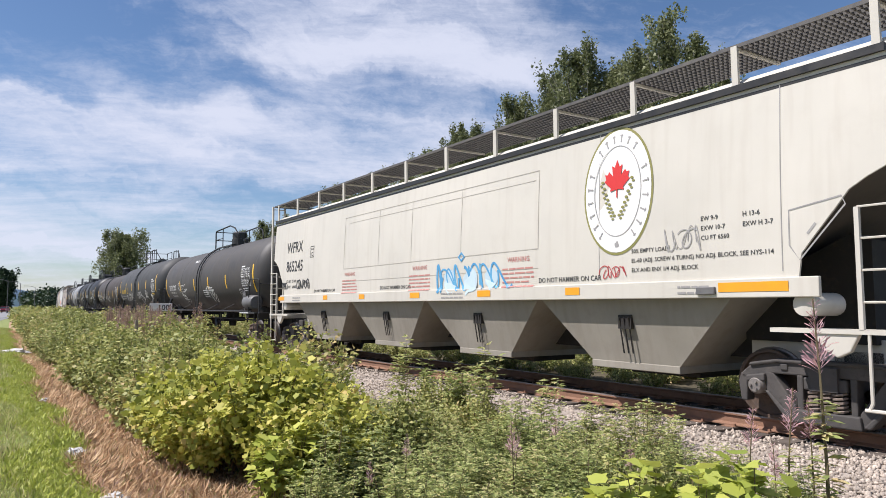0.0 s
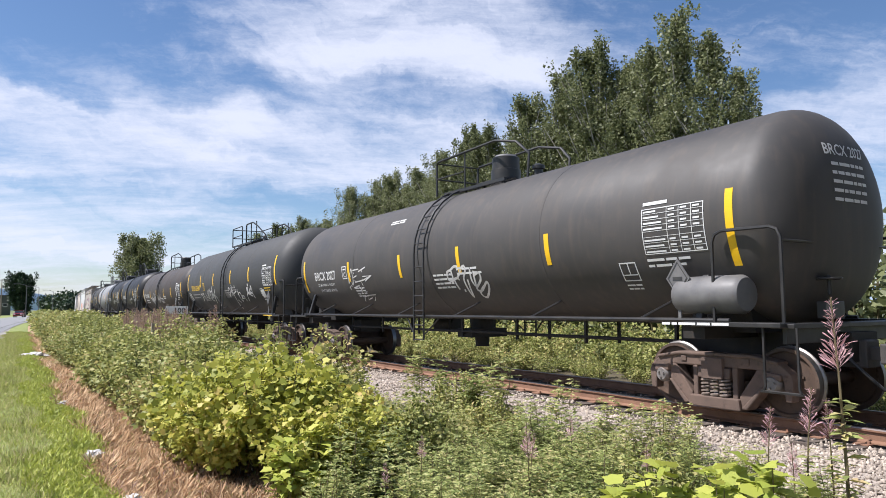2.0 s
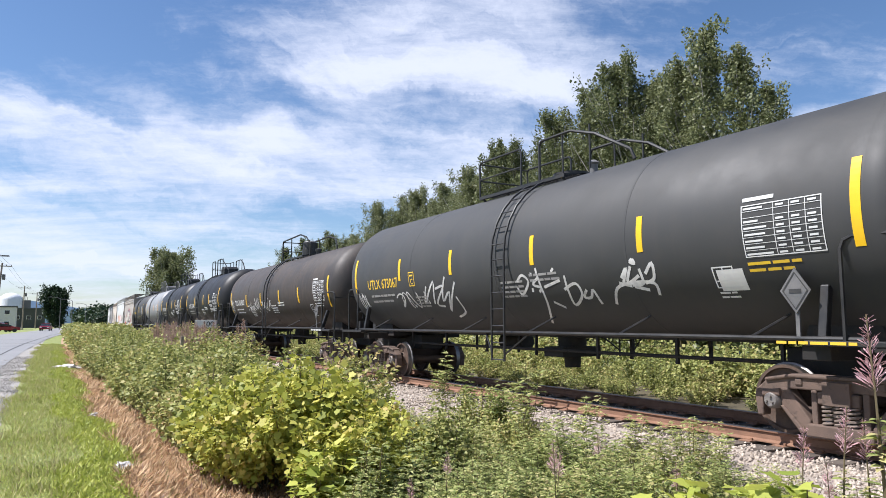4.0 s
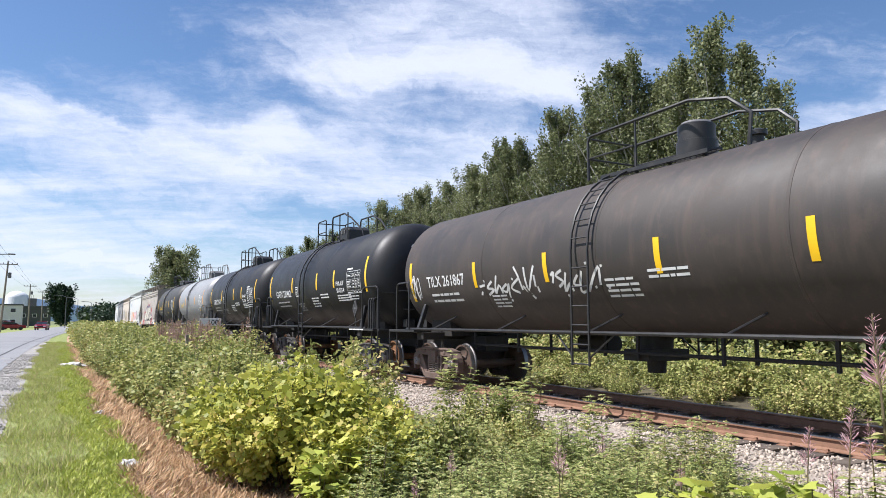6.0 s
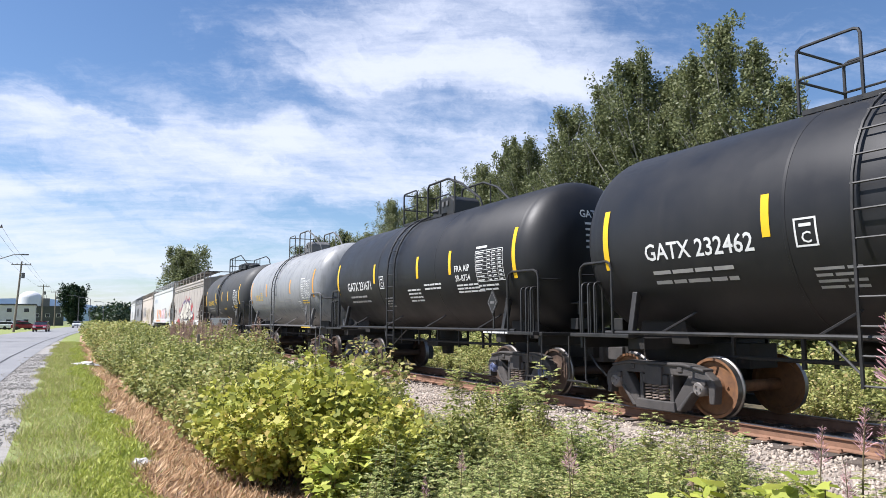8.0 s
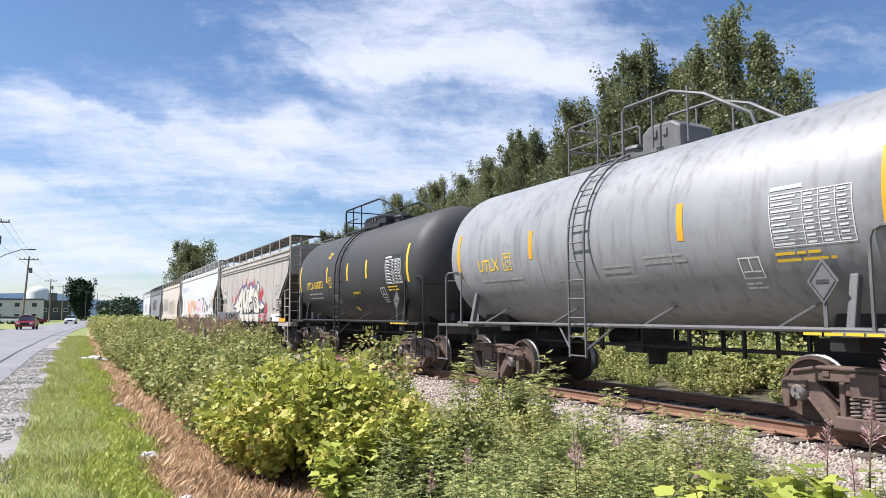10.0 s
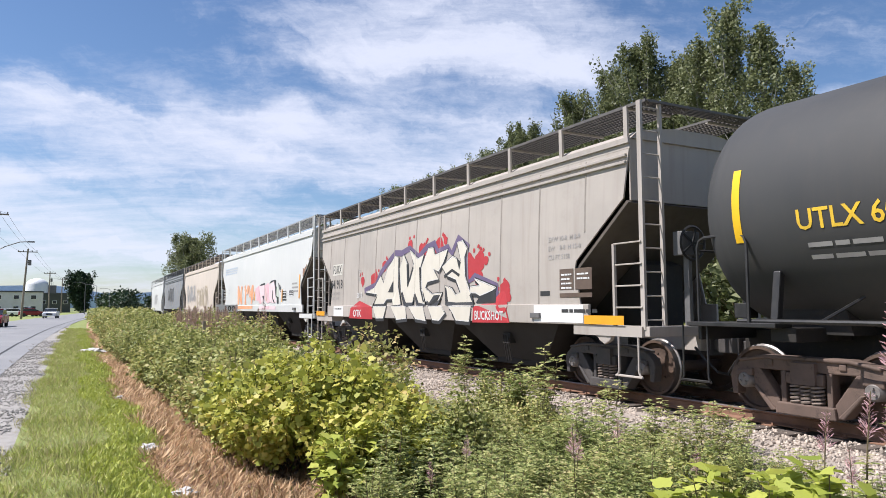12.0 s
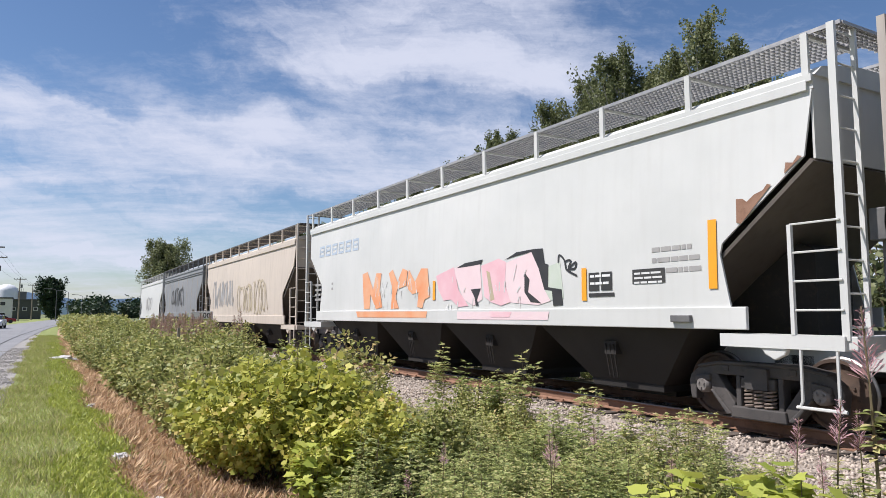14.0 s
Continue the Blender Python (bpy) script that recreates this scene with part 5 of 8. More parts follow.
    lay("corner_gusset", Paint().line(corner, 0.02, True).line([(0.22, 0.12), (0.32, 0.24)], 0.03), MARK_GREY, car, on(b - 18.1, 2.2, 0.004))
    # spray tags
    lay("spray_tag", Paint().scrawl(0, -0.3, 2.4, 0.62, rng, 7, 0.05).line([(0.9, 0.42), (1.0, 0.5), (1.1, 0.42), (1.0, 0.34)], 0.05, True), SPRAY_BLUE, car, on(b - 10.2, 2.05, 0.009), "blue spray-painted scrawl")
    haze = surface("pale_blue_overspray", (0.42, 0.55, 0.62), (0.50, 0.60, 0.64), 4.0, 0.6)
    lay("spray_tag", Paint().poly(blob(0.6, 0.0, 0.24, rng)).poly(blob(1.3, -0.05, 0.26, rng)).poly(blob(2.0, 0.0, 0.2, rng)), haze, car, on(b - 10.2, 2.0, 0.0075))
    lay("spray_tag", Paint().scrawl(0, -0.16, 1.0, 0.3, rng, 6, 0.04), SPRAY_BLACK, car, on(b - 2.15, 2.16, 0.009), "black spray-painted scrawl")
    lay("spray_tag", Paint().scrawl(0, -0.1, 0.5, 0.2, rng, 4, 0.04), SPRAY_BLACK, car, on(b - 0.8, 2.12, 0.009))
    lay("spray_tag", Paint().scrawl(0, -0.1, 0.5, 0.2, rng, 4, 0.016), SPRAY_RED, car, on(b - 15.05, 2.0, 0.009))
    lay("spray_tag", Paint().scrawl(0, -0.2, 0.6, 0.4, rng, 4, 0.014), MARK_GREY, car, on(b - 16.25, 2.4, 0.009))
    return car


def mural_hopper():
    """The taupe hopper with a wildstyle mural in cream, black, violet and red."""
    rng = random.Random(8)
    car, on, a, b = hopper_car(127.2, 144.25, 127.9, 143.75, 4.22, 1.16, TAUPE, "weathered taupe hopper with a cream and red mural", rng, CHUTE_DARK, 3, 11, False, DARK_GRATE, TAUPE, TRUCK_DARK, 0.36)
    blobs = [(4.2, 2.27), (5.15, 2.23), (5.88, 2.66), (7.57, 3.11), (8.34, 2.9), (9.22, 2.89), (9.57, 3.09), (10.76, 2.34), (11.21, 2.47), (11.46, 2.49), (11.15, 2.1), (12.22, 1.83), (12.35, 1.67), (12.1, 1.58)]
    for i, (u, v) in enumerate(blobs):
        big = (0.16, 0.3, 0.17, 0.16, 0.24, 0.28, 0.1, 0.32, 0.22, 0.1, 0.2, 0.18, 0.1, 0.24)[i]
        lay("paint_blob", Paint().poly(soften(blob(u, v, big, rng, 12, 0.2) + [], 3)), SPRAY_RED, car, on(b, 0, 0.006 + 0.0001 * i), "red spray-painted blot")
        for k in range(2):
            lay("paint_blob", Paint().poly(blob(u + rng.uniform(-1.5, 1.5) * big, v + big * rng.uniform(0.9, 1.5), 0.05, rng, 9, 0.2)), SPRAY_RED, car, on(b, 0, 0.0056 + 0.0001 * i))
    for i, pts in enumerate([[(3.14, 1.12), (3.26, 1.44), (3.97, 1.67), (5.04, 1.48), (5.1, 1.11)], [(10.94, 1.13), (10.97, 1.48), (11.38, 1.54), (11.99, 1.55), (12.31, 1.44), (12.43, 1.15)]]):
        lay("paint_blob", Paint().poly(pts), SPRAY_RED, car, on(b, 0, 0.0076 + 0.0002 * i), "red spray-painted field")
    glyphs = [[(5.04, 1.53), (5.38, 1.84), (4.48, 1.92), (5.15, 2.02), (5.63, 2.36), (5.84, 2.15), (6.1, 2.53), (6.62, 2.88), (6.82, 2.84), (6.85, 2.01), (7.05, 1.54), (6.6, 1.52), (6.47, 1.69), (6.08, 1.69), (5.81, 1.53)], [(6.94, 2.52), (7.19, 2.88), (7.41, 2.63), (7.49, 2.08), (7.73, 2.34), (7.83, 2.61), (7.57, 2.98), (8.07, 2.71), (8.41, 2.81), (8.21, 2.48), (8.28, 1.96), (8.53, 1.55), (8.11, 1.55), (7.89, 1.84), (7.76, 1.56), (7.32, 1.56), (7.06, 1.91)], [(8.29, 2.47), (8.67, 2.95), (8.92, 2.94), (9.04, 2.75), (9.69, 2.84), (9.5, 2.56), (9.24, 2.34), (8.93, 2.43), (9.26, 2.15), (8.65, 2.1), (8.52, 1.95), (8.89, 1.78), (9.44, 1.8), (9.24, 1.6), (8.76, 1.53), (8.54, 1.62), (8.32, 1.96)], [(9.44, 2.43), (9.94, 2.66), (10.36, 2.53), (10.16, 2.98), (10.4, 2.99), (10.62, 2.81), (10.5, 2.61), (10.54, 2.17), (10.77, 1.81), (10.97, 1.55), (10.11, 1.54), (9.69, 1.58), (9.59, 1.99), (9.93, 1.89), (10.11, 1.74), (10.36, 1.8), (10.13, 2.11), (9.71, 2.21)], [(10.79, 1.91), (11.24, 1.93), (10.98, 2.09), (11.87, 1.87), (11.7, 1.81), (11.22, 1.71), (11.05, 1.77), (10.8, 1.78)]]
    feet = [[(5.14, 1.48), (6.12, 1.48), (5.9, 1.15), (5.37, 1.14)], [(6.46, 1.48), (7.42, 1.48), (7.46, 1.16), (6.84, 1.12)], [(7.61, 1.48), (8.47, 1.48), (8.62, 1.12), (8.03, 1.16)], [(8.76, 1.48), (9.47, 1.48), (9.64, 1.32), (9.34, 1.14), (8.99, 1.15)], [(9.82, 1.48), (10.88, 1.48), (10.78, 1.14), (10.19, 1.16), (10.02, 1.34)]]
    rim = Paint()
    for pts in [[(4.37, 1.97), (5.25, 2.12), (5.64, 2.48), (6.1, 2.73), (6.62, 2.98), (7.03, 2.94), (7.54, 3.04), (8.11, 2.78), (8.54, 2.98), (8.99, 3.06), (9.19, 2.83), (9.71, 2.9), (9.92, 2.74), (10.2, 3.09), (10.66, 2.85), (10.58, 2.57), (10.66, 2.02), (10.98, 2.15), (11.91, 1.9), (11.91, 1.58)]]:
        rim.line(pts, 0.17)
    lay("mural_rim", rim, SPRAY_VIOLET, car, on(b, 0, 0.009), "violet spray-painted outline")
    for i, g in enumerate(glyphs + feet):
        lay("mural_shadow", Paint().line([(u + 0.03, v - 0.02) for u, v in g], 0.13, True), SPRAY_BLACK, car, on(b, 0, 0.0104 + 0.0001 * i), "black spray-painted edge of a letter")
        lay("mural_letter", Paint().poly(g), SPRAY_CREAM, car, on(b, 0, 0.0125 + 0.0001 * i), "cream wildstyle spray-painted letter shape")
        lay("letter_shine", Paint().line([(u + 0.012, v + 0.012) for u, v in g], 0.02, True), SPRAY_WHITE, car, on(b, 0, 0.0142))
    cuts = Paint()
    for pts in [[(6.18, 1.89), (6.54, 2.21), (6.56, 1.88)], [(8.74, 1.52), (9.01, 1.76), (9.36, 1.77), (9.15, 1.57)], [(10.14, 2.64), (10.36, 2.51), (10.29, 2.33)], [(11.04, 1.56), (11.24, 1.71), (11.86, 1.8), (11.89, 1.57)]]:
        cuts.poly(pts)
    cuts.line([(7.43, 2.62), (7.50, 2.02), (7.62, 2.22), (7.80, 2.52)], 0.08).line([(8.20, 2.5), (8.26, 1.95), (8.44, 1.6)], 0.07)
    cuts.line([(9.55, 2.2), (9.95, 2.34), (10.3, 2.2)], 0.07)
    lay("mural_cut", cuts, SPRAY_BLACK, car, on(b, 0, 0.0155))
    lay("mural_signature", Paint().text("BUCKSHOT", 0.27, 0, 0, 0.02, 0.82), SPRAY_WHITE, car, on(b - 11.03, 1.2, 0.011), "white spray-painted signature")
    lay("mural_signature", Paint().text("OTK", 0.3, 0, 0, 0.02, 1.1), SPRAY_WHITE, car, on(b - 3.5, 1.18, 0.011), "white spray-painted letters")
    lay("reporting_mark", Paint().text("FURX", 0.40, 0.15, 0.50, 0.008, 0.85).text("841918", 0.42, 0, 0.0, 0.01, 0.9), MARK_BLACK, car, on(b - 1.24, 2.1))
    lay("size_stencils", Paint().text("EXW 10-8  H 8-9", 0.13, 0, 0.34, 0.006).text("EW    8-8  H 15-0", 0.13, 0, 0.17, 0.006).text("CU FT 5150", 0.13, 0, 0, 0.006), MARK_GREY, car, on(b - 13.7, 2.35))
    lay("stencil_panel", Paint().rect(0, 0, 0.4, 0.38).rect(0.45, 0, 0.45, 0.38).rect(0, -0.14, 0.9, 0.08), surface("brown_stencil_panel", (0.09, 0.06, 0.045), (0.12, 0.085, 0.06), 5.0, 0.7), car, on(b - 14.05, 1.78))
    lay("small_stencil", Paint().bars(0.05, 0.26, 0.3, 4, 0.08, 0.03, rng, 3).bars(0.5, 0.26, 0.34, 2, 0.08, 0.03, rng, 3), MARK_WHITE, car, on(b - 14.05, 1.78, 0.011))
    lay("stencil_panel", Paint().rect(0, 0, 0.3, 0.09), MARK_BLACK, car, on(b - 13.45, 1.68))
    lay("sill_patch", Paint().rect(0, 0.02, 1.47, 0.32), SIGN_WHITE, car, on(b - 13.28, 1.17))
    lay("sill_patch", Paint().rect(0, 0.0, 0.99, 0.15), ORANGE, car, on(b - 14.77, 1.175), "orange band at the sill's end")
    lay("sill_patch", Paint().rect(0, 0.0, 0.92, 0.15), ORANGE, car, on(b + 0.25, 1.175))
    lay("sill_patch", Paint().rect(0, 0, 0.93, 0.33), SIGN_WHITE, car, on(b - 1.63, 1.17), "white painted patch on the sill")
    lay("small_stencil", Paint().text("2 IN 10 COMP SHOES", 0.085, 0.1, 0.22, 0.008, 0.85), MARK_BLACK, car, on(b - 1.63, 1.17, 0.009))
    lay("stencil_panel", Paint().rect(0, 0, 0.95, 0.38), CREAM, car, on(b - 1.38, 2.54, 0.004), "pale painted patch behind the letters")
    lay("plate_box", Paint().border(0, 0, 0.27, 0.32, 0.016).text("C", 0.15, 0.08, 0.04).text("PLATE", 0.07, 0.03, 0.22), MARK_GREY, car, on(b - 3.76, 2.31))
    lay("small_stencil", Paint().text("LD LMT  224100", 0.125, 0, 0.17, 0.004).text("LT WT    61900", 0.125, 0, 0.0, 0.004), MARK_GREY, car, on(b - 1.26, 1.72))
    lay("spray_tag", Paint().text("2019", 0.24, 0, 0, 0.01), SPRAY_WHITE, car, on(b - 3.72, 1.76, 0.012), "white spray-painted digits")
    lay("small_stencil", Paint().bars(0.6, 0.2, 1.0, 1, 0.1, 0.06, rng, 4), MARK_BLACK, car, on(b - 13.55, 1.17, 0.011))
    part("handhold_plate", Shape().box(-1.67, -1.60, b - 13.5, b - 13.2, 1.26, 1.36), GREY_STEEL, car, bevel=0.01)
    return car


def white_hopper():
    rng = random.Random(9)
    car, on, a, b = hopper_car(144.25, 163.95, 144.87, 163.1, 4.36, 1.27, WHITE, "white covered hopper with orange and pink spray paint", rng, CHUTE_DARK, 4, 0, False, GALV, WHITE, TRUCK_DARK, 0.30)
    name = Paint()
    for i in range(6):
        name.border(0.57 * i, 0.0, 0.44, 0.36, 0.07).rect(0.57 * i + 0.1, 0.15, 0.24, 0.06)
    lay("faded_name", name, surface("faded_blue_lettering", (0.34, 0.41, 0.50), (0.46, 0.52, 0.57), 6.0, 0.6), car, on(b - 1.02, 3.35), "faded blue company lettering, unreadable")
    lay("small_stencil", Paint().bars(0, 0.3, 0.6, 4, 0.16, 0.07, rng, 2).bars(1.5, 0.3, 0.14, 2, 0.16, 0.07, rng, 1), MARK_GREY, car, on(b - 0.75, 2.1))
    haze = surface("faint_green_overspray", (0.46, 0.52, 0.42), (0.52, 0.56, 0.48), 3.0, 0.6)
    layers = (
        ("mural_haze", haze, 0.006, [[(13.0, 2.3), (13.5, 2.4), (13.6, 1.75), (13.0, 1.7)]], "faint green overspray"),
        ("mural_wash", SPRAY_ORANGE, 0.007, [[(4.38, 1.55), (8.67, 1.54), (8.61, 1.39), (4.48, 1.38)]], "thin orange overspray on the sill"),
        ("mural_pale", SPRAY_PALE, 0.008, [[(9.77, 2.48), (10.04, 2.53), (10.9, 2.52), (10.99, 1.78), (10.65, 1.65), (10.25, 1.79), (10.04, 2.12)], [(11.81, 2.48), (12.67, 2.64), (12.89, 2.34), (13.06, 1.92), (13.24, 1.71), (12.87, 1.64), (11.99, 1.7), (11.8, 2.11)], [(10.04, 1.53), (13.23, 1.52), (13.19, 1.37), (10.04, 1.36)]], "pale pink spray-painted letter shape"),
        ("mural_shadow", SPRAY_BLACK, 0.0095, [[(9.94, 2.49), (10.3, 2.58), (10.56, 2.59), (11, 2.61), (10.95, 2.52), (10.56, 2.5), (10.04, 2.49)], [(11.81, 2.55), (12.19, 2.67), (12.75, 2.69), (13.01, 2.68), (13.07, 2.4), (13.18, 2.37), (13.17, 1.96), (13.55, 1.91), (13.58, 1.63), (13.31, 1.62), (13.28, 1.89), (13.06, 1.92), (12.89, 2.32), (12.67, 2.64), (12.19, 2.6)]], "black spray-painted block shadow"),
        ("mural_pink", SPRAY_PINK, 0.011, [[(9.03, 2.36), (9.83, 2.52), (10.04, 2.01), (10.45, 1.65), (10.04, 1.63), (9.72, 1.8), (9.38, 1.78), (9.15, 2.04)], [(10.95, 2.48), (11.32, 2.54), (11.59, 2.59), (11.85, 2.5), (11.81, 2.06), (12.01, 1.71), (11.67, 1.64), (11.31, 1.72), (11.08, 1.83)], [(11.31, 1.53), (12.09, 1.52), (12, 1.41), (11.35, 1.41)]], "pink spray-painted letter shape"),
        ("mural_orange", SPRAY_ORANGE, 0.012, [[(4.72, 2.61), (5.07, 2.66), (5.48, 2.15), (5.67, 2.59), (6, 2.58), (5.92, 2.14), (6.09, 1.66), (5.69, 1.61), (5.31, 2.02), (5.27, 1.62), (4.87, 1.62)], [(6.47, 2.55), (6.7, 2.64), (7, 2.3), (7.28, 2.64), (7.56, 2.56), (7.49, 2.19), (7, 2.11), (6.9, 1.91), (7.1, 1.62), (6.63, 1.61), (6.7, 2.12)], [(7.52, 2.15), (7.63, 2.59), (7.97, 2.27), (8.29, 2.58), (8.61, 2.56), (8.73, 1.88), (8.49, 1.82), (8.36, 1.61), (8.1, 1.65), (8.17, 2.01), (7.84, 1.96)]], "orange spray-painted letter shape"),
        ("mural_cut", SPRAY_BLACK, 0.0125, [[(12.46, 2.27), (12.62, 2.12), (12.57, 1.89), (12.98, 1.67), (12.65, 1.7), (12.46, 1.89)], [(10.55, 2), (10.94, 2.01), (10.8, 1.78), (10.86, 1.65), (10.75, 1.65), (10.7, 1.83)]], "black counter of a letter"),
        ("mural_ochre", SPRAY_OCHRE, 0.0135, [[(11.15, 2.37), (11.27, 2.33), (11.45, 1.77), (11.31, 1.74)]], "ochre stroke"),
    )
    for name, mat, lift, shapes, words in layers:
        for i, g in enumerate(shapes):
            lay(name, Paint().poly(g), mat, car, on(b, 0, lift + 0.0002 * i), words)
    streaks = Paint()
    for i in range(46):
        u = rng.uniform(5.4, 12.6)
        v = rng.uniform(1.55, 2.2)
        streaks.line([(u, v), (u + rng.uniform(-0.08, 0.12), v + rng.uniform(0.1, 0.32))], rng.uniform(0.015, 0.035))
    lay("mural_streaks", streaks, SPRAY_WHITE, car, on(b, 0, 0.0145))
    for st in [[(13.46, 2.38), (13.48, 2.52), (13.62, 2.43), (13.68, 2.24), (13.65, 2.39), (13.8, 2.4), (13.73, 2.27), (13.93, 2.37), (13.9, 2.26), (13.7, 2.24), (13.96, 2.13)]]:
        lay("spray_tag", Paint().line(soften(st), 0.035), SPRAY_BLACK, car, on(b, 0, 0.012), "black spray-painted scrawl")
    lay("reflective_strip", Paint().rect(0, 0, 0.12, 0.55, 4).rect(2.6, 0.12, 0.14, 0.95, 6).rect(-5.2, 0.1, 0.12, 0.45, 4), ORANGE, car, on(b - 14.08, 1.7, 0.015))
    lay("stencil_panel", Paint().rect(0, 0, 0.25, 0.3).rect(0.3, 0, 0.25, 0.3).rect(0, -0.1, 0.6, 0.06).rect(1.0, 0.08, 0.65, 0.22), MARK_BLACK, car, on(b - 14.25, 1.86, 0.01))
    lay("small_stencil", Paint().bars(0.04, 0.22, 0.5, 2, 0.12, 0.04, rng, 3).bars(1.04, 0.22, 0.56, 3, 0.07, 0.03, rng, 3), MARK_WHITE, car, on(b - 14.25, 1.86, 0.014))
    lay("small_stencil", Paint().bars(0, 0.3, 0.9, 3, 0.16, 0.07, rng, 5), MARK_GREY, car, on(b - 15.65, 2.1))
    lay("rust_patch", Paint().poly([(0, 0.02), (0.0, 0.34), (0.10, 0.33), (0.16, 0.28), (0.27, 0.36), (0.40, 0.40), (0.46, 0.47), (0.52, 0.45), (0.07, 0.0)]), RUST, car, on(b - 17.14, 2.66, 0.012), "bare rust where paint has flaked")
    lay("rust_patch", Paint().poly([(0, 0), (0.02, 0.14), (0.12, 0.12), (0.18, 0.2), (0.24, 0.18)]), RUST, car, on(b - 17.84, 3.22, 0.012))
    part("handhold_plate", Shape().box(-1.68, -1.60, b - 16.4, b - 16.05, 1.36, 1.46), GREY_STEEL, car, bevel=0.01)
    return car


def far_hoppers():
    rng = random.Random(12)
    car, on, a, b = hopper_car(163.95, 181.6, 164.75, 180.9, 4.2, 1.08, PEACH, "faded peach hopper with grey and ochre graffiti", rng, CHUTE_DARK, 3, 0, False, DARK_GRATE, PEACH, TRUCK_DARK, 0.34)
    lay("spray_tag", Paint().scrawl(0, -0.2, 4.6, 1.6, rng, 10, 0.1), SPRAY_SMOKE, car, on(b - 2.0, 1.9, 0.01), "grey spray-painted scrawl")
    lay("spray_tag", Paint().scrawl(0, -0.3, 5.2, 1.5, rng, 9, 0.1), SPRAY_OCHRE, car, on(b - 7.4, 1.75, 0.012), "ochre spray-painted scrawl")
    car, on, a, b = hopper_car(181.6, 198.9, 182.4, 198.35, 4.24, 1.3, SLATE, "slate grey covered hopper with dark stains", rng, CHUTE_DARK, 3, 8, False, DARK_GRATE, SLATE, TRUCK_DARK, 0.3)
    lay("spray_tag", Paint().scrawl(0, -0.2, 5.0, 1.3, rng, 8, 0.12), SPRAY_BLACK, car, on(b - 4.5, 2.2, 0.01), "dark spray-painted scrawl")
    car, on, a, b = hopper_car(198.9, 216.5, 199.5, 215.8, 4.2, 1.1, WHITE, "white covered hopper with grey stains, last of the train", rng, CHUTE_DARK, 3, 0, False, GALV, WHITE, TRUCK_DARK, 0.3)
    lay("spray_tag", Paint().scrawl(0, -0.2, 4.0, 1.2, rng, 6, 0.12), SPRAY_SMOKE, car, on(b - 5.5, 2.0, 0.01), "grey spray-painted scrawl")


def build_train():
    malt_hopper()
    R = random.Random
    tank_car(23.83, 42.17, 1.53, 2.72, TANK_WARM, MARK_WHITE, "weathered charcoal tank car with white scrawls", "BRCX 2027", R(21), 0.2, BLACK_STEEL, "round", (0.22, 0.414, 0.583, 0.77), TRUCK, CAP, WHEEL, "BRCX 2027", ((3.25, 2.08, 1.0, 0.8, 0), BUBBLE_TAG), None, False, 3, False, False, True, YELLOW, -0.27, ("LD LMT 209400 LB  94 930 KG", "LT WT  76600 LB  34 750 KG"))
    tank_car(42.17, 59.5, 1.63, 2.80, TANK_DARK, MARK_YELLOW, "dark grey tank car with white and yellow markings", "UTLX 673067", R(22), -0.3, BLACK_STEEL, "low", (0.2, 0.38, 0.59, 0.78), TRUCK, CAP, WHEEL, "UTLX 673067", ((2.6, 2.05, 0.9, 0.45, 3), (0.1, 2.1, 0.5, 0.5, 3), TALL_TAG, LONG_TAG, CROWNED_TAG), None, False, 3)
    car = bpy.data.objects[MOVERS[-1][0].name]
    lay("pale_panel", Paint().rect(0, 0, 0.42, 0.32, 4), SIGN_WHITE, car, on_tank(1.63, 2.80, -5.35, 1.91), "bleached white panel")
    rust = surface("dry_rust_stain", (0.085, 0.068, 0.055), (0.11, 0.088, 0.07), 2.0, 0.75, dirt=(0.06, 0.05, 0.042), dirt_amount=0.6, bump=0.03)
    for u, w, v0, v1 in ((-0.55, 0.20, -0.9, 1.5), (0.62, 0.12, -0.3, 1.6), (3.0, 0.16, -0.8, 0.9)):
        side = [(u + 0.05 * math.sin(7 * v), v) for v in (v0 + (v1 - v0) * k / 12 for k in range(13))]
        lay("rust_stain", Paint().line(side, w), rust, car, on_tank(1.63, 2.80, 0, 2.80, 0.004), "brown stain run down the shell")
    tank_car(59.5, 76.25, 1.50, 2.70, TANK_BROWN, MARK_WHITE, "brown-black tank car with large white spray tags", "TILX 261867", R(23), 0.3, BLACK_STEEL, "round", (0.22, 0.40, 0.6, 0.78), TRUCK, CAP, WHEEL, None, ((0.0, 2.3, 0.4, 0.7, 3), QUICK_TAG, ECHO_TAG), None, False, 3, False, False, False, YELLOW, -0.25)
    tank_car(76.25, 89.15, 1.61, 2.80, TANK_BLACK, MARK_WHITE, "glossy black tank car with white stencils", "GATX 232462", R(24), 0.6, BLACK_STEEL, "guard", (0.3, 0.58, 0.75), TRUCK_DARK, CAP, WHEEL_NEW, "GATX 232462", (), None, True, 2, True)
    tank_car(89.15, 102.15, 1.60, 2.80, TANK_BLACK, MARK_WHITE, "clean black tank car with safety stencils", "GATX 231671", R(25), 0.65, BLACK_STEEL, "guard", (0.3, 0.58, 0.75), TRUCK_DARK, BLUE_CAP, WHEEL, "GATX 231671", (), None, True, 2, True)
    tank_car(102.15, 114.55, 1.60, 2.80, TANK_GREY, MARK_YELLOW, "streaked light grey tank car with yellow lettering", "UTLX", R(26), 0.4, GREY_STEEL, "guard", (0.3, 0.7), TRUCK, CAP, WHEEL, None, (), None, False, 2, False, False, False, ORANGE)
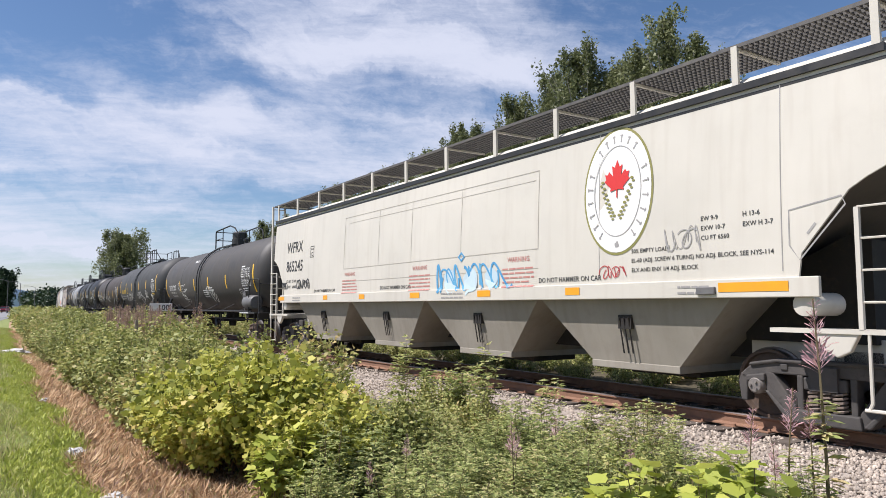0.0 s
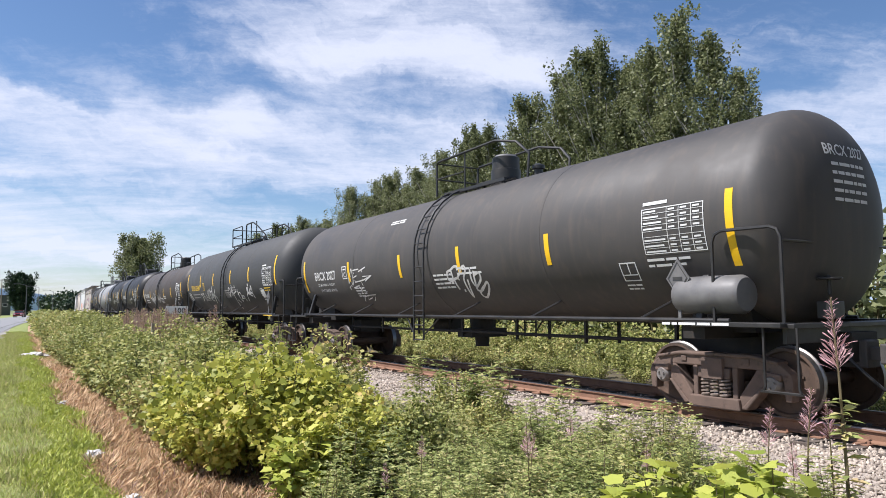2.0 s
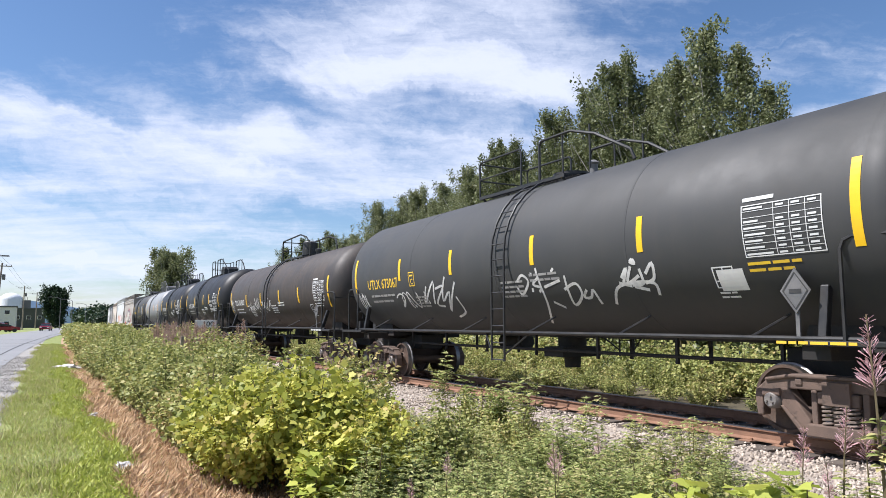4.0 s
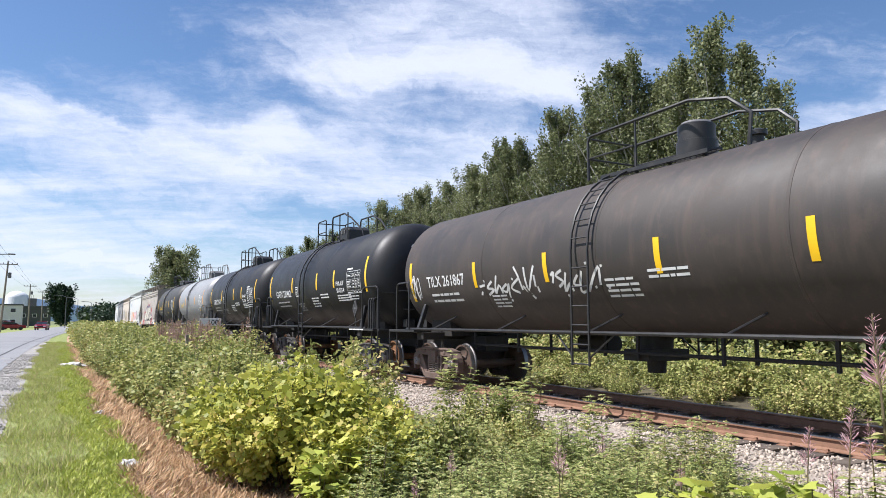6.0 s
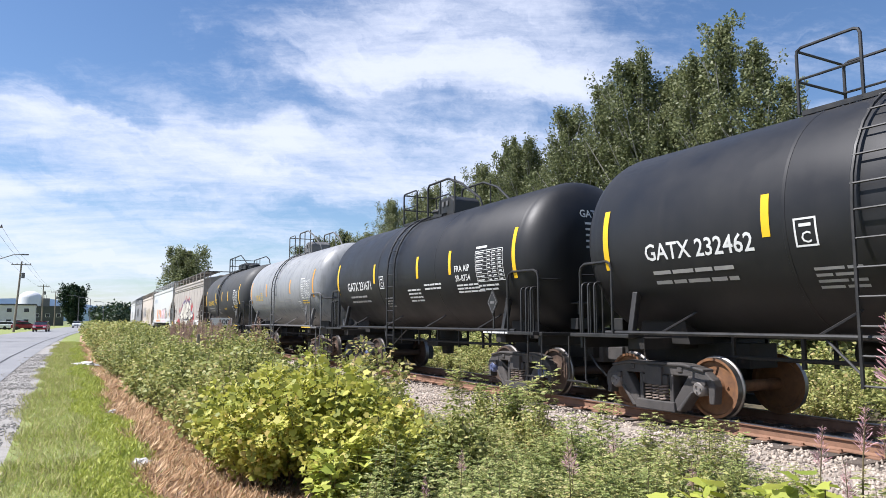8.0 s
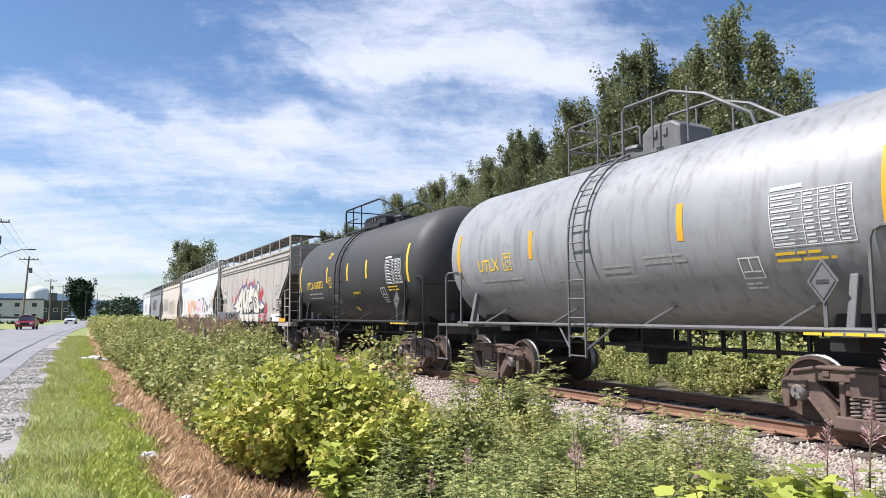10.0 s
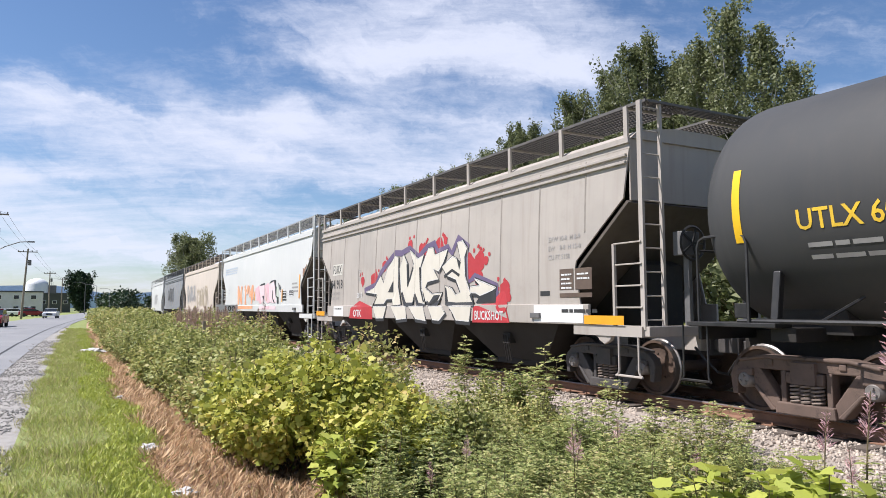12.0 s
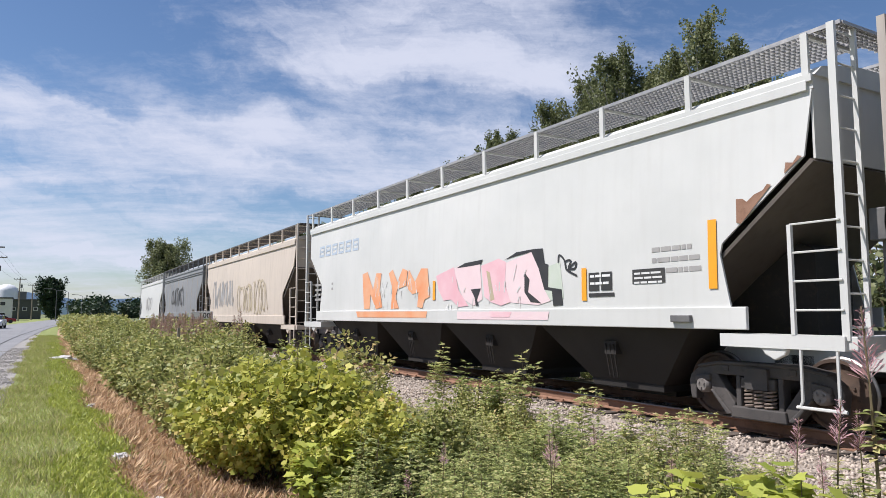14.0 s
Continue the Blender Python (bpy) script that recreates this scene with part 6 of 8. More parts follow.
    tank_car(114.55, 127.2, 1.65, 2.82, TANK_DARK, MARK_YELLOW, "dark grey tank car with yellow lettering", "UTLX 600752", R(27), 0.35, BLACK_STEEL, "box", (0.33, 0.54, 0.71), TRUCK, CAP, WHEEL, "UTLX 600752", (), None, False, 2, False, True)
    car = bpy.data.objects[MOVERS[-1][0].name]
    lay("label_panel", Paint().rect(0, 0, 0.86, 0.14), BLACK_STEEL, car, on_tank(1.65, 2.82, -0.61, 2.09, 0.009), "black panel with yellow writing")
    lay("small_stencil", Paint().bars(0.04, 0.09, 0.7, 2, 0.055, 0.03, R(31), 5), MARK_YELLOW, car, on_tank(1.65, 2.82, -0.61, 2.09, 0.013))
    lay("small_stencil", Paint().bars(0.0, 0.16, 0.36, 5, 0.05, 0.025, R(32), 3), MARK_YELLOW, car, on_tank(1.65, 2.82, 1.86, 3.47))
    lay("sticker", Paint().poly([(0, 0.16), (0.18, 0.16), (0.26, 0), (0.08, 0)]), MARK_YELLOW, car, on_tank(1.65, 2.82, -0.19, 1.62), "faded yellow sticker")
    mural_hopper()
    white_hopper()
    far_hoppers()


build_train()


# ---- ground, track, road ----
def bend(y):
    """How far the railway's line has swung aside at y."""
    y = min(max(y, -60), 700)
    return y * y / (2 * TRACK_R)


def road_edge(y):
    return -1.45 + y * y / 3000 if y < 110 else 2.58 + (y - 110) * 0.0733


PROFILE = [(-1e4, -0.14), (-9.0, -0.14), (-1.0, -0.12), (0.5, -0.13), (0.95, -0.2), (1.6, -0.5), (3.0, -0.6), (5.2, -0.55), (6.6, -0.36), (7.4, -0.24), (8.2, -0.215), (11.0, -0.22), (12.0, -0.42), (13.5, -0.55), (16.0, -0.4), (1e4, -0.35)]


def ground_z(x, y):
    d = x - bend(y)
    for (a, za), (b, zb) in zip(PROFILE, PROFILE[1:]):
        if d < b:
            return za + (zb - za) * (d - a) / (b - a) + 0.035 * noise.noise((x * 0.9, y * 0.9, 0))
    return -0.35


SOIL_GREEN = surface("grassy_soil", (0.18, 0.22, 0.06), (0.27, 0.30, 0.09), 1.2, 0.95, dirt=(0.22, 0.18, 0.11), dirt_amount=0.5, bump=0.6, grain=30)
SOIL_DRY = surface("dry_thatch_soil", (0.40, 0.25, 0.16), (0.52, 0.34, 0.22), 1.5, 0.95, dirt=(0.16, 0.10, 0.06), dirt_amount=0.5, bump=0.6, grain=30)
# litter coloured dark to paint in the shade of gaps between the bushes
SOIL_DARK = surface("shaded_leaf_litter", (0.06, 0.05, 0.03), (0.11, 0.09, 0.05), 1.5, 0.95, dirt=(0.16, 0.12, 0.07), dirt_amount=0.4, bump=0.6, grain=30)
GRAVEL = surface("pale_gravel_shoulder", (0.24, 0.225, 0.205), (0.36, 0.34, 0.31), 6.0, 0.95, dirt=(0.24, 0.20, 0.14), dirt_amount=0.5, bump=0.8, grain=45)
BED = surface("ballast_bed", (0.28, 0.235, 0.195), (0.40, 0.345, 0.295), 7.0, 0.95, dirt=(0.18, 0.12, 0.09), dirt_amount=0.5, bump=1.0, grain=28)
# darker copy of the bed: the train's shadow painted between the rails
SHADED_BED = surface("train_shade_ballast_bed", (0.07, 0.058, 0.05), (0.13, 0.108, 0.092), 7.0, 0.95, dirt=(0.04, 0.032, 0.028), dirt_amount=0.5, bump=1.0, grain=28)
FIELD = surface("far_fields", (0.10, 0.13, 0.05), (0.17, 0.18, 0.08), 0.05, 0.95, bump=0.1)


def build_ground():
    xs = [-1800, -700, -300, -140, -60, -30, -16, -10, -8.2] + [-7 + 1.0 * i for i in range(6)] + [-1.6, -1.2, -0.9, -0.5, -0.2, 0.2, 0.5, 0.8, 1.0, 1.3, 1.6, 2.1, 2.6, 3.2, 4.0, 4.8, 5.4, 6.0, 6.6, 7.0, 7.4, 7.8, 8.2, 8.9, 9.55, 10.2, 11.0, 11.6, 12.2, 13, 14, 16, 20, 30, 60, 140, 400, 1200, 1800]
    ys = [-120, -60, -30, -12] + [-6 + 1.0 * i for i in range(50)] + [45 + 4.0 * i for i in range(32)] + [180, 210, 250, 300, 380, 500, 700, 1000, 1600, 2600, 4000]
    verts, faces, mats = [], [], []
    for y in ys:
        for x in xs:
            xx = x + (bend(y) if abs(x) < 40 else 0)
            verts.append((xx, y, ground_z(xx, y)))
    n = len(xs)
    for j in range(len(ys) - 1):
        for i in range(n - 1):
            faces.append((j * n + i, j * n + i + 1, (j + 1) * n + i + 1, (j + 1) * n + i))
            d = (xs[i] + xs[i + 1]) / 2
            y = (ys[j] + ys[j + 1]) / 2
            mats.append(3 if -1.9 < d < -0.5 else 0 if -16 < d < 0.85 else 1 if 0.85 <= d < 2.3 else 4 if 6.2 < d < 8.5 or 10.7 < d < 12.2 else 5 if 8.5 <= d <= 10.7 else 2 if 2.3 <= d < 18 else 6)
    me = bpy.data.meshes.new("ground")
    me.from_pydata(verts, [], faces)
    for m in (SOIL_GREEN, SOIL_DRY, SOIL_DARK, GRAVEL, BED, SHADED_BED, FIELD):
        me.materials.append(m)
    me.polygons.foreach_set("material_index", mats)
    me.polygons.foreach_set("use_smooth", [True] * len(mats))
    tagged(new("ground", me), "verge, ditch and railway bank of soil and gravel", "ground", "", "structure")
    # road with a tarred joint along its edge
    ys = [-40, -20, -10, 0] + [6 * i for i in range(1, 60)]
    s = Shape()
    vs = [(road_edge(y) - w, y, -0.10 + 0.004 * (i == 1)) for y in ys for i, w in enumerate((0, 3.6, 7.4))]
    s.add(vs, [(3 * j + i, 3 * j + i + 1, 3 * j + i + 4, 3 * j + i + 3) for j in range(len(ys) - 1) for i in (0, 1)])
    part_road = part("road", s, ASPHALT)
    tagged(part_road, "worn grey asphalt road with a tarred joint and painted shadow lines", "road", "", "structure")
    t = Shape()
    rng = random.Random(4)
    jig = [rng.uniform(-0.05, 0.05) for _ in ys]
    vs = [(road_edge(y) - 0.75 - w + g, y, -0.092) for y, g in zip(ys, jig) for w in (0, 0.09)]
    t.add(vs, [(2 * j, 2 * j + 1, 2 * j + 3, 2 * j + 2) for j in range(len(ys) - 1)])
    # shadow lines across the road, painted as dark strips in the tar's colour
    for y in (62, 76, 131):
        t.add([(road_edge(y) - 0.1, y, -0.091), (road_edge(y) - 7.2, y + 1.5, -0.091), (road_edge(y) - 7.2, y + 1.75, -0.091), (road_edge(y) - 0.1, y + 0.25, -0.091)], [(0, 1, 2, 3)])
    part("tar_joint", t, TAR, part_road)


def build_track():
    track = thing("railway_track", "rusty rails on dark sleepers in grey ballast", "railway track")
    ys = [-30 + 3 * i for i in range(100)]
    foot = [(-0.07, -0.172), (0.07, -0.172), (0.07, -0.158), (0.012, -0.135), (0.010, -0.045), (0.036, -0.032), (0.036, -0.012), (-0.036, -0.012), (-0.036, -0.032), (-0.010, -0.045), (-0.012, -0.135), (-0.07, -0.158)]
    for k in (-1, 1):
        s, n = Shape(), len(foot)
        s.add([(track_at(y) + k * 0.753 + u, y, v) for y in ys for u, v in foot], [(j * n + i, j * n + (i + 1) % n, (j + 1) * n + (i + 1) % n, (j + 1) * n + i) for j in range(len(ys) - 1) for i in range(n)])
        rail = part("rail", s, RAIL_RUST, track)
        head = [(-0.034, -0.012), (0.034, -0.012), (0.030, 0.0), (-0.030, 0.0)]
        h = Shape().add([(track_at(y) + k * 0.753 + u, y, v) for y in ys for u, v in head], [(j * 4 + i, j * 4 + (i + 1) % 4, (j + 1) * 4 + (i + 1) % 4, (j + 1) * 4 + i) for j in range(len(ys) - 1) for i in range(4)])
        part("railhead", h, RAIL_TOP, rail)
    rng = random.Random(6)
    tie = Shape().box(-1.3, 1.3, -0.11, 0.11, -0.36, -0.185).mesh("sleeper", TIE)
    plate = Shape().box(-0.17, 0.17, -0.09, 0.09, -0.185, -0.171).box(-0.10, -0.07, -0.07, -0.04, -0.171, -0.14).box(0.07, 0.10, 0.04, 0.07, -0.171, -0.14).mesh("tie_plate", RAIL_RUST)
    y = -4.0
    while y < 95:
        o = part("sleeper", tie, TIE, track)
        o.location, o.rotation_euler = (track_at(y) + rng.uniform(-0.05, 0.05), y, rng.uniform(-0.006, 0.004)), (0, 0, rng.uniform(-0.02, 0.02))
        if y < 34:
            for k in (-1, 1):
                q = part("tie_plate", plate, RAIL_RUST, track)
                q.location = (track_at(y) + k * 0.753, y, 0)
        y += 0.5 + rng.uniform(-0.02, 0.02)


def stone_forms():
    rng = np.random.RandomState(5)
    out = []
    for _ in range(6):
        bm = bmesh.new()
        bmesh.ops.create_icosphere(bm, subdivisions=1, radius=1)
        v = np.array([p.co[:] for p in bm.verts])
        f = np.array([[q.index for q in p.verts] for p in bm.faces])
        bm.free()
        v = v * rng.uniform(0.55, 1.2, (len(v), 1)) * rng.uniform(0.6, 1.1, 3)
        out.append((v, f))
    return out


def build_ballast():
    """Broken stone on the shoulder: single stones near the eye, the rest in one body."""
    rng = np.random.RandomState(11)
    forms = stone_forms()
    ballast = tagged(new("ballast"), "grey and pinkish broken stone beside the rails", "ballast", "", "stuff")
    meshes = []
    for v, f in forms:
        me = bpy.data.meshes.new("stone")
        me.from_pydata([tuple(p) for p in v], [], [tuple(int(i) for i in q) for q in f])
        me.materials.append(BALLAST)
        meshes.append(me)
    V, F, count = [], [], 0
    spots = []
    for _ in range(19000):
        d = rng.uniform(6.3, 8.62) if rng.rand() < 0.86 else rng.uniform(8.85, 10.25)
        y = 3.0 + 31 * rng.rand() ** 1.5
        spots.append((d, y))
    for i, (d, y) in enumerate(spots):
        size = rng.uniform(0.017, 0.038) * (1.0 if y < 16 else 1.25)
        x = d + bend(y)
        a = rng.uniform(0, 6.28)
        c, s = math.cos(a), math.sin(a)
        z = ground_z(x, y) + size * 0.3
        k = i % 6
        if i < 280 and 6.8 < d < 8.5 and y < 14:
            o = part("stone", meshes[k], BALLAST, ballast)
            o.location, o.rotation_euler, o.scale = (x, y, z), (rng.uniform(0, 6), rng.uniform(0, 6), a), (size,) * 3
            continue
        v, f = forms[k]
        p = v @ np.array([[c, s, 0], [-s, c, 0], [0, 0, 1]]) * size + (x, y, z)
        V.append(p)
        F.append(f + count)
        count += len(v)
    put_mesh("loose_stone", np.concatenate(V), np.concatenate(F), BALLAST, ballast)
    shoulder = tagged(new("shoulder_gravel"), "grey crushed gravel along the road's edge", "gravel", "", "stuff")
    V, F, count = [], [], 0
    for i in range(5200):
        y = 5.0 + 34 * rng.rand() ** 1.4
        d = rng.uniform(-1.5, -0.55) + 0.12 * math.sin(y * 1.7)
        x, size = d + bend(y), rng.uniform(0.012, 0.03)
        v, f = forms[i % 6]
        V.append(v * size + (x, y, ground_z(x, y) + 0.3 * size))
        F.append(f + count)
        count += len(v)
    put_mesh("loose_stone", np.concatenate(V), np.concatenate(F), GRAVEL, shoulder)


def put_mesh(name, V, F, mat, parent=None, smooth=False):
    """A mesh of many like polygons, straight from arrays."""
    me = bpy.data.meshes.new(name)
    n, k = F.shape
    me.vertices.add(len(V))
    me.vertices.foreach_set("co", np.asarray(V, dtype=np.float32).ravel())
    me.loops.add(n * k)
    me.loops.foreach_set("vertex_index", np.asarray(F, dtype=np.int32).ravel())
    me.polygons.add(n)
    me.polygons.foreach_set("loop_start", np.arange(0, n * k, k, dtype=np.int32))
    me.update(calc_edges=True)
    me.materials.append(mat)
    ob = new(name, me)
    ob.parent = parent
    if smooth:
        me.polygons.foreach_set("use_smooth", [True] * n)
    return ob


def unit(a):
    return a / np.maximum(np.linalg.norm(a, axis=-1, keepdims=True), 1e-9)


def leaf_arrays(pos, way, up, size, outline, cup=0.2):
    """Leaves: outline (across, along) turned to each leaf's way and face."""
    way = unit(way)
    side = unit(np.cross(way, up))
    face = np.cross(side, way)
    o = np.asarray(outline)
    size = np.asarray(size).reshape(-1, 1, 1)
    V = pos[:, None, :] + size * (side[:, None, :] * o[None, :, :1] + way[:, None, :] * o[None, :, 1:2] + face[:, None, :] * (cup * np.abs(o[None, :, :1]) - 0.25 * o[None, :, 1:2] ** 2))
    n, k = len(pos), len(o)
    return V.reshape(-1, 3), np.arange(n * k).reshape(n, k)


LANCE = [(0, 0), (0.17, 0.35), (0.12, 0.7), (0, 1.0), (-0.12, 0.7), (-0.17, 0.35)]
OVATE = [(0, 0), (0.36, 0.3), (0.22, 0.75), (0, 1.0), (-0.22, 0.75), (-0.36, 0.3)]
LOBED = [(0, 0.05), (0.34, -0.04), (0.5, 0.2), (0.44, 0.4), (0.56, 0.64), (0.28, 0.72), (0, 1.02), (-0.28, 0.72), (-0.56, 0.64), (-0.44, 0.4), (-0.5, 0.2), (-0.34, -0.04)]
KITE = [(0, 0), (0.4, 0.4), (0, 1.0), (-0.4, 0.4)]
DIAMOND = [(0, 0), (0.34, 0.45), (0, 1.0), (-0.34, 0.45)]


def shrub(name, seed, height, radius, stems, per, size, outline, mat, label, upright=0.6, spread=0.10, low=0.25):
    """A leafy bush at the origin: leaning stems, with leaves along their outer parts."""
    rng = np.random.RandomState(seed)
    ob = thing(name, label, "bush", "trackside growth")
    sticks = Shape()
    P, D, Z = [], [], []
    for i in range(stems):
        a, q = rng.uniform(0, 6.283), math.sqrt(rng.rand())
        root = np.array([0.35 * radius * q * math.cos(a), 0.35 * radius * q * math.sin(a), 0.0])
        h = height * (1 - 0.45 * q * q) * rng.uniform(0.72, 1.08)
        tip = np.array([radius * q * math.cos(a), radius * q * math.sin(a), h]) + rng.normal(0, 0.04, 3)
        mid = root * 0.55 + tip * 0.45 + np.array([0, 0, 0.12 * h])
        ts = low + (1 - low) * rng.rand(per) ** 0.75
        t = ts[:, None]
        pts = root * (1 - t) ** 2 + 2 * mid * t * (1 - t) + tip * t * t
        out = rng.normal(0, 1, (per, 3))
        out[:, 2] *= 0.5
        out = unit(out)
        P.append(pts + out * spread * rng.rand(per, 1))
        D.append(out + np.array([0, 0, 0.15]))
        Z.append(size * rng.uniform(0.6, 1.25, per))
        if i % 2 == 0:
            sticks.tube([tuple(root), tuple(mid * 0.5 + (root + tip) * 0.25), tuple(tip)], 0.009, 4, 0.003)
    P, D, Z = np.concatenate(P), np.concatenate(D), np.concatenate(Z)
    up = unit(rng.normal(0, 1, (len(P), 3)) * (1 - upright) + np.array([0, 0, 1.0]) * upright + unit(P * (1, 1, 0.2)) * 0.25)
    V, F = leaf_arrays(P, D, up, Z, outline)
    tagged(put_mesh("foliage", V, F, mat, ob), kind="stuff")
    tagged(part("twig_work", sticks, STEM, ob), kind="stuff")
    return ob


def fireweed(seed, height, flower=True):
    """A tall stalk: narrow leaves below, a spire of pink flowers or seed pods above."""
    rng = np.random.RandomState(seed)
    ob = thing("fireweed", "tall fireweed stalk with a pink flower spire" if flower else "dried reddish seed stalk among the bushes", "wildflower", "trackside growth")
    lean = rng.normal(0, 0.05, 2)
    st = Shape().tube([(lean[0] * k * k * height, lean[1] * k * k * height, height * k) for k in (0, 0.33, 0.66, 1)], 0.009, 5, 0.003)
    part("stalk", st, STEM, ob)
    n = 70
    t = 0.15 + 0.45 * rng.rand(n)
    a = rng.uniform(0, 6.28, n)
    pos = np.stack([lean[0] * t * t * height, lean[1] * t * t * height, t * height], 1)
    D = np.stack([np.cos(a), np.sin(a), 0.25 + 0 * a], 1)
    V, F = leaf_arrays(pos, D, np.tile([0, 0, 1.0], (n, 1)) + rng.normal(0, 0.3, (n, 3)), rng.uniform(0.05, 0.09, n), LANCE)
    put_mesh("foliage", V, F, WEED, ob)
    n = 130 if flower else 240
    t = (0.70 + 0.29 * rng.rand(n)) if flower else 0.55 + 0.42 * rng.rand(n)
    a = rng.uniform(0, 6.28, n)
    pos = np.stack([lean[0] * t * t * height, lean[1] * t * t * height, t * height], 1)
    D = np.stack([np.cos(a), np.sin(a), 0.9 + 0 * a], 1)
    ln = (0.115 * (1.08 - t) / 0.5 + 0.012) if flower else (0.075 * (1.08 - t) / 0.5 + 0.018)
    if flower:
        ln, D = ln * rng.uniform(0.35, 1.1, n), D + rng.normal(0, 0.3, (n, 3))
    V, F = leaf_arrays(pos, D, rng.normal(0, 1, (n, 3)), ln, [(0, 0), (0.025, 0.5), (0.05, 0.85), (0, 1.0), (-0.05, 0.85), (-0.025, 0.5)])
    put_mesh("flower_spire", V, F, FIREWEED if flower else SEEDHEAD, ob)
    return ob


def place(ob, x, y, turn, scale, sink=0.03, used=set()):
    if ob.name in used:
        scale = scale / ob.scale.x
    m = Matrix.Translation((x, y, ground_z(x, y) - sink)) @ Matrix.Rotation(turn, 4, "Z") @ Matrix.Diagonal((scale, scale, scale, 1))
    if ob.name in used:
        return copy_thing(ob, m)
    used.add(ob.name)
    ob.matrix_basis = m
    return ob


def herb(name, seed, height, radius, stems, nodes, size, mat, label, wide=0.13):
    """Feathery weeds: upright stems, each node with a spray of narrow leaflets."""
    rng = np.random.RandomState(seed)
    ob = thing(name, label, "weed", "trackside growth")
    sticks, P, D, Z = Shape(), [], [], []
    for i in range(stems):
        a, q = rng.uniform(0, 6.283), math.sqrt(rng.rand())
        root = np.array([0.6 * radius * q * math.cos(a), 0.6 * radius * q * math.sin(a), 0.0])
        h = height * rng.uniform(0.55, 1.1) * (1 - 0.25 * q)
        tip = np.array([radius * q * math.cos(a), radius * q * math.sin(a), h]) + np.append(rng.normal(0, 0.05, 2), 0)
        mid = (root + tip) / 2 + np.append(rng.normal(0, 0.03, 2), 0.04)
        if i % 2 == 0:
            sticks.tube([tuple(root), tuple(mid), tuple(tip)], 0.006, 4, 0.002)
        for k in range(nodes):
            t = 0.12 + 0.88 * (k + rng.rand()) / nodes
            c = root * (1 - t) ** 2 + 2 * mid * t * (1 - t) + tip * t * t
            b = k * 2.4 + rng.uniform(-0.4, 0.4)
            arm = np.array([math.cos(b), math.sin(b), rng.uniform(0.1, 0.75)])
            ln = 0.15 * (1.12 - t) * rng.uniform(0.6, 1.2) + 0.03
            m = 7
            s = (np.arange(m) + 1) / m
            side = np.array([-arm[1], arm[0], 0.0])
            P.append(c + arm * (ln * s)[:, None] - np.array([0, 0, 1.0]) * (0.35 * ln * s * s)[:, None])
            D.append(arm * 0.7 + side * np.where(np.arange(m) % 2, 1.0, -1.0)[:, None] * (1.05 - s)[:, None] * 1.3 + rng.normal(0, 0.12, (m, 3)))
            Z.append(size * (1.2 - 0.5 * s) * rng.uniform(0.7, 1.2, m))
    P, D, Z = np.concatenate(P), np.concatenate(D), np.concatenate(Z)
    up = rng.normal(0, 0.45, (len(P), 3)) + np.array([0, 0, 1.0])
    V, F = leaf_arrays(P, D, up, Z, [(0, 0), (wide, 0.4), (0, 1.0), (-wide, 0.4)], 0.1)
    tagged(put_mesh("foliage", V, F, mat, ob), kind="stuff")
    tagged(part("twig_work", sticks, STEM, ob), kind="stuff")
    return ob


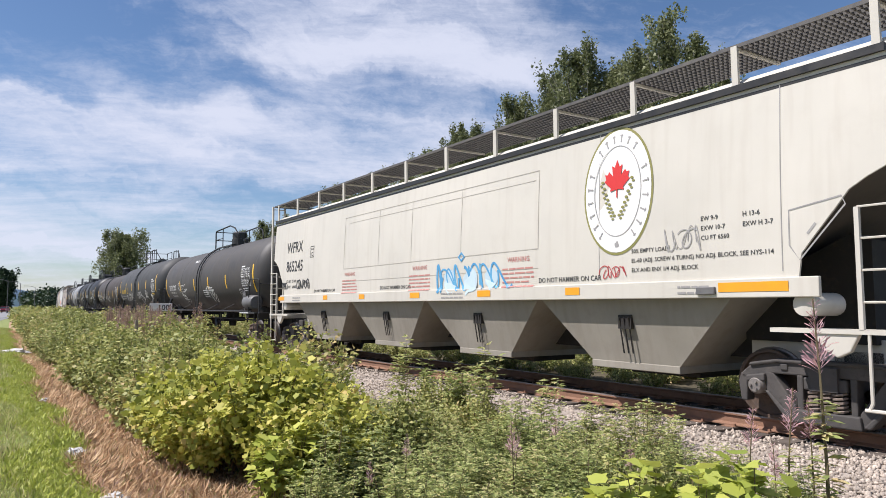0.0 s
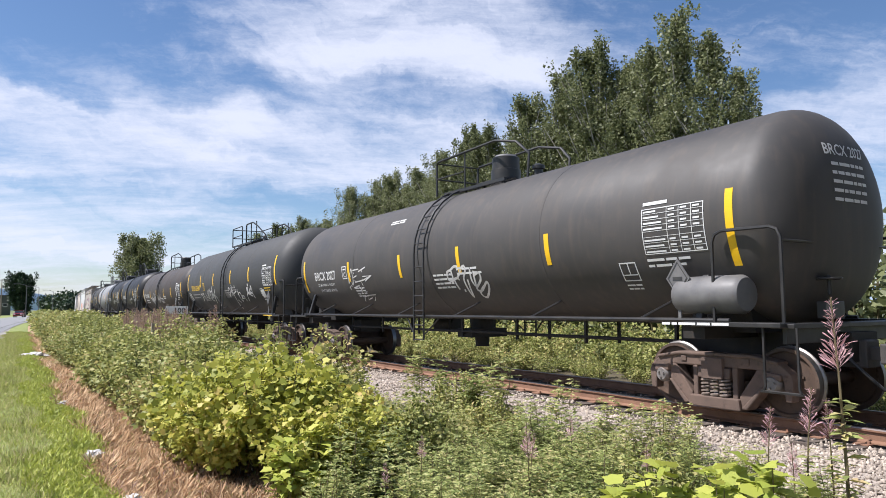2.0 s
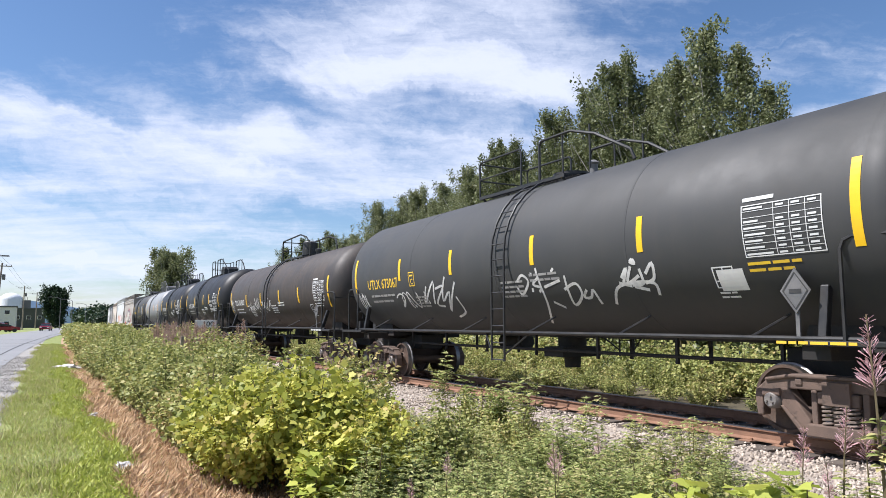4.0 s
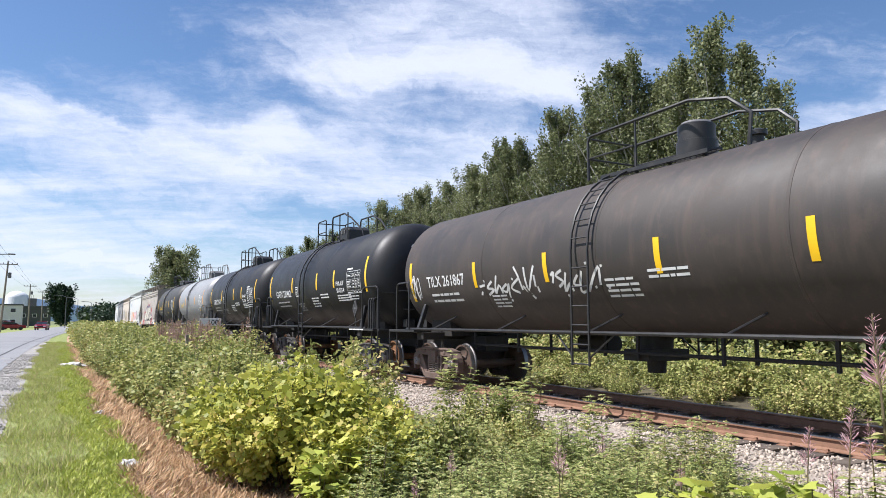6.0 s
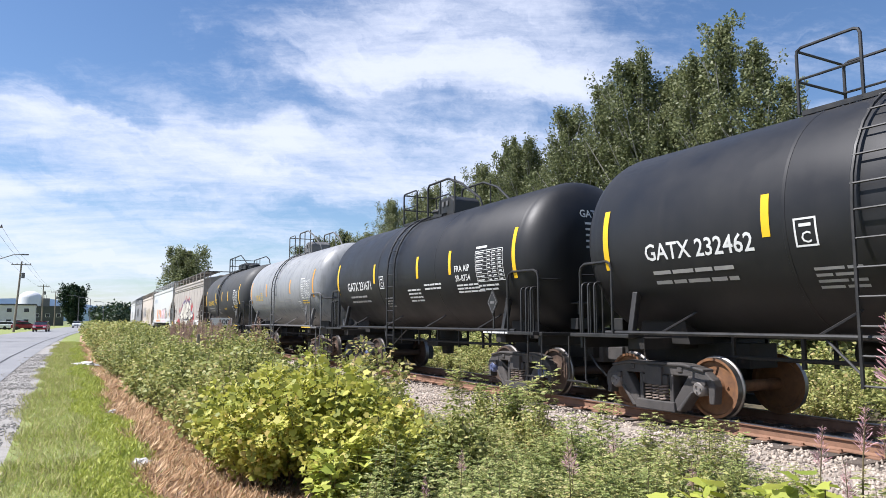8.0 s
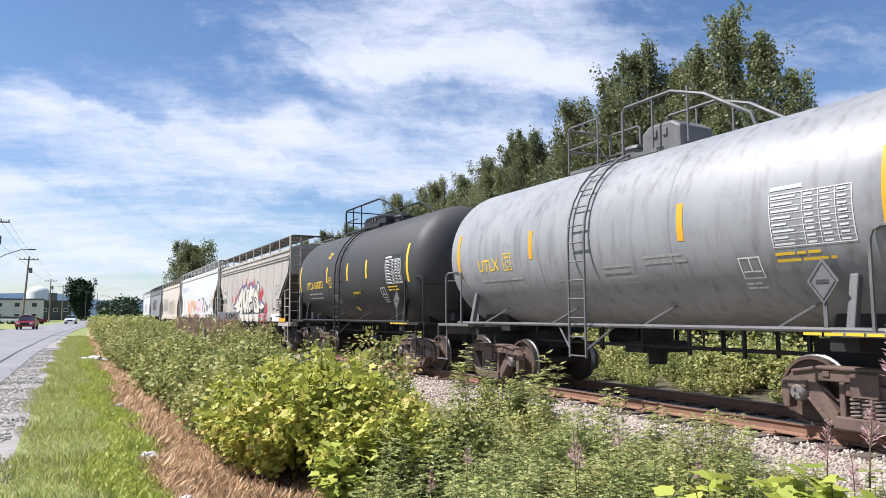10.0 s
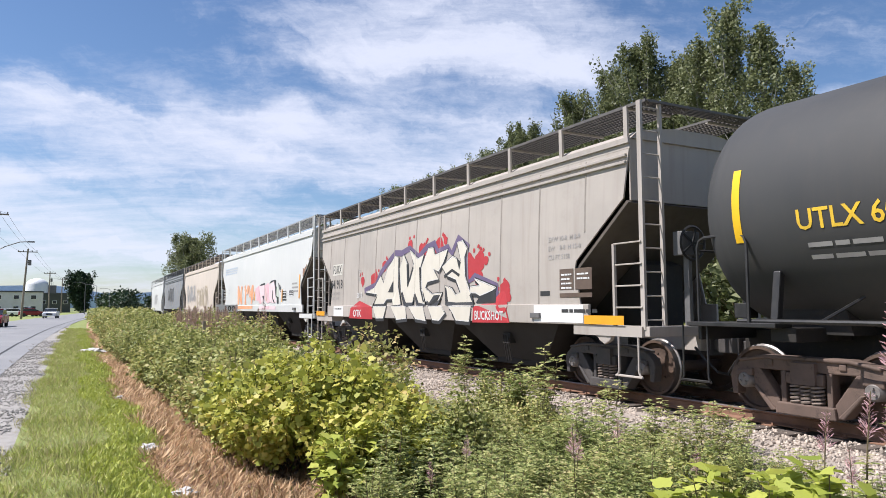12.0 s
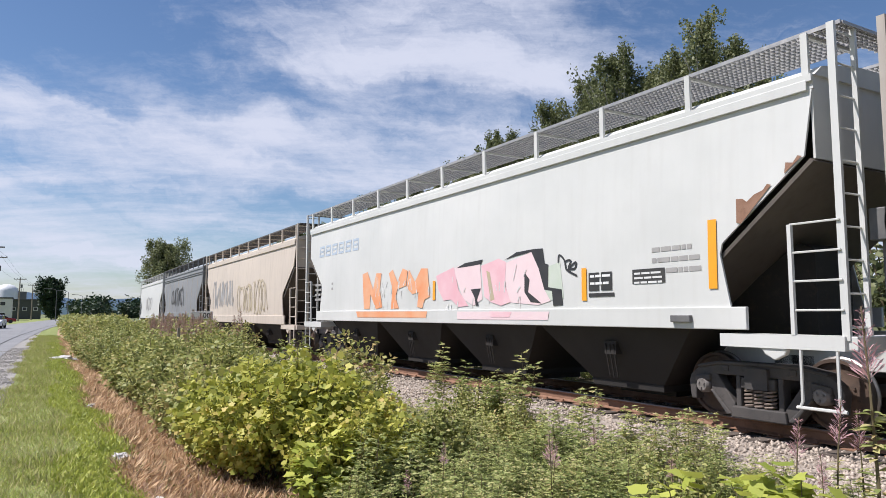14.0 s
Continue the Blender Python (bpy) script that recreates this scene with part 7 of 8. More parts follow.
def build_growth():
    rng = random.Random(17)
    maple = [shrub("maple_bush", 100 + i, 1.0, 0.62, 46, 92, 0.052, LOBED, MAPLE, "yellow-green broad-leaved bush on the ditch bank", 0.5, 0.12, 0.25) for i in range(3)]
    lime = [shrub("lime_shrub", 120 + i, 0.95, 0.36, 11, 12, 0.125, LOBED, LIME, "bright lime sapling with broad lobed leaves", 0.85) for i in range(2)]
    weed = [herb("weed_clump", 140 + i, 0.82, 0.5, 34, 19, 0.055, WEED, "feathery grey-green weed clump beside the ballast", 0.17) for i in range(3)]
    bramble = [shrub("bramble_bush", 160 + i, 1.0, 0.62, 46, 58, 0.062, KITE, BRAMBLE, "dense green bramble on the railway verge", 0.55, 0.12, 0.12) for i in range(3)]
    sapling = [herb("weed_sapling", 180 + i, 0.95, 0.16, 4, 26, 0.075, WEED, "slender feathery weed growing by the rail", 0.16) for i in range(2)]
    coarse = [shrub("far_bush", 190 + i, 1.0, 0.75, 30, 44, 0.10, KITE, BRAMBLE, "green bush far along the railway verge", 0.55, 0.14, 0.15) for i in range(2)]
    beyond = [shrub("low_thicket", 195 + i, 1.0, 0.8, 30, 40, 0.085, KITE, BRAMBLE, "low green thicket behind the railway", 0.6, 0.14, 0.1) for i in range(2)]
    # near bank: heights by where they stand
    y = 1.6
    while y < 24:
        d = 1.75
        while d < 7.0:
            yy, dd = y + rng.uniform(-0.28, 0.28), d + rng.uniform(-0.28, 0.28)
            x = dd + bend(yy)
            left_edge = 2.0 + 0.22 * math.sin(yy * 1.3)
            d += 0.52 + 0.012 * yy
            if dd < left_edge or (yy < 8.2 and dd < 2.45 + 0.1 * (8.2 - yy)):
                continue
            core = math.exp(-((dd - 2.95) / 0.88) ** 2 - ((yy - 9.1) / 1.85) ** 2)
            if core > 0.14 and rng.random() < 0.3 + 0.5 * core:
                place(rng.choice(maple), x, yy, rng.uniform(0, 6.28), (0.86 + 0.68 * core) * rng.uniform(0.66, 1.16))
            elif yy > 10.5:
                if dd > 5.35 - 0.01 * yy:
                    continue
                h = 1.25 + 0.2 * math.sin(yy * 0.7 + dd)
                kind = rng.choice(bramble) if dd < 4.6 or rng.random() < 0.5 else rng.choice(weed)
                place(kind, x, yy, rng.uniform(0, 6.28), h * rng.uniform(0.6, 1.26))
            else:
                h = 1.0 - 0.08 * max(dd - 3.0, 0) + 0.10 * math.sin(yy * 1.9 + dd * 2.3)
                if yy < 4.3:
                    h *= 0.72
                if dd > 6.1 and rng.random() < 0.2 + 0.45 * (dd - 6.1):
                    continue
                place(rng.choice(weed) if rng.random() < 0.93 else rng.choice(bramble), x, yy, rng.uniform(0, 6.28), h * rng.uniform(0.66, 1.22))
        y += 0.52 + 0.012 * y
    # along the verge into the distance
    y = 24.0
    while y < 150:
        step = 0.9 + y * 0.012
        d = 2.2 if y < 80 else max(2.2, road_edge(y) + 1.2 - bend(y))
        while d < 6.3:
            yy, dd = y + rng.uniform(-0.4, 0.4), d + rng.uniform(-0.35, 0.35)
            place(rng.choice(coarse if yy > 45 else bramble + weed[:1]), dd + bend(yy), yy, rng.uniform(0, 6.28), (1.45 + 0.003 * yy) * rng.uniform(0.68, 1.22))
            d += step
        y += step
    # beyond the track
    y = 4.0
    while y < 75:
        for d, h in ((13.7, 0.6), (14.5, 0.8), (15.7, 1.1), (17.4, 1.45)):
            yy = y + rng.uniform(-0.6, 0.6)
            place(rng.choice(beyond), d + bend(yy) + rng.uniform(-0.35, 0.35), yy, rng.uniform(0, 6.28), h * rng.uniform(0.8, 1.2))
        y += 0.95 + y * 0.016
    # single plants against the rails and in front
    for x, yy, s in ((6.5, 9.4, 1.05), (6.45, 8.75, 1.4), (6.3, 8.6, 1.2), (6.5, 7.34, 1.12), (6.5, 6.5, 0.92), (6.5, 11.2, 1.42), (6.7, 5.4, 0.8), (6.4, 10.2, 1.15), (6.2, 9.1, 1.2)):
        place(rng.choice(sapling), x, yy, rng.uniform(0, 6.28), s)
    for x, yy, s in ((4.05, 3.4, 1.12), (4.35, 3.25, 1.1), (4.8, 3.2, 1.15), (3.75, 3.5, 0.95), (2.45, 6.9, 0.85), (2.7, 7.1, 0.95), (4.55, 3.4, 0.85)):
        place(rng.choice(lime), x, yy, rng.uniform(0, 6.28), s)
    spires = [fireweed(200 + i, 1.0) for i in range(3)]
    dry = [fireweed(210 + i, 1.0, False) for i in range(2)]
    for x, yy, s in ((5.75, 3.1, 2.05), (5.75, 3.45, 1.3), (5.5, 3.65, 1.15), (5.9, 3.3, 1.2), (5.35, 3.3, 0.95), (4.2, 5.2, 1.0), (4.35, 5.4, 0.85), (3.6, 6.2, 0.8), (5.1, 5.6, 0.9), (4.9, 4.4, 0.85), (2.9, 5.6, 0.75)):
        place(rng.choice(spires), x, yy, rng.uniform(0, 6.28), s)
    for i in range(60):
        yy = rng.uniform(24, 36)
        place(rng.choice(dry), rng.uniform(4.0, 6.2) + bend(yy), yy, rng.uniform(0, 6.28), rng.uniform(1.7, 2.15))


def build_grass():
    rng = np.random.RandomState(31)

    def blades(name, n, d0, d1, y0, y1, h, w, mat, label, lie):
        y = y0 + (y1 - y0) * rng.rand(n) ** 1.9
        d = rng.uniform(d0, d1, n) + 0.10 * np.sin(y * 2.1) + 0.12 * np.sin(y * 0.7)
        x = d + np.array([bend(q) for q in y])
        grow = 1 + y * 0.018
        lump = np.array([0.6 + 0.9 * abs(noise.noise((a * 1.7, b * 1.2, 3.0))) for a, b in zip(x, y)])
        z = np.array([ground_z(a, b) for a, b in zip(x, y)]) - 0.01
        a = rng.uniform(0, 6.28, n)
        flat = lie * rng.uniform(0.2, 1.7, n)
        way = np.stack([np.cos(a) * flat, np.sin(a) * flat, np.ones(n)], 1) + rng.normal(0, 0.2, (n, 3))
        V, F = leaf_arrays(np.stack([x, y, z], 1), way, rng.normal(0, 1, (n, 3)), h * lump * rng.uniform(0.5, 1.2, n) * grow ** 0.4, [(-w, 0), (w, 0), (w * 0.7, 0.55), (0, 1), (-w * 0.7, 0.55)], 0.1)
        ob = put_mesh(name, V, F, mat)
        tagged(ob, label, "grass", "", "stuff")

    blades("verge_grass", 90000, -0.5, 0.98, 3.5, 60, 0.105, 0.032, GRASS, "short bright green grass along the road", 0.8)
    blades("pale_verge_grass", 16000, -0.62, 0.35, 3.5, 55, 0.13, 0.012, PALE_GRASS, "straw-coloured grass at the gravel edge", 0.9)
    blades("dry_weeds", 9000, 1.0, 2.9, 3.5, 40, 0.15, 0.05, SEEDHEAD, "reddish dried weeds among the dead grass", 1.6)
    blades("low_weeds", 2200, 1.1, 2.9, 3.5, 30, 0.12, 0.2, WEED, "low green weeds among the dead grass", 0.9)
    blades("lush_weeds", 26000, 0.36, 0.98, 4, 45, 0.105, 0.24, LIME, "bright green weeds beside the dry strip", 1.3)
    blades("dry_grass", 120000, 0.9, 2.95, 3.5, 55, 0.20, 0.008, STRAW, "brown dead grass on the ditch slope", 1.9)
    rnd = random.Random(5)
    for x, y in ((0.95, 28.8), (0.9, 14.0), (0.9, 8.9), (0.98, 6.7)):
        bm = bmesh.new()
        bmesh.ops.create_icosphere(bm, subdivisions=3, radius=1)
        sh = rnd.uniform(0, 50)
        for v in bm.verts:
            q = 0.75 + 0.9 * noise.noise(v.co * 1.9 + Vector((sh, 0, 0))) + 0.3 * noise.noise(v.co * 5 + Vector((0, sh, 0)))
            v.co = Vector((v.co.x * 0.2, v.co.y * 0.26, v.co.z * 0.06)) * q
        me = bpy.data.meshes.new("litter")
        bm.to_mesh(me)
        bm.free()
        me.materials.append(LITTER)
        k = part("litter", me, LITTER)
        g = 1.9 if y > 20 else 0.55
        k.location, k.scale = (x, y, ground_z(x, y) + 0.05), (g, g, g)
        tagged(k, "crumpled white litter on the verge", "litter", "scraps of litter")


# ---- trees ----
def poplar(seed, height, width, leaves, size, mat=POPLAR, label="tall poplar with an open grey-green crown", low=0.12, point=0.9, name="poplar_tree", clump=1.0):
    rng = np.random.RandomState(seed)
    ob = thing(name, label, "tree", "trees behind the railway")
    lean = rng.normal(0, 0.02, 2)

    def trunk_at(t):
        return np.array([lean[0] * height * t + 0.15 * math.sin(5 * t + seed), lean[1] * height * t + 0.15 * math.cos(4 * t + seed), height * t])

    part("trunk", Shape().tube([tuple(trunk_at(k / 8)) for k in range(9)], 0.015 * height, 8, 0.02), BARK, ob, smooth=True)
    limbs, P, D = Shape(), [], []
    n = 64
    per = leaves // n
    for i in range(n):
        t = low + (0.97 - low) * (i + rng.rand()) / n
        a = i * 2.4 + rng.uniform(-0.5, 0.5)
        shape = math.sin(min(1.0, (t - low) / (1 - low) * 1.5 + 0.35) * math.pi / 2) * (1 - ((t - low) / (1 - low)) ** 2.2 * point)
        ln = width * shape * rng.uniform(0.55, 1.15)
        b = trunk_at(t)
        tip = b + np.array([ln * math.cos(a), ln * math.sin(a), ln * rng.uniform(0.9, 1.8) + 0.03 * height])
        mid = (b + tip) / 2 + np.array([0, 0, -0.08 * ln])
        limbs.tube([tuple(b), tuple(mid), tuple(tip)], 0.04 + 0.01 * ln, 5, 0.012)
        # twigs with clumps of leaves
        for j in range(8):
            s = rng.uniform(0.25, 1.02)
            q = (1 - s) * b + s * tip + np.clip(rng.normal(0, 1, 3), -1.2, 1.2) * (0.15 * ln + 0.1)
            m = per // 8
            P.append(q + unit(rng.normal(0, 1, (m, 3))) * rng.rand(m, 1) ** 0.45 * (0.22 + 0.06 * ln) * clump * (1, 1, 1.9))
            D.append(rng.normal(0, 1, (m, 3)) + (0, 0, 0.3))
    P, D = np.concatenate(P), np.concatenate(D)
    V, F = leaf_arrays(P, D, rng.normal(0, 1, (len(P), 3)) + (0, 0, 0.5), size * rng.uniform(0.6, 1.3, len(P)), DIAMOND)
    put_mesh("crown", V, F, mat, ob)
    part("limb_work", limbs, BARK, ob)
    return ob


def build_trees():
    rng = random.Random(41)
    kinds = [poplar(300 + i, 15.0, w, 25000, 0.16) for i, w in enumerate((3.0, 3.3, 2.7, 3.1))]
    spots = [(25.8, 18.1), (23.3, 16.3), (21.6, 13.6), (27.6, 16.6), (28.9, 16.2), (31.2, 17.6), (34.6, 17.0), (38.5, 16.2), (40.8, 14.0), (42.9, 14.9), (46.8, 16.0), (50.8, 14.6), (55.8, 14.0), (59.2, 14.0), (63.5, 14.0), (69.8, 14.3), (76, 11.5), (85.7, 12.8), (94.8, 13.0), (104.1, 12.4), (36.5, 13.0), (48.7, 13.2), (53, 12.6), (33.0, 14.2), (30.0, 13.6), (44.8, 13.4), (57.5, 12.6), (61.5, 12.4), (66.5, 12.8), (73, 11.2), (26.6, 13.0), (80.5, 11.4), (90, 11.8)]
    slim = [poplar(320 + i, 15.0, 2.1, 15000, 0.16, label="slender poplar with gaps in its grey-green crown") for i in range(2)]
    for i, (y, top) in enumerate(spots):
        dx = rng.uniform(-0.8, 0.8)
        y, top = y * (32 + dx) / 32, 1.48 + (top - 1.48) * (32 + dx) / 32
        place(slim[i % 2] if i < 4 else kinds[i % 4], 32 + dx, y, rng.uniform(0, 6.28), (top + 0.75) / 15.6)
    # underwood that closes the row
    under = [shrub("thicket", 330 + i, 1.0, 0.8, 34, 40, 0.075, DIAMOND, POPLAR, "dense thicket under the poplars", 0.5, 0.12, 0.05) for i in range(2)]
    for i in range(46):
        y = 14 + 2.1 * i
        place(under[i % 2], 29.5 + rng.uniform(-1.5, 1.5), y, rng.uniform(0, 6.28), rng.uniform(4.5, 7.0))
    far = poplar(350, 21.0, 7.2, 46000, 0.5, POPLAR, "lone broad poplar far behind the train", 0.05, 0.92, "broad_tree", 2.0)
    place(far, 32, 220, 1.0, 1.0)
    hedge = poplar(360, 11.0, 4.0, 16000, 0.55, CONIFER, "dark conical cypress beside the road", 0.0, 0.95, "cypress_tree", 1.7)
    place(hedge, 3.5, 236, 0.0, 1.0)
    line = [shrub("far_woods", 370 + i, 1.0, 0.9, 34, 34, 0.16, DIAMOND, CONIFER, "hazy dark green woods in the distance", 0.4, 0.2, 0.0) for i in range(2)]
    for i in range(60):
        y = rng.uniform(330, 520)
        place(line[i % 2], rng.uniform(0.03, 0.36) * y + 2, y, rng.uniform(0, 6.28), rng.uniform(5, 11))
    for i in range(26):
        y = rng.uniform(260, 420)
        place(line[i % 2], -rng.uniform(0.02, 0.35) * y, y, rng.uniform(0, 6.28), rng.uniform(4, 8))
    hz = surface("blue_mountain_haze", (0.42, 0.53, 0.66), (0.45, 0.56, 0.68), 0.001, 1.0, bump=0.0)
    s = Shape()
    n = 90
    for row, (dist, base, amp, seed) in enumerate(((4300, 105, 45, 1.0), (3600, 40, 22, 7.0))):
        v = []
        for i in range(n):
            a = radians(-70 + 150 * i / (n - 1))
            h = base + amp * noise.fractal((i * 0.16, seed, 0.5), 0.8, 2.1, 5)
            v += [(dist * math.sin(a), dist * math.cos(a), -20), (dist * math.sin(a), dist * math.cos(a), max(h, 12)), (dist * 1.1 * math.sin(a), dist * 1.1 * math.cos(a), -20)]
        s.add(v, [(3 * i + e, 3 * i + 3 + e, 3 * i + 4 + e, 3 * i + 1 + e) for i in range(n - 1) for e in (0, 1)])
    tagged(part("backdrop", s, hz, None, "", True), "blue hazy mountain ridges on the horizon", "mountains", "", "structure")


# ---- street side ----
DRIVES = []
ROOF_DARK = surface("dark_roofing", (0.07, 0.07, 0.075), (0.11, 0.11, 0.11), 2.0, 0.9, bump=0.2)
SIDING = surface("pale_house_siding", (0.55, 0.53, 0.50), (0.63, 0.61, 0.58), 1.0, 0.7, bump=0.1)
BARN = surface("dark_green_cladding", (0.05, 0.055, 0.05), (0.075, 0.08, 0.07), 1.0, 0.7, bump=0.1)
TANK_WHITE = surface("white_storage_paint", (0.74, 0.75, 0.75), (0.68, 0.69, 0.69), 0.6, 0.5, bump=0.02)
GLASS_DARK = surface("dark_window_glass", (0.015, 0.018, 0.02), (0.03, 0.034, 0.04), 1.0, 0.12, bump=0.0)
CAR_RED = surface("dark_red_car_paint", (0.20, 0.012, 0.02), (0.24, 0.015, 0.025), 1.0, 0.25, bump=0.0)
CAR_WHITE = surface("white_car_paint", (0.72, 0.72, 0.72), (0.68, 0.68, 0.68), 1.0, 0.3, bump=0.0)
TYRE = surface("black_tyre_rubber", (0.02, 0.02, 0.02), (0.035, 0.035, 0.035), 4.0, 0.9, bump=0.1)


def vehicle(paint, label, tall=1.45, length=4.5, pickup=False):
    """A car seen from afar, its nose towards -y."""
    car = thing("car" if not pickup else "pickup_truck", label, "car" if not pickup else "pickup truck", "vehicles on the road")
    h, L, w = tall, length / 2, 0.9
    low = [(-L, 0.32), (L, 0.32), (L, 0.85), (L - 0.15, 0.98), (-L + 1.1, 0.98), (-L + 0.1, 0.82), (-L, 0.62)]
    part("body", Shape().prism(low, -w, w), paint, car, bevel=0.06)
    b1 = L - 0.5 if not pickup else 0.6
    cab = [(-L + 1.15, 0.98), (b1, 0.98), (b1 - 0.45, h), (-L + 1.95, h)]
    c = part("cabin", Shape().prism(cab, -w + 0.12, w - 0.12), GLASS_DARK, car, bevel=0.05)
    part("roof", Shape().box(-w + 0.16, w - 0.16, -L + 1.9, b1 - 0.4, h - 0.03, h + 0.04), paint, c, bevel=0.03)
    part("windscreen", Shape().beam((0, -L + 1.12, 1.0), (0, -L + 1.9, h - 0.05), 1.5, 0.02, (0, -1, 1)), GLASS_DARK, c)
    for k in (-1, 1):
        part("headlight", Shape().box(k * 0.62 - 0.17, k * 0.62 + 0.17, -L - 0.03, -L + 0.06, 0.6, 0.76), TANK_WHITE, car, bevel=0.02)
        for y in (-L + 0.85, L - 0.85):
            part("wheel", Shape().lathe([(-0.11, 0.1), (-0.11, 0.3), (-0.07, 0.33), (0.07, 0.33), (0.11, 0.3), (0.11, 0.1)], "x", (k * 0.8, y, 0.33), 20), TYRE, car, smooth=True)
    part("grille", Shape().box(-0.42, 0.42, -L - 0.025, -L + 0.03, 0.5, 0.74), TYRE, car)
    return car


def pole(x, y, height, lean=0.0, arms=1, lamp=False):
    p = thing("utility_pole", "weathered wooden utility pole with crossarm", "utility pole", "poles along the road")
    part("post", Shape().tube([(0, 0, -0.3), (lean * height, 0, height)], 0.17, 8, 0.11), WOOD_GREY, p, smooth=True)
    for i in range(arms):
        z = height - 0.45 - 1.1 * i
        part("crossarm", Shape().beam((-1.25 + lean * z, 0, z), (1.25 + lean * z, 0, z), 0.1, 0.13), WOOD_GREY, p)
        for dx in (-1.15, -0.55, 0.55, 1.15):
            part("insulator", Shape().lathe([(0, 0.04), (0.16, 0.06), (0.2, 0.02)], "z", (dx + lean * z, 0, z + 0.06), 8), GREY_STEEL, p)
    part("transformer", Shape().lathe([(-0.4, 0.05), (-0.38, 0.22), (0.38, 0.22), (0.42, 0.05)], "z", (0.38 + lean * height * 0.8, 0, height * 0.8), 14), GREY_STEEL, p, smooth=True)
    if lamp:
        z = height * 0.68
        arm = part("lamp_arm", Shape().tube([(0, 0, z - 0.5), (0.8, 0, z), (1.9, 0, z + 0.45), (2.6, 0, z + 0.5)], 0.045, 6), GREY_STEEL, p, smooth=True)
        part("lamp_head", Shape().box(2.5, 3.1, -0.12, 0.12, z + 0.44, z + 0.56), GREY_STEEL, arm, bevel=0.03)
    p.location = (x, y, ground_z(x, y))
    return (x + lean * height, y, ground_z(x, y) + height - 0.35)


def house(x, y, w, d, h, wall, roof_mat, label, storeys=1, flat=False, turn=0.0):
    b = thing("house" if not flat else "industrial_building", label, "house" if not flat else "building", "buildings across the road")
    body = part("wall", Shape().box(-w / 2, w / 2, -d / 2, d / 2, 0, h), wall, b)
    if flat:
        part("roof", Shape().box(-w / 2 - 0.2, w / 2 + 0.2, -d / 2 - 0.2, d / 2 + 0.2, h, h + 0.35), roof_mat, b)
    else:
        s = Shape().add([(-w / 2 - 0.5, -d / 2 - 0.5, h), (w / 2 + 0.5, -d / 2 - 0.5, h), (w / 2 + 0.5, d / 2 + 0.5, h), (-w / 2 - 0.5, d / 2 + 0.5, h), (-w / 4, 0, h + 1.6), (w / 4, 0, h + 1.6)], [(0, 1, 5, 4), (2, 3, 4, 5), (1, 2, 5), (3, 0, 4), (3, 2, 1, 0)])
        part("roof", s, roof_mat, b)
    n = max(2, int(w / 3))
    for k in range(storeys):
        for i in range(n):
            cx, cz = -w / 2 + w * (i + 0.5) / n, (k + 0.55) * h / storeys
            win = part("window", Shape().box(cx - 0.62, cx + 0.62, -d / 2 - 0.05, -d / 2 + 0.02, cz - 0.55, cz + 0.55), SIGN_WHITE, b)
            part("pane", Shape().box(cx - 0.52, cx + 0.52, -d / 2 - 0.07, -d / 2 - 0.03, cz - 0.45, cz + 0.45), GLASS_DARK, win)
    b.location, b.rotation_euler = (x, y, ground_z(x, y)), (0, 0, turn)
    return b


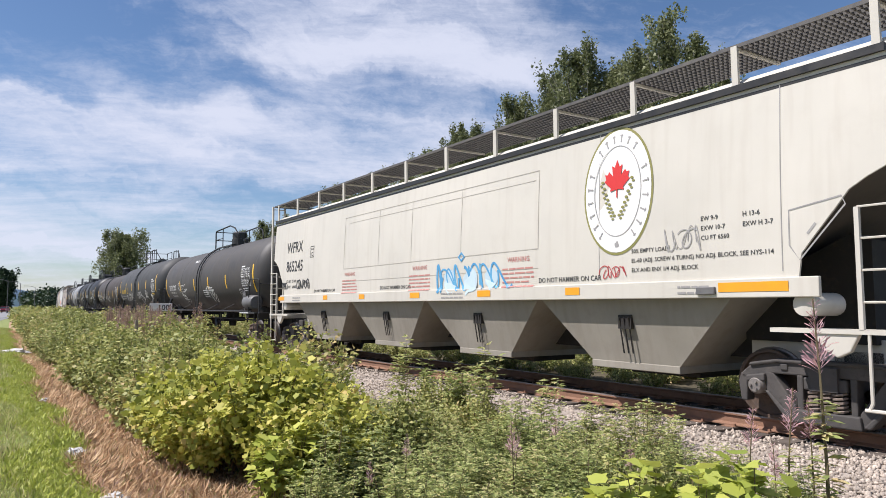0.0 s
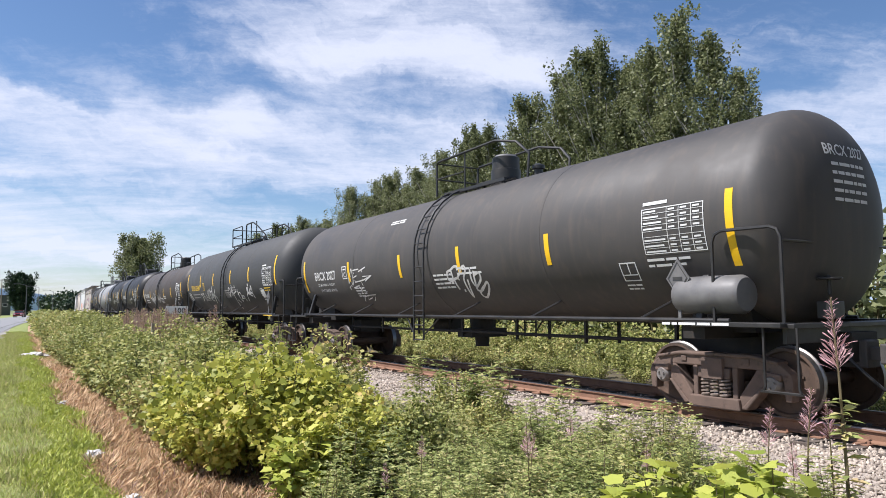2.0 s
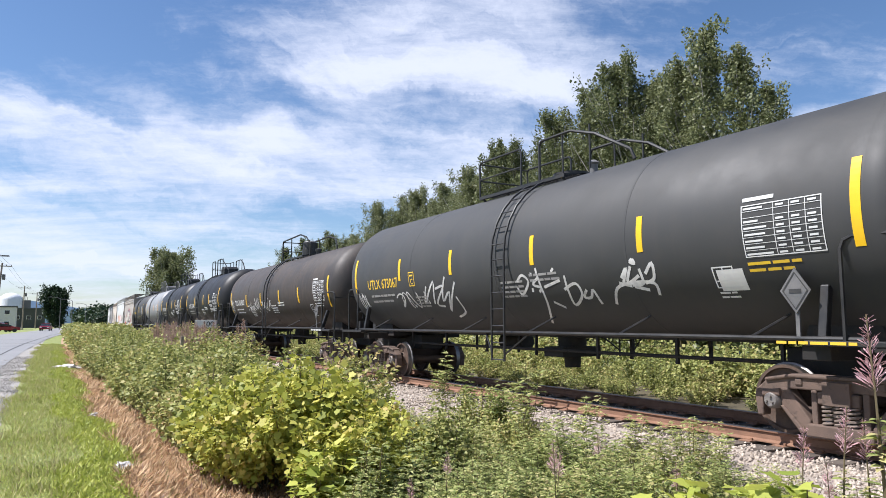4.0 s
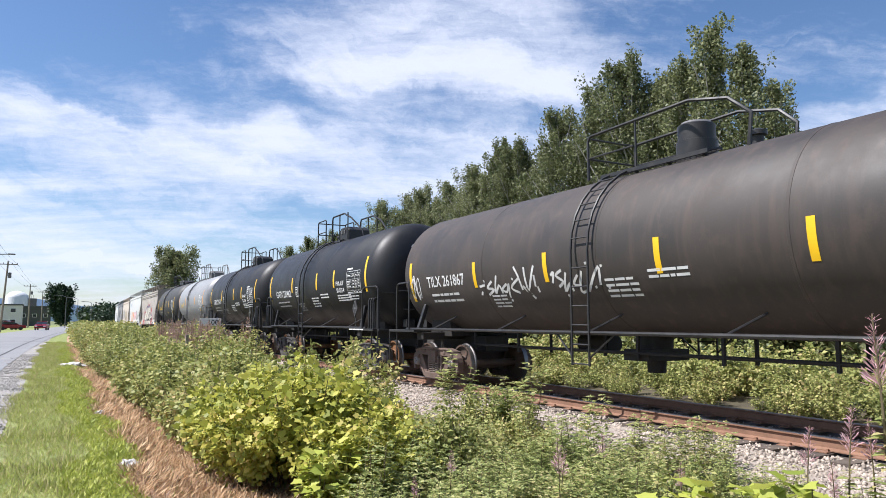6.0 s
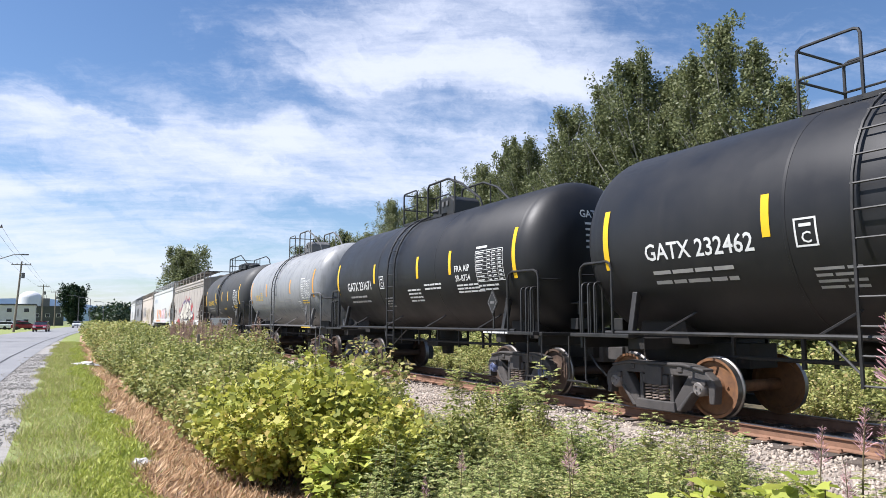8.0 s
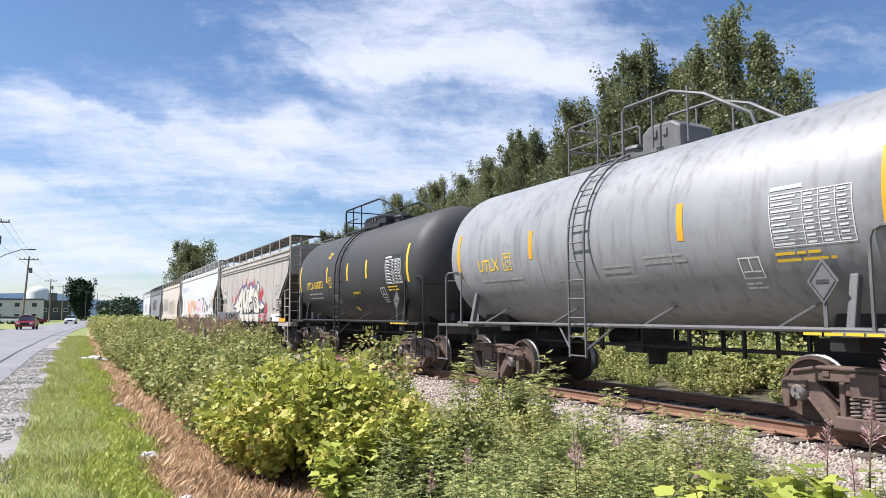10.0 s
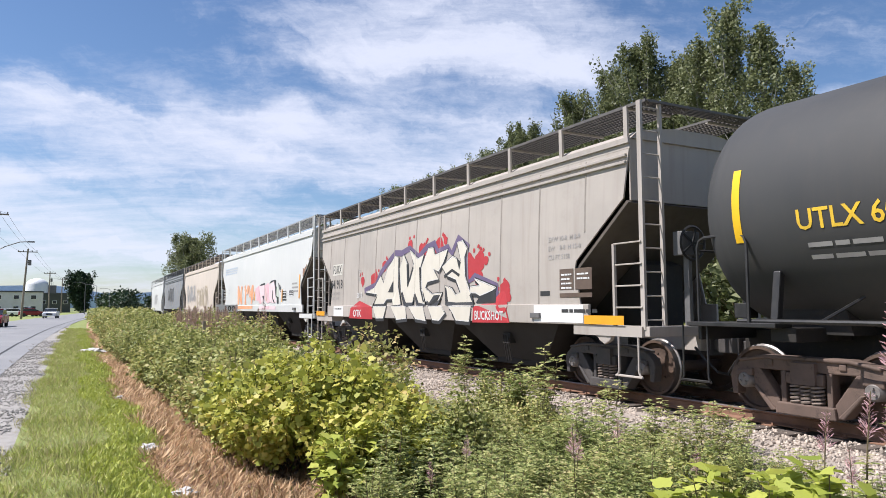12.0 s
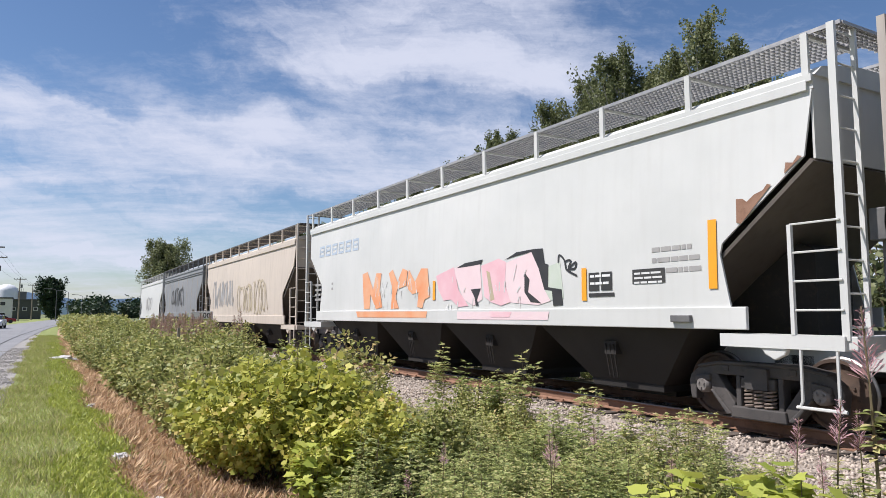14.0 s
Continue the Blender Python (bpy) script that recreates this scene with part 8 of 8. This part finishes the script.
def build_street():
    tops = [pole(-5.9, 74, 10.5, -0.03, 1, True), pole(-5.8, 118, 10.2, 0.05), pole(-3.8, 190, 10.2), pole(-1.4, 228, 10.2), pole(-11.5, 40, 10.5, 0.0, 1)]
    order = [tops[4], tops[0], tops[1], tops[2], tops[3]]
    for a, b in zip(order, order[1:]):
        for dx in (-1.15, 0.55, 1.15):
            p, q = Vector(a) + Vector((dx, 0, 0)), Vector(b) + Vector((dx, 0, 0))
            w = part("power_line", Shape().tube([tuple(p.lerp(q, k / 8) - Vector((0, 0, 1.6 * k / 8 * (1 - k / 8)))) for k in range(9)], 0.012, 4), BLACK_STEEL)
            tagged(w, "thin black cable strung between utility poles", "power line", "power lines")
    for x, y, h in ((3.6, 180, 7.0), (6.5, 196, 7.0), (10.5, 215, 7.0)):
        p = thing("street_lamp", "grey steel street lamp beside the road", "street lamp", "street lamps")
        part("post", Shape().tube([(0, 0, 0), (0, 0, h)], 0.09, 6, 0.06), GREY_STEEL, p)
        arm = part("arm", Shape().tube([(0, 0, h), (-0.9, 0, h + 0.35), (-2.0, 0, h + 0.4)], 0.05, 5), GREY_STEEL, p)
        part("lamp_head", Shape().box(-2.5, -1.9, -0.12, 0.12, h + 0.33, h + 0.45), GREY_STEEL, arm)
        p.location = (x, y, ground_z(x, y))
    house(-15.5, 92, 14, 9, 3.0, SIDING, ROOF_DARK, "low pale house with a dark roof", 1)
    house(-11.0, 205, 11, 9, 5.4, SIDING, ROOF_DARK, "two-storey pale grey building with white windows", 2, True)
    house(-6.5, 262, 15, 12, 6.0, BARN, ROOF_DARK, "long dark clad warehouse behind the poles", 1, True)
    t = thing("storage_tank", "white domed storage tank behind the houses", "storage tank")
    part("shell", Shape().lathe([(0, 3.6), (9.6, 3.6), (10.6, 3.2), (11.5, 2.2), (12.0, 0.8), (12.05, 0.05)], "z", (0, 0, 0), 32), TANK_WHITE, t, smooth=True)
    part("annex", Shape().box(3.6, 6.0, -1, 1, 0, 9.5), GREY_STEEL, t)
    for k in range(4):
        part("stair_rail", Shape().tube([(3.4 + 0.5 * k, -1.0, 9.5), (3.4 + 0.5 * k, -1.0, 10.6)], 0.06, 5), GREY_STEEL, t)
    t.location = (-9.5, 285, ground_z(-9.5, 285))
    # white post and numbered board beside the track
    m = thing("milepost", "white milepost board reading 100 on a post", "milepost")
    x, y = 6.0, 32.4
    part("post", Shape().beam((0, 0, 0), (0, 0, 2.15), 0.09), WOOD_GREY, m, bevel=0.01)
    board = part("board", Shape().box(-0.08, 0.84, -0.075, -0.045, 1.72, 2.06), SIGN_WHITE, m, bevel=0.006)
    lay("digit_row", Paint().text("100", 0.33, 0.24, 1.77, 0.012), MARK_BLACK, board, lambda u, v: (u, -0.081, v))
    m.location, m.rotation_euler = (x, y, ground_z(x, y)), (0, 0, radians(-12))
    s = thing("stake", "weathered grey wooden stake in the bushes", "stake")
    part("post", Shape().beam((0, 0, 0), (0.03, 0, 1.62), 0.11, 0.09), WOOD_GREY, s, bevel=0.01)
    s.location = (4.0, 24.1, ground_z(4.0, 24.1))
    red = vehicle(CAR_RED, "dark red car driving along the road")
    DRIVES.append((red, [(t, pose(road_edge(y) - 5.4, y, -0.1, 0, 0, -math.degrees(y / 1200))) for t, y in ((0, 196), (3, 172), (4.2, 158), (6.5, 134), (8.5, 111), (11, 80), (12.5, 62), (14, 44))]))
    white = vehicle(CAR_WHITE, "white car driving towards the railway")
    DRIVES.append((white, [(t, pose(road_edge(min(y, 109)) - 5.4 + max(0, y - 109) * 0.0917, y, -0.1, 0, 0, -math.degrees(min(y, 110) / 1200))) for t, y in ((0, 290), (3, 252), (6.5, 205), (8.5, 170), (11, 133), (12.5, 112), (14, 92))]))
    for x, y, turn, p in ((-6.8, 150, 70, True), (-8.3, 156, 80, False), (-10.0, 160, 75, False), (-5.4, 146, 95, False)):
        v = vehicle(CAR_WHITE if p or y > 155 else CAR_RED, "parked vehicle beside the roadside building", 1.75 if p else 1.45, 5.2 if p else 4.4, p)
        v.location, v.rotation_euler = (x, y, ground_z(x, y)), (0, 0, radians(turn))


build_ground()
build_track()
build_ballast()
build_growth()
build_grass()
build_trees()
build_street()


# ---- what moves ----
def motions():
    half_seconds = [k * 0.5 for k in range(29)]
    for car, y0 in MOVERS:
        walk(car, [(t, pose(track_at(y0 - along(t)), y0 - along(t), 0, 0, 0, -math.degrees((y0 - along(t)) / TRACK_R))) for t in half_seconds])
    for axle in WHEELS:
        y, z = axle.location.y, axle.location.z
        walk(axle, [(k / 15, pose(0, y, z, math.degrees(along(k / 15) / WHEEL_R))) for k in range(211)])
    for ob, rows in DRIVES:
        walk(ob, rows)


motions()
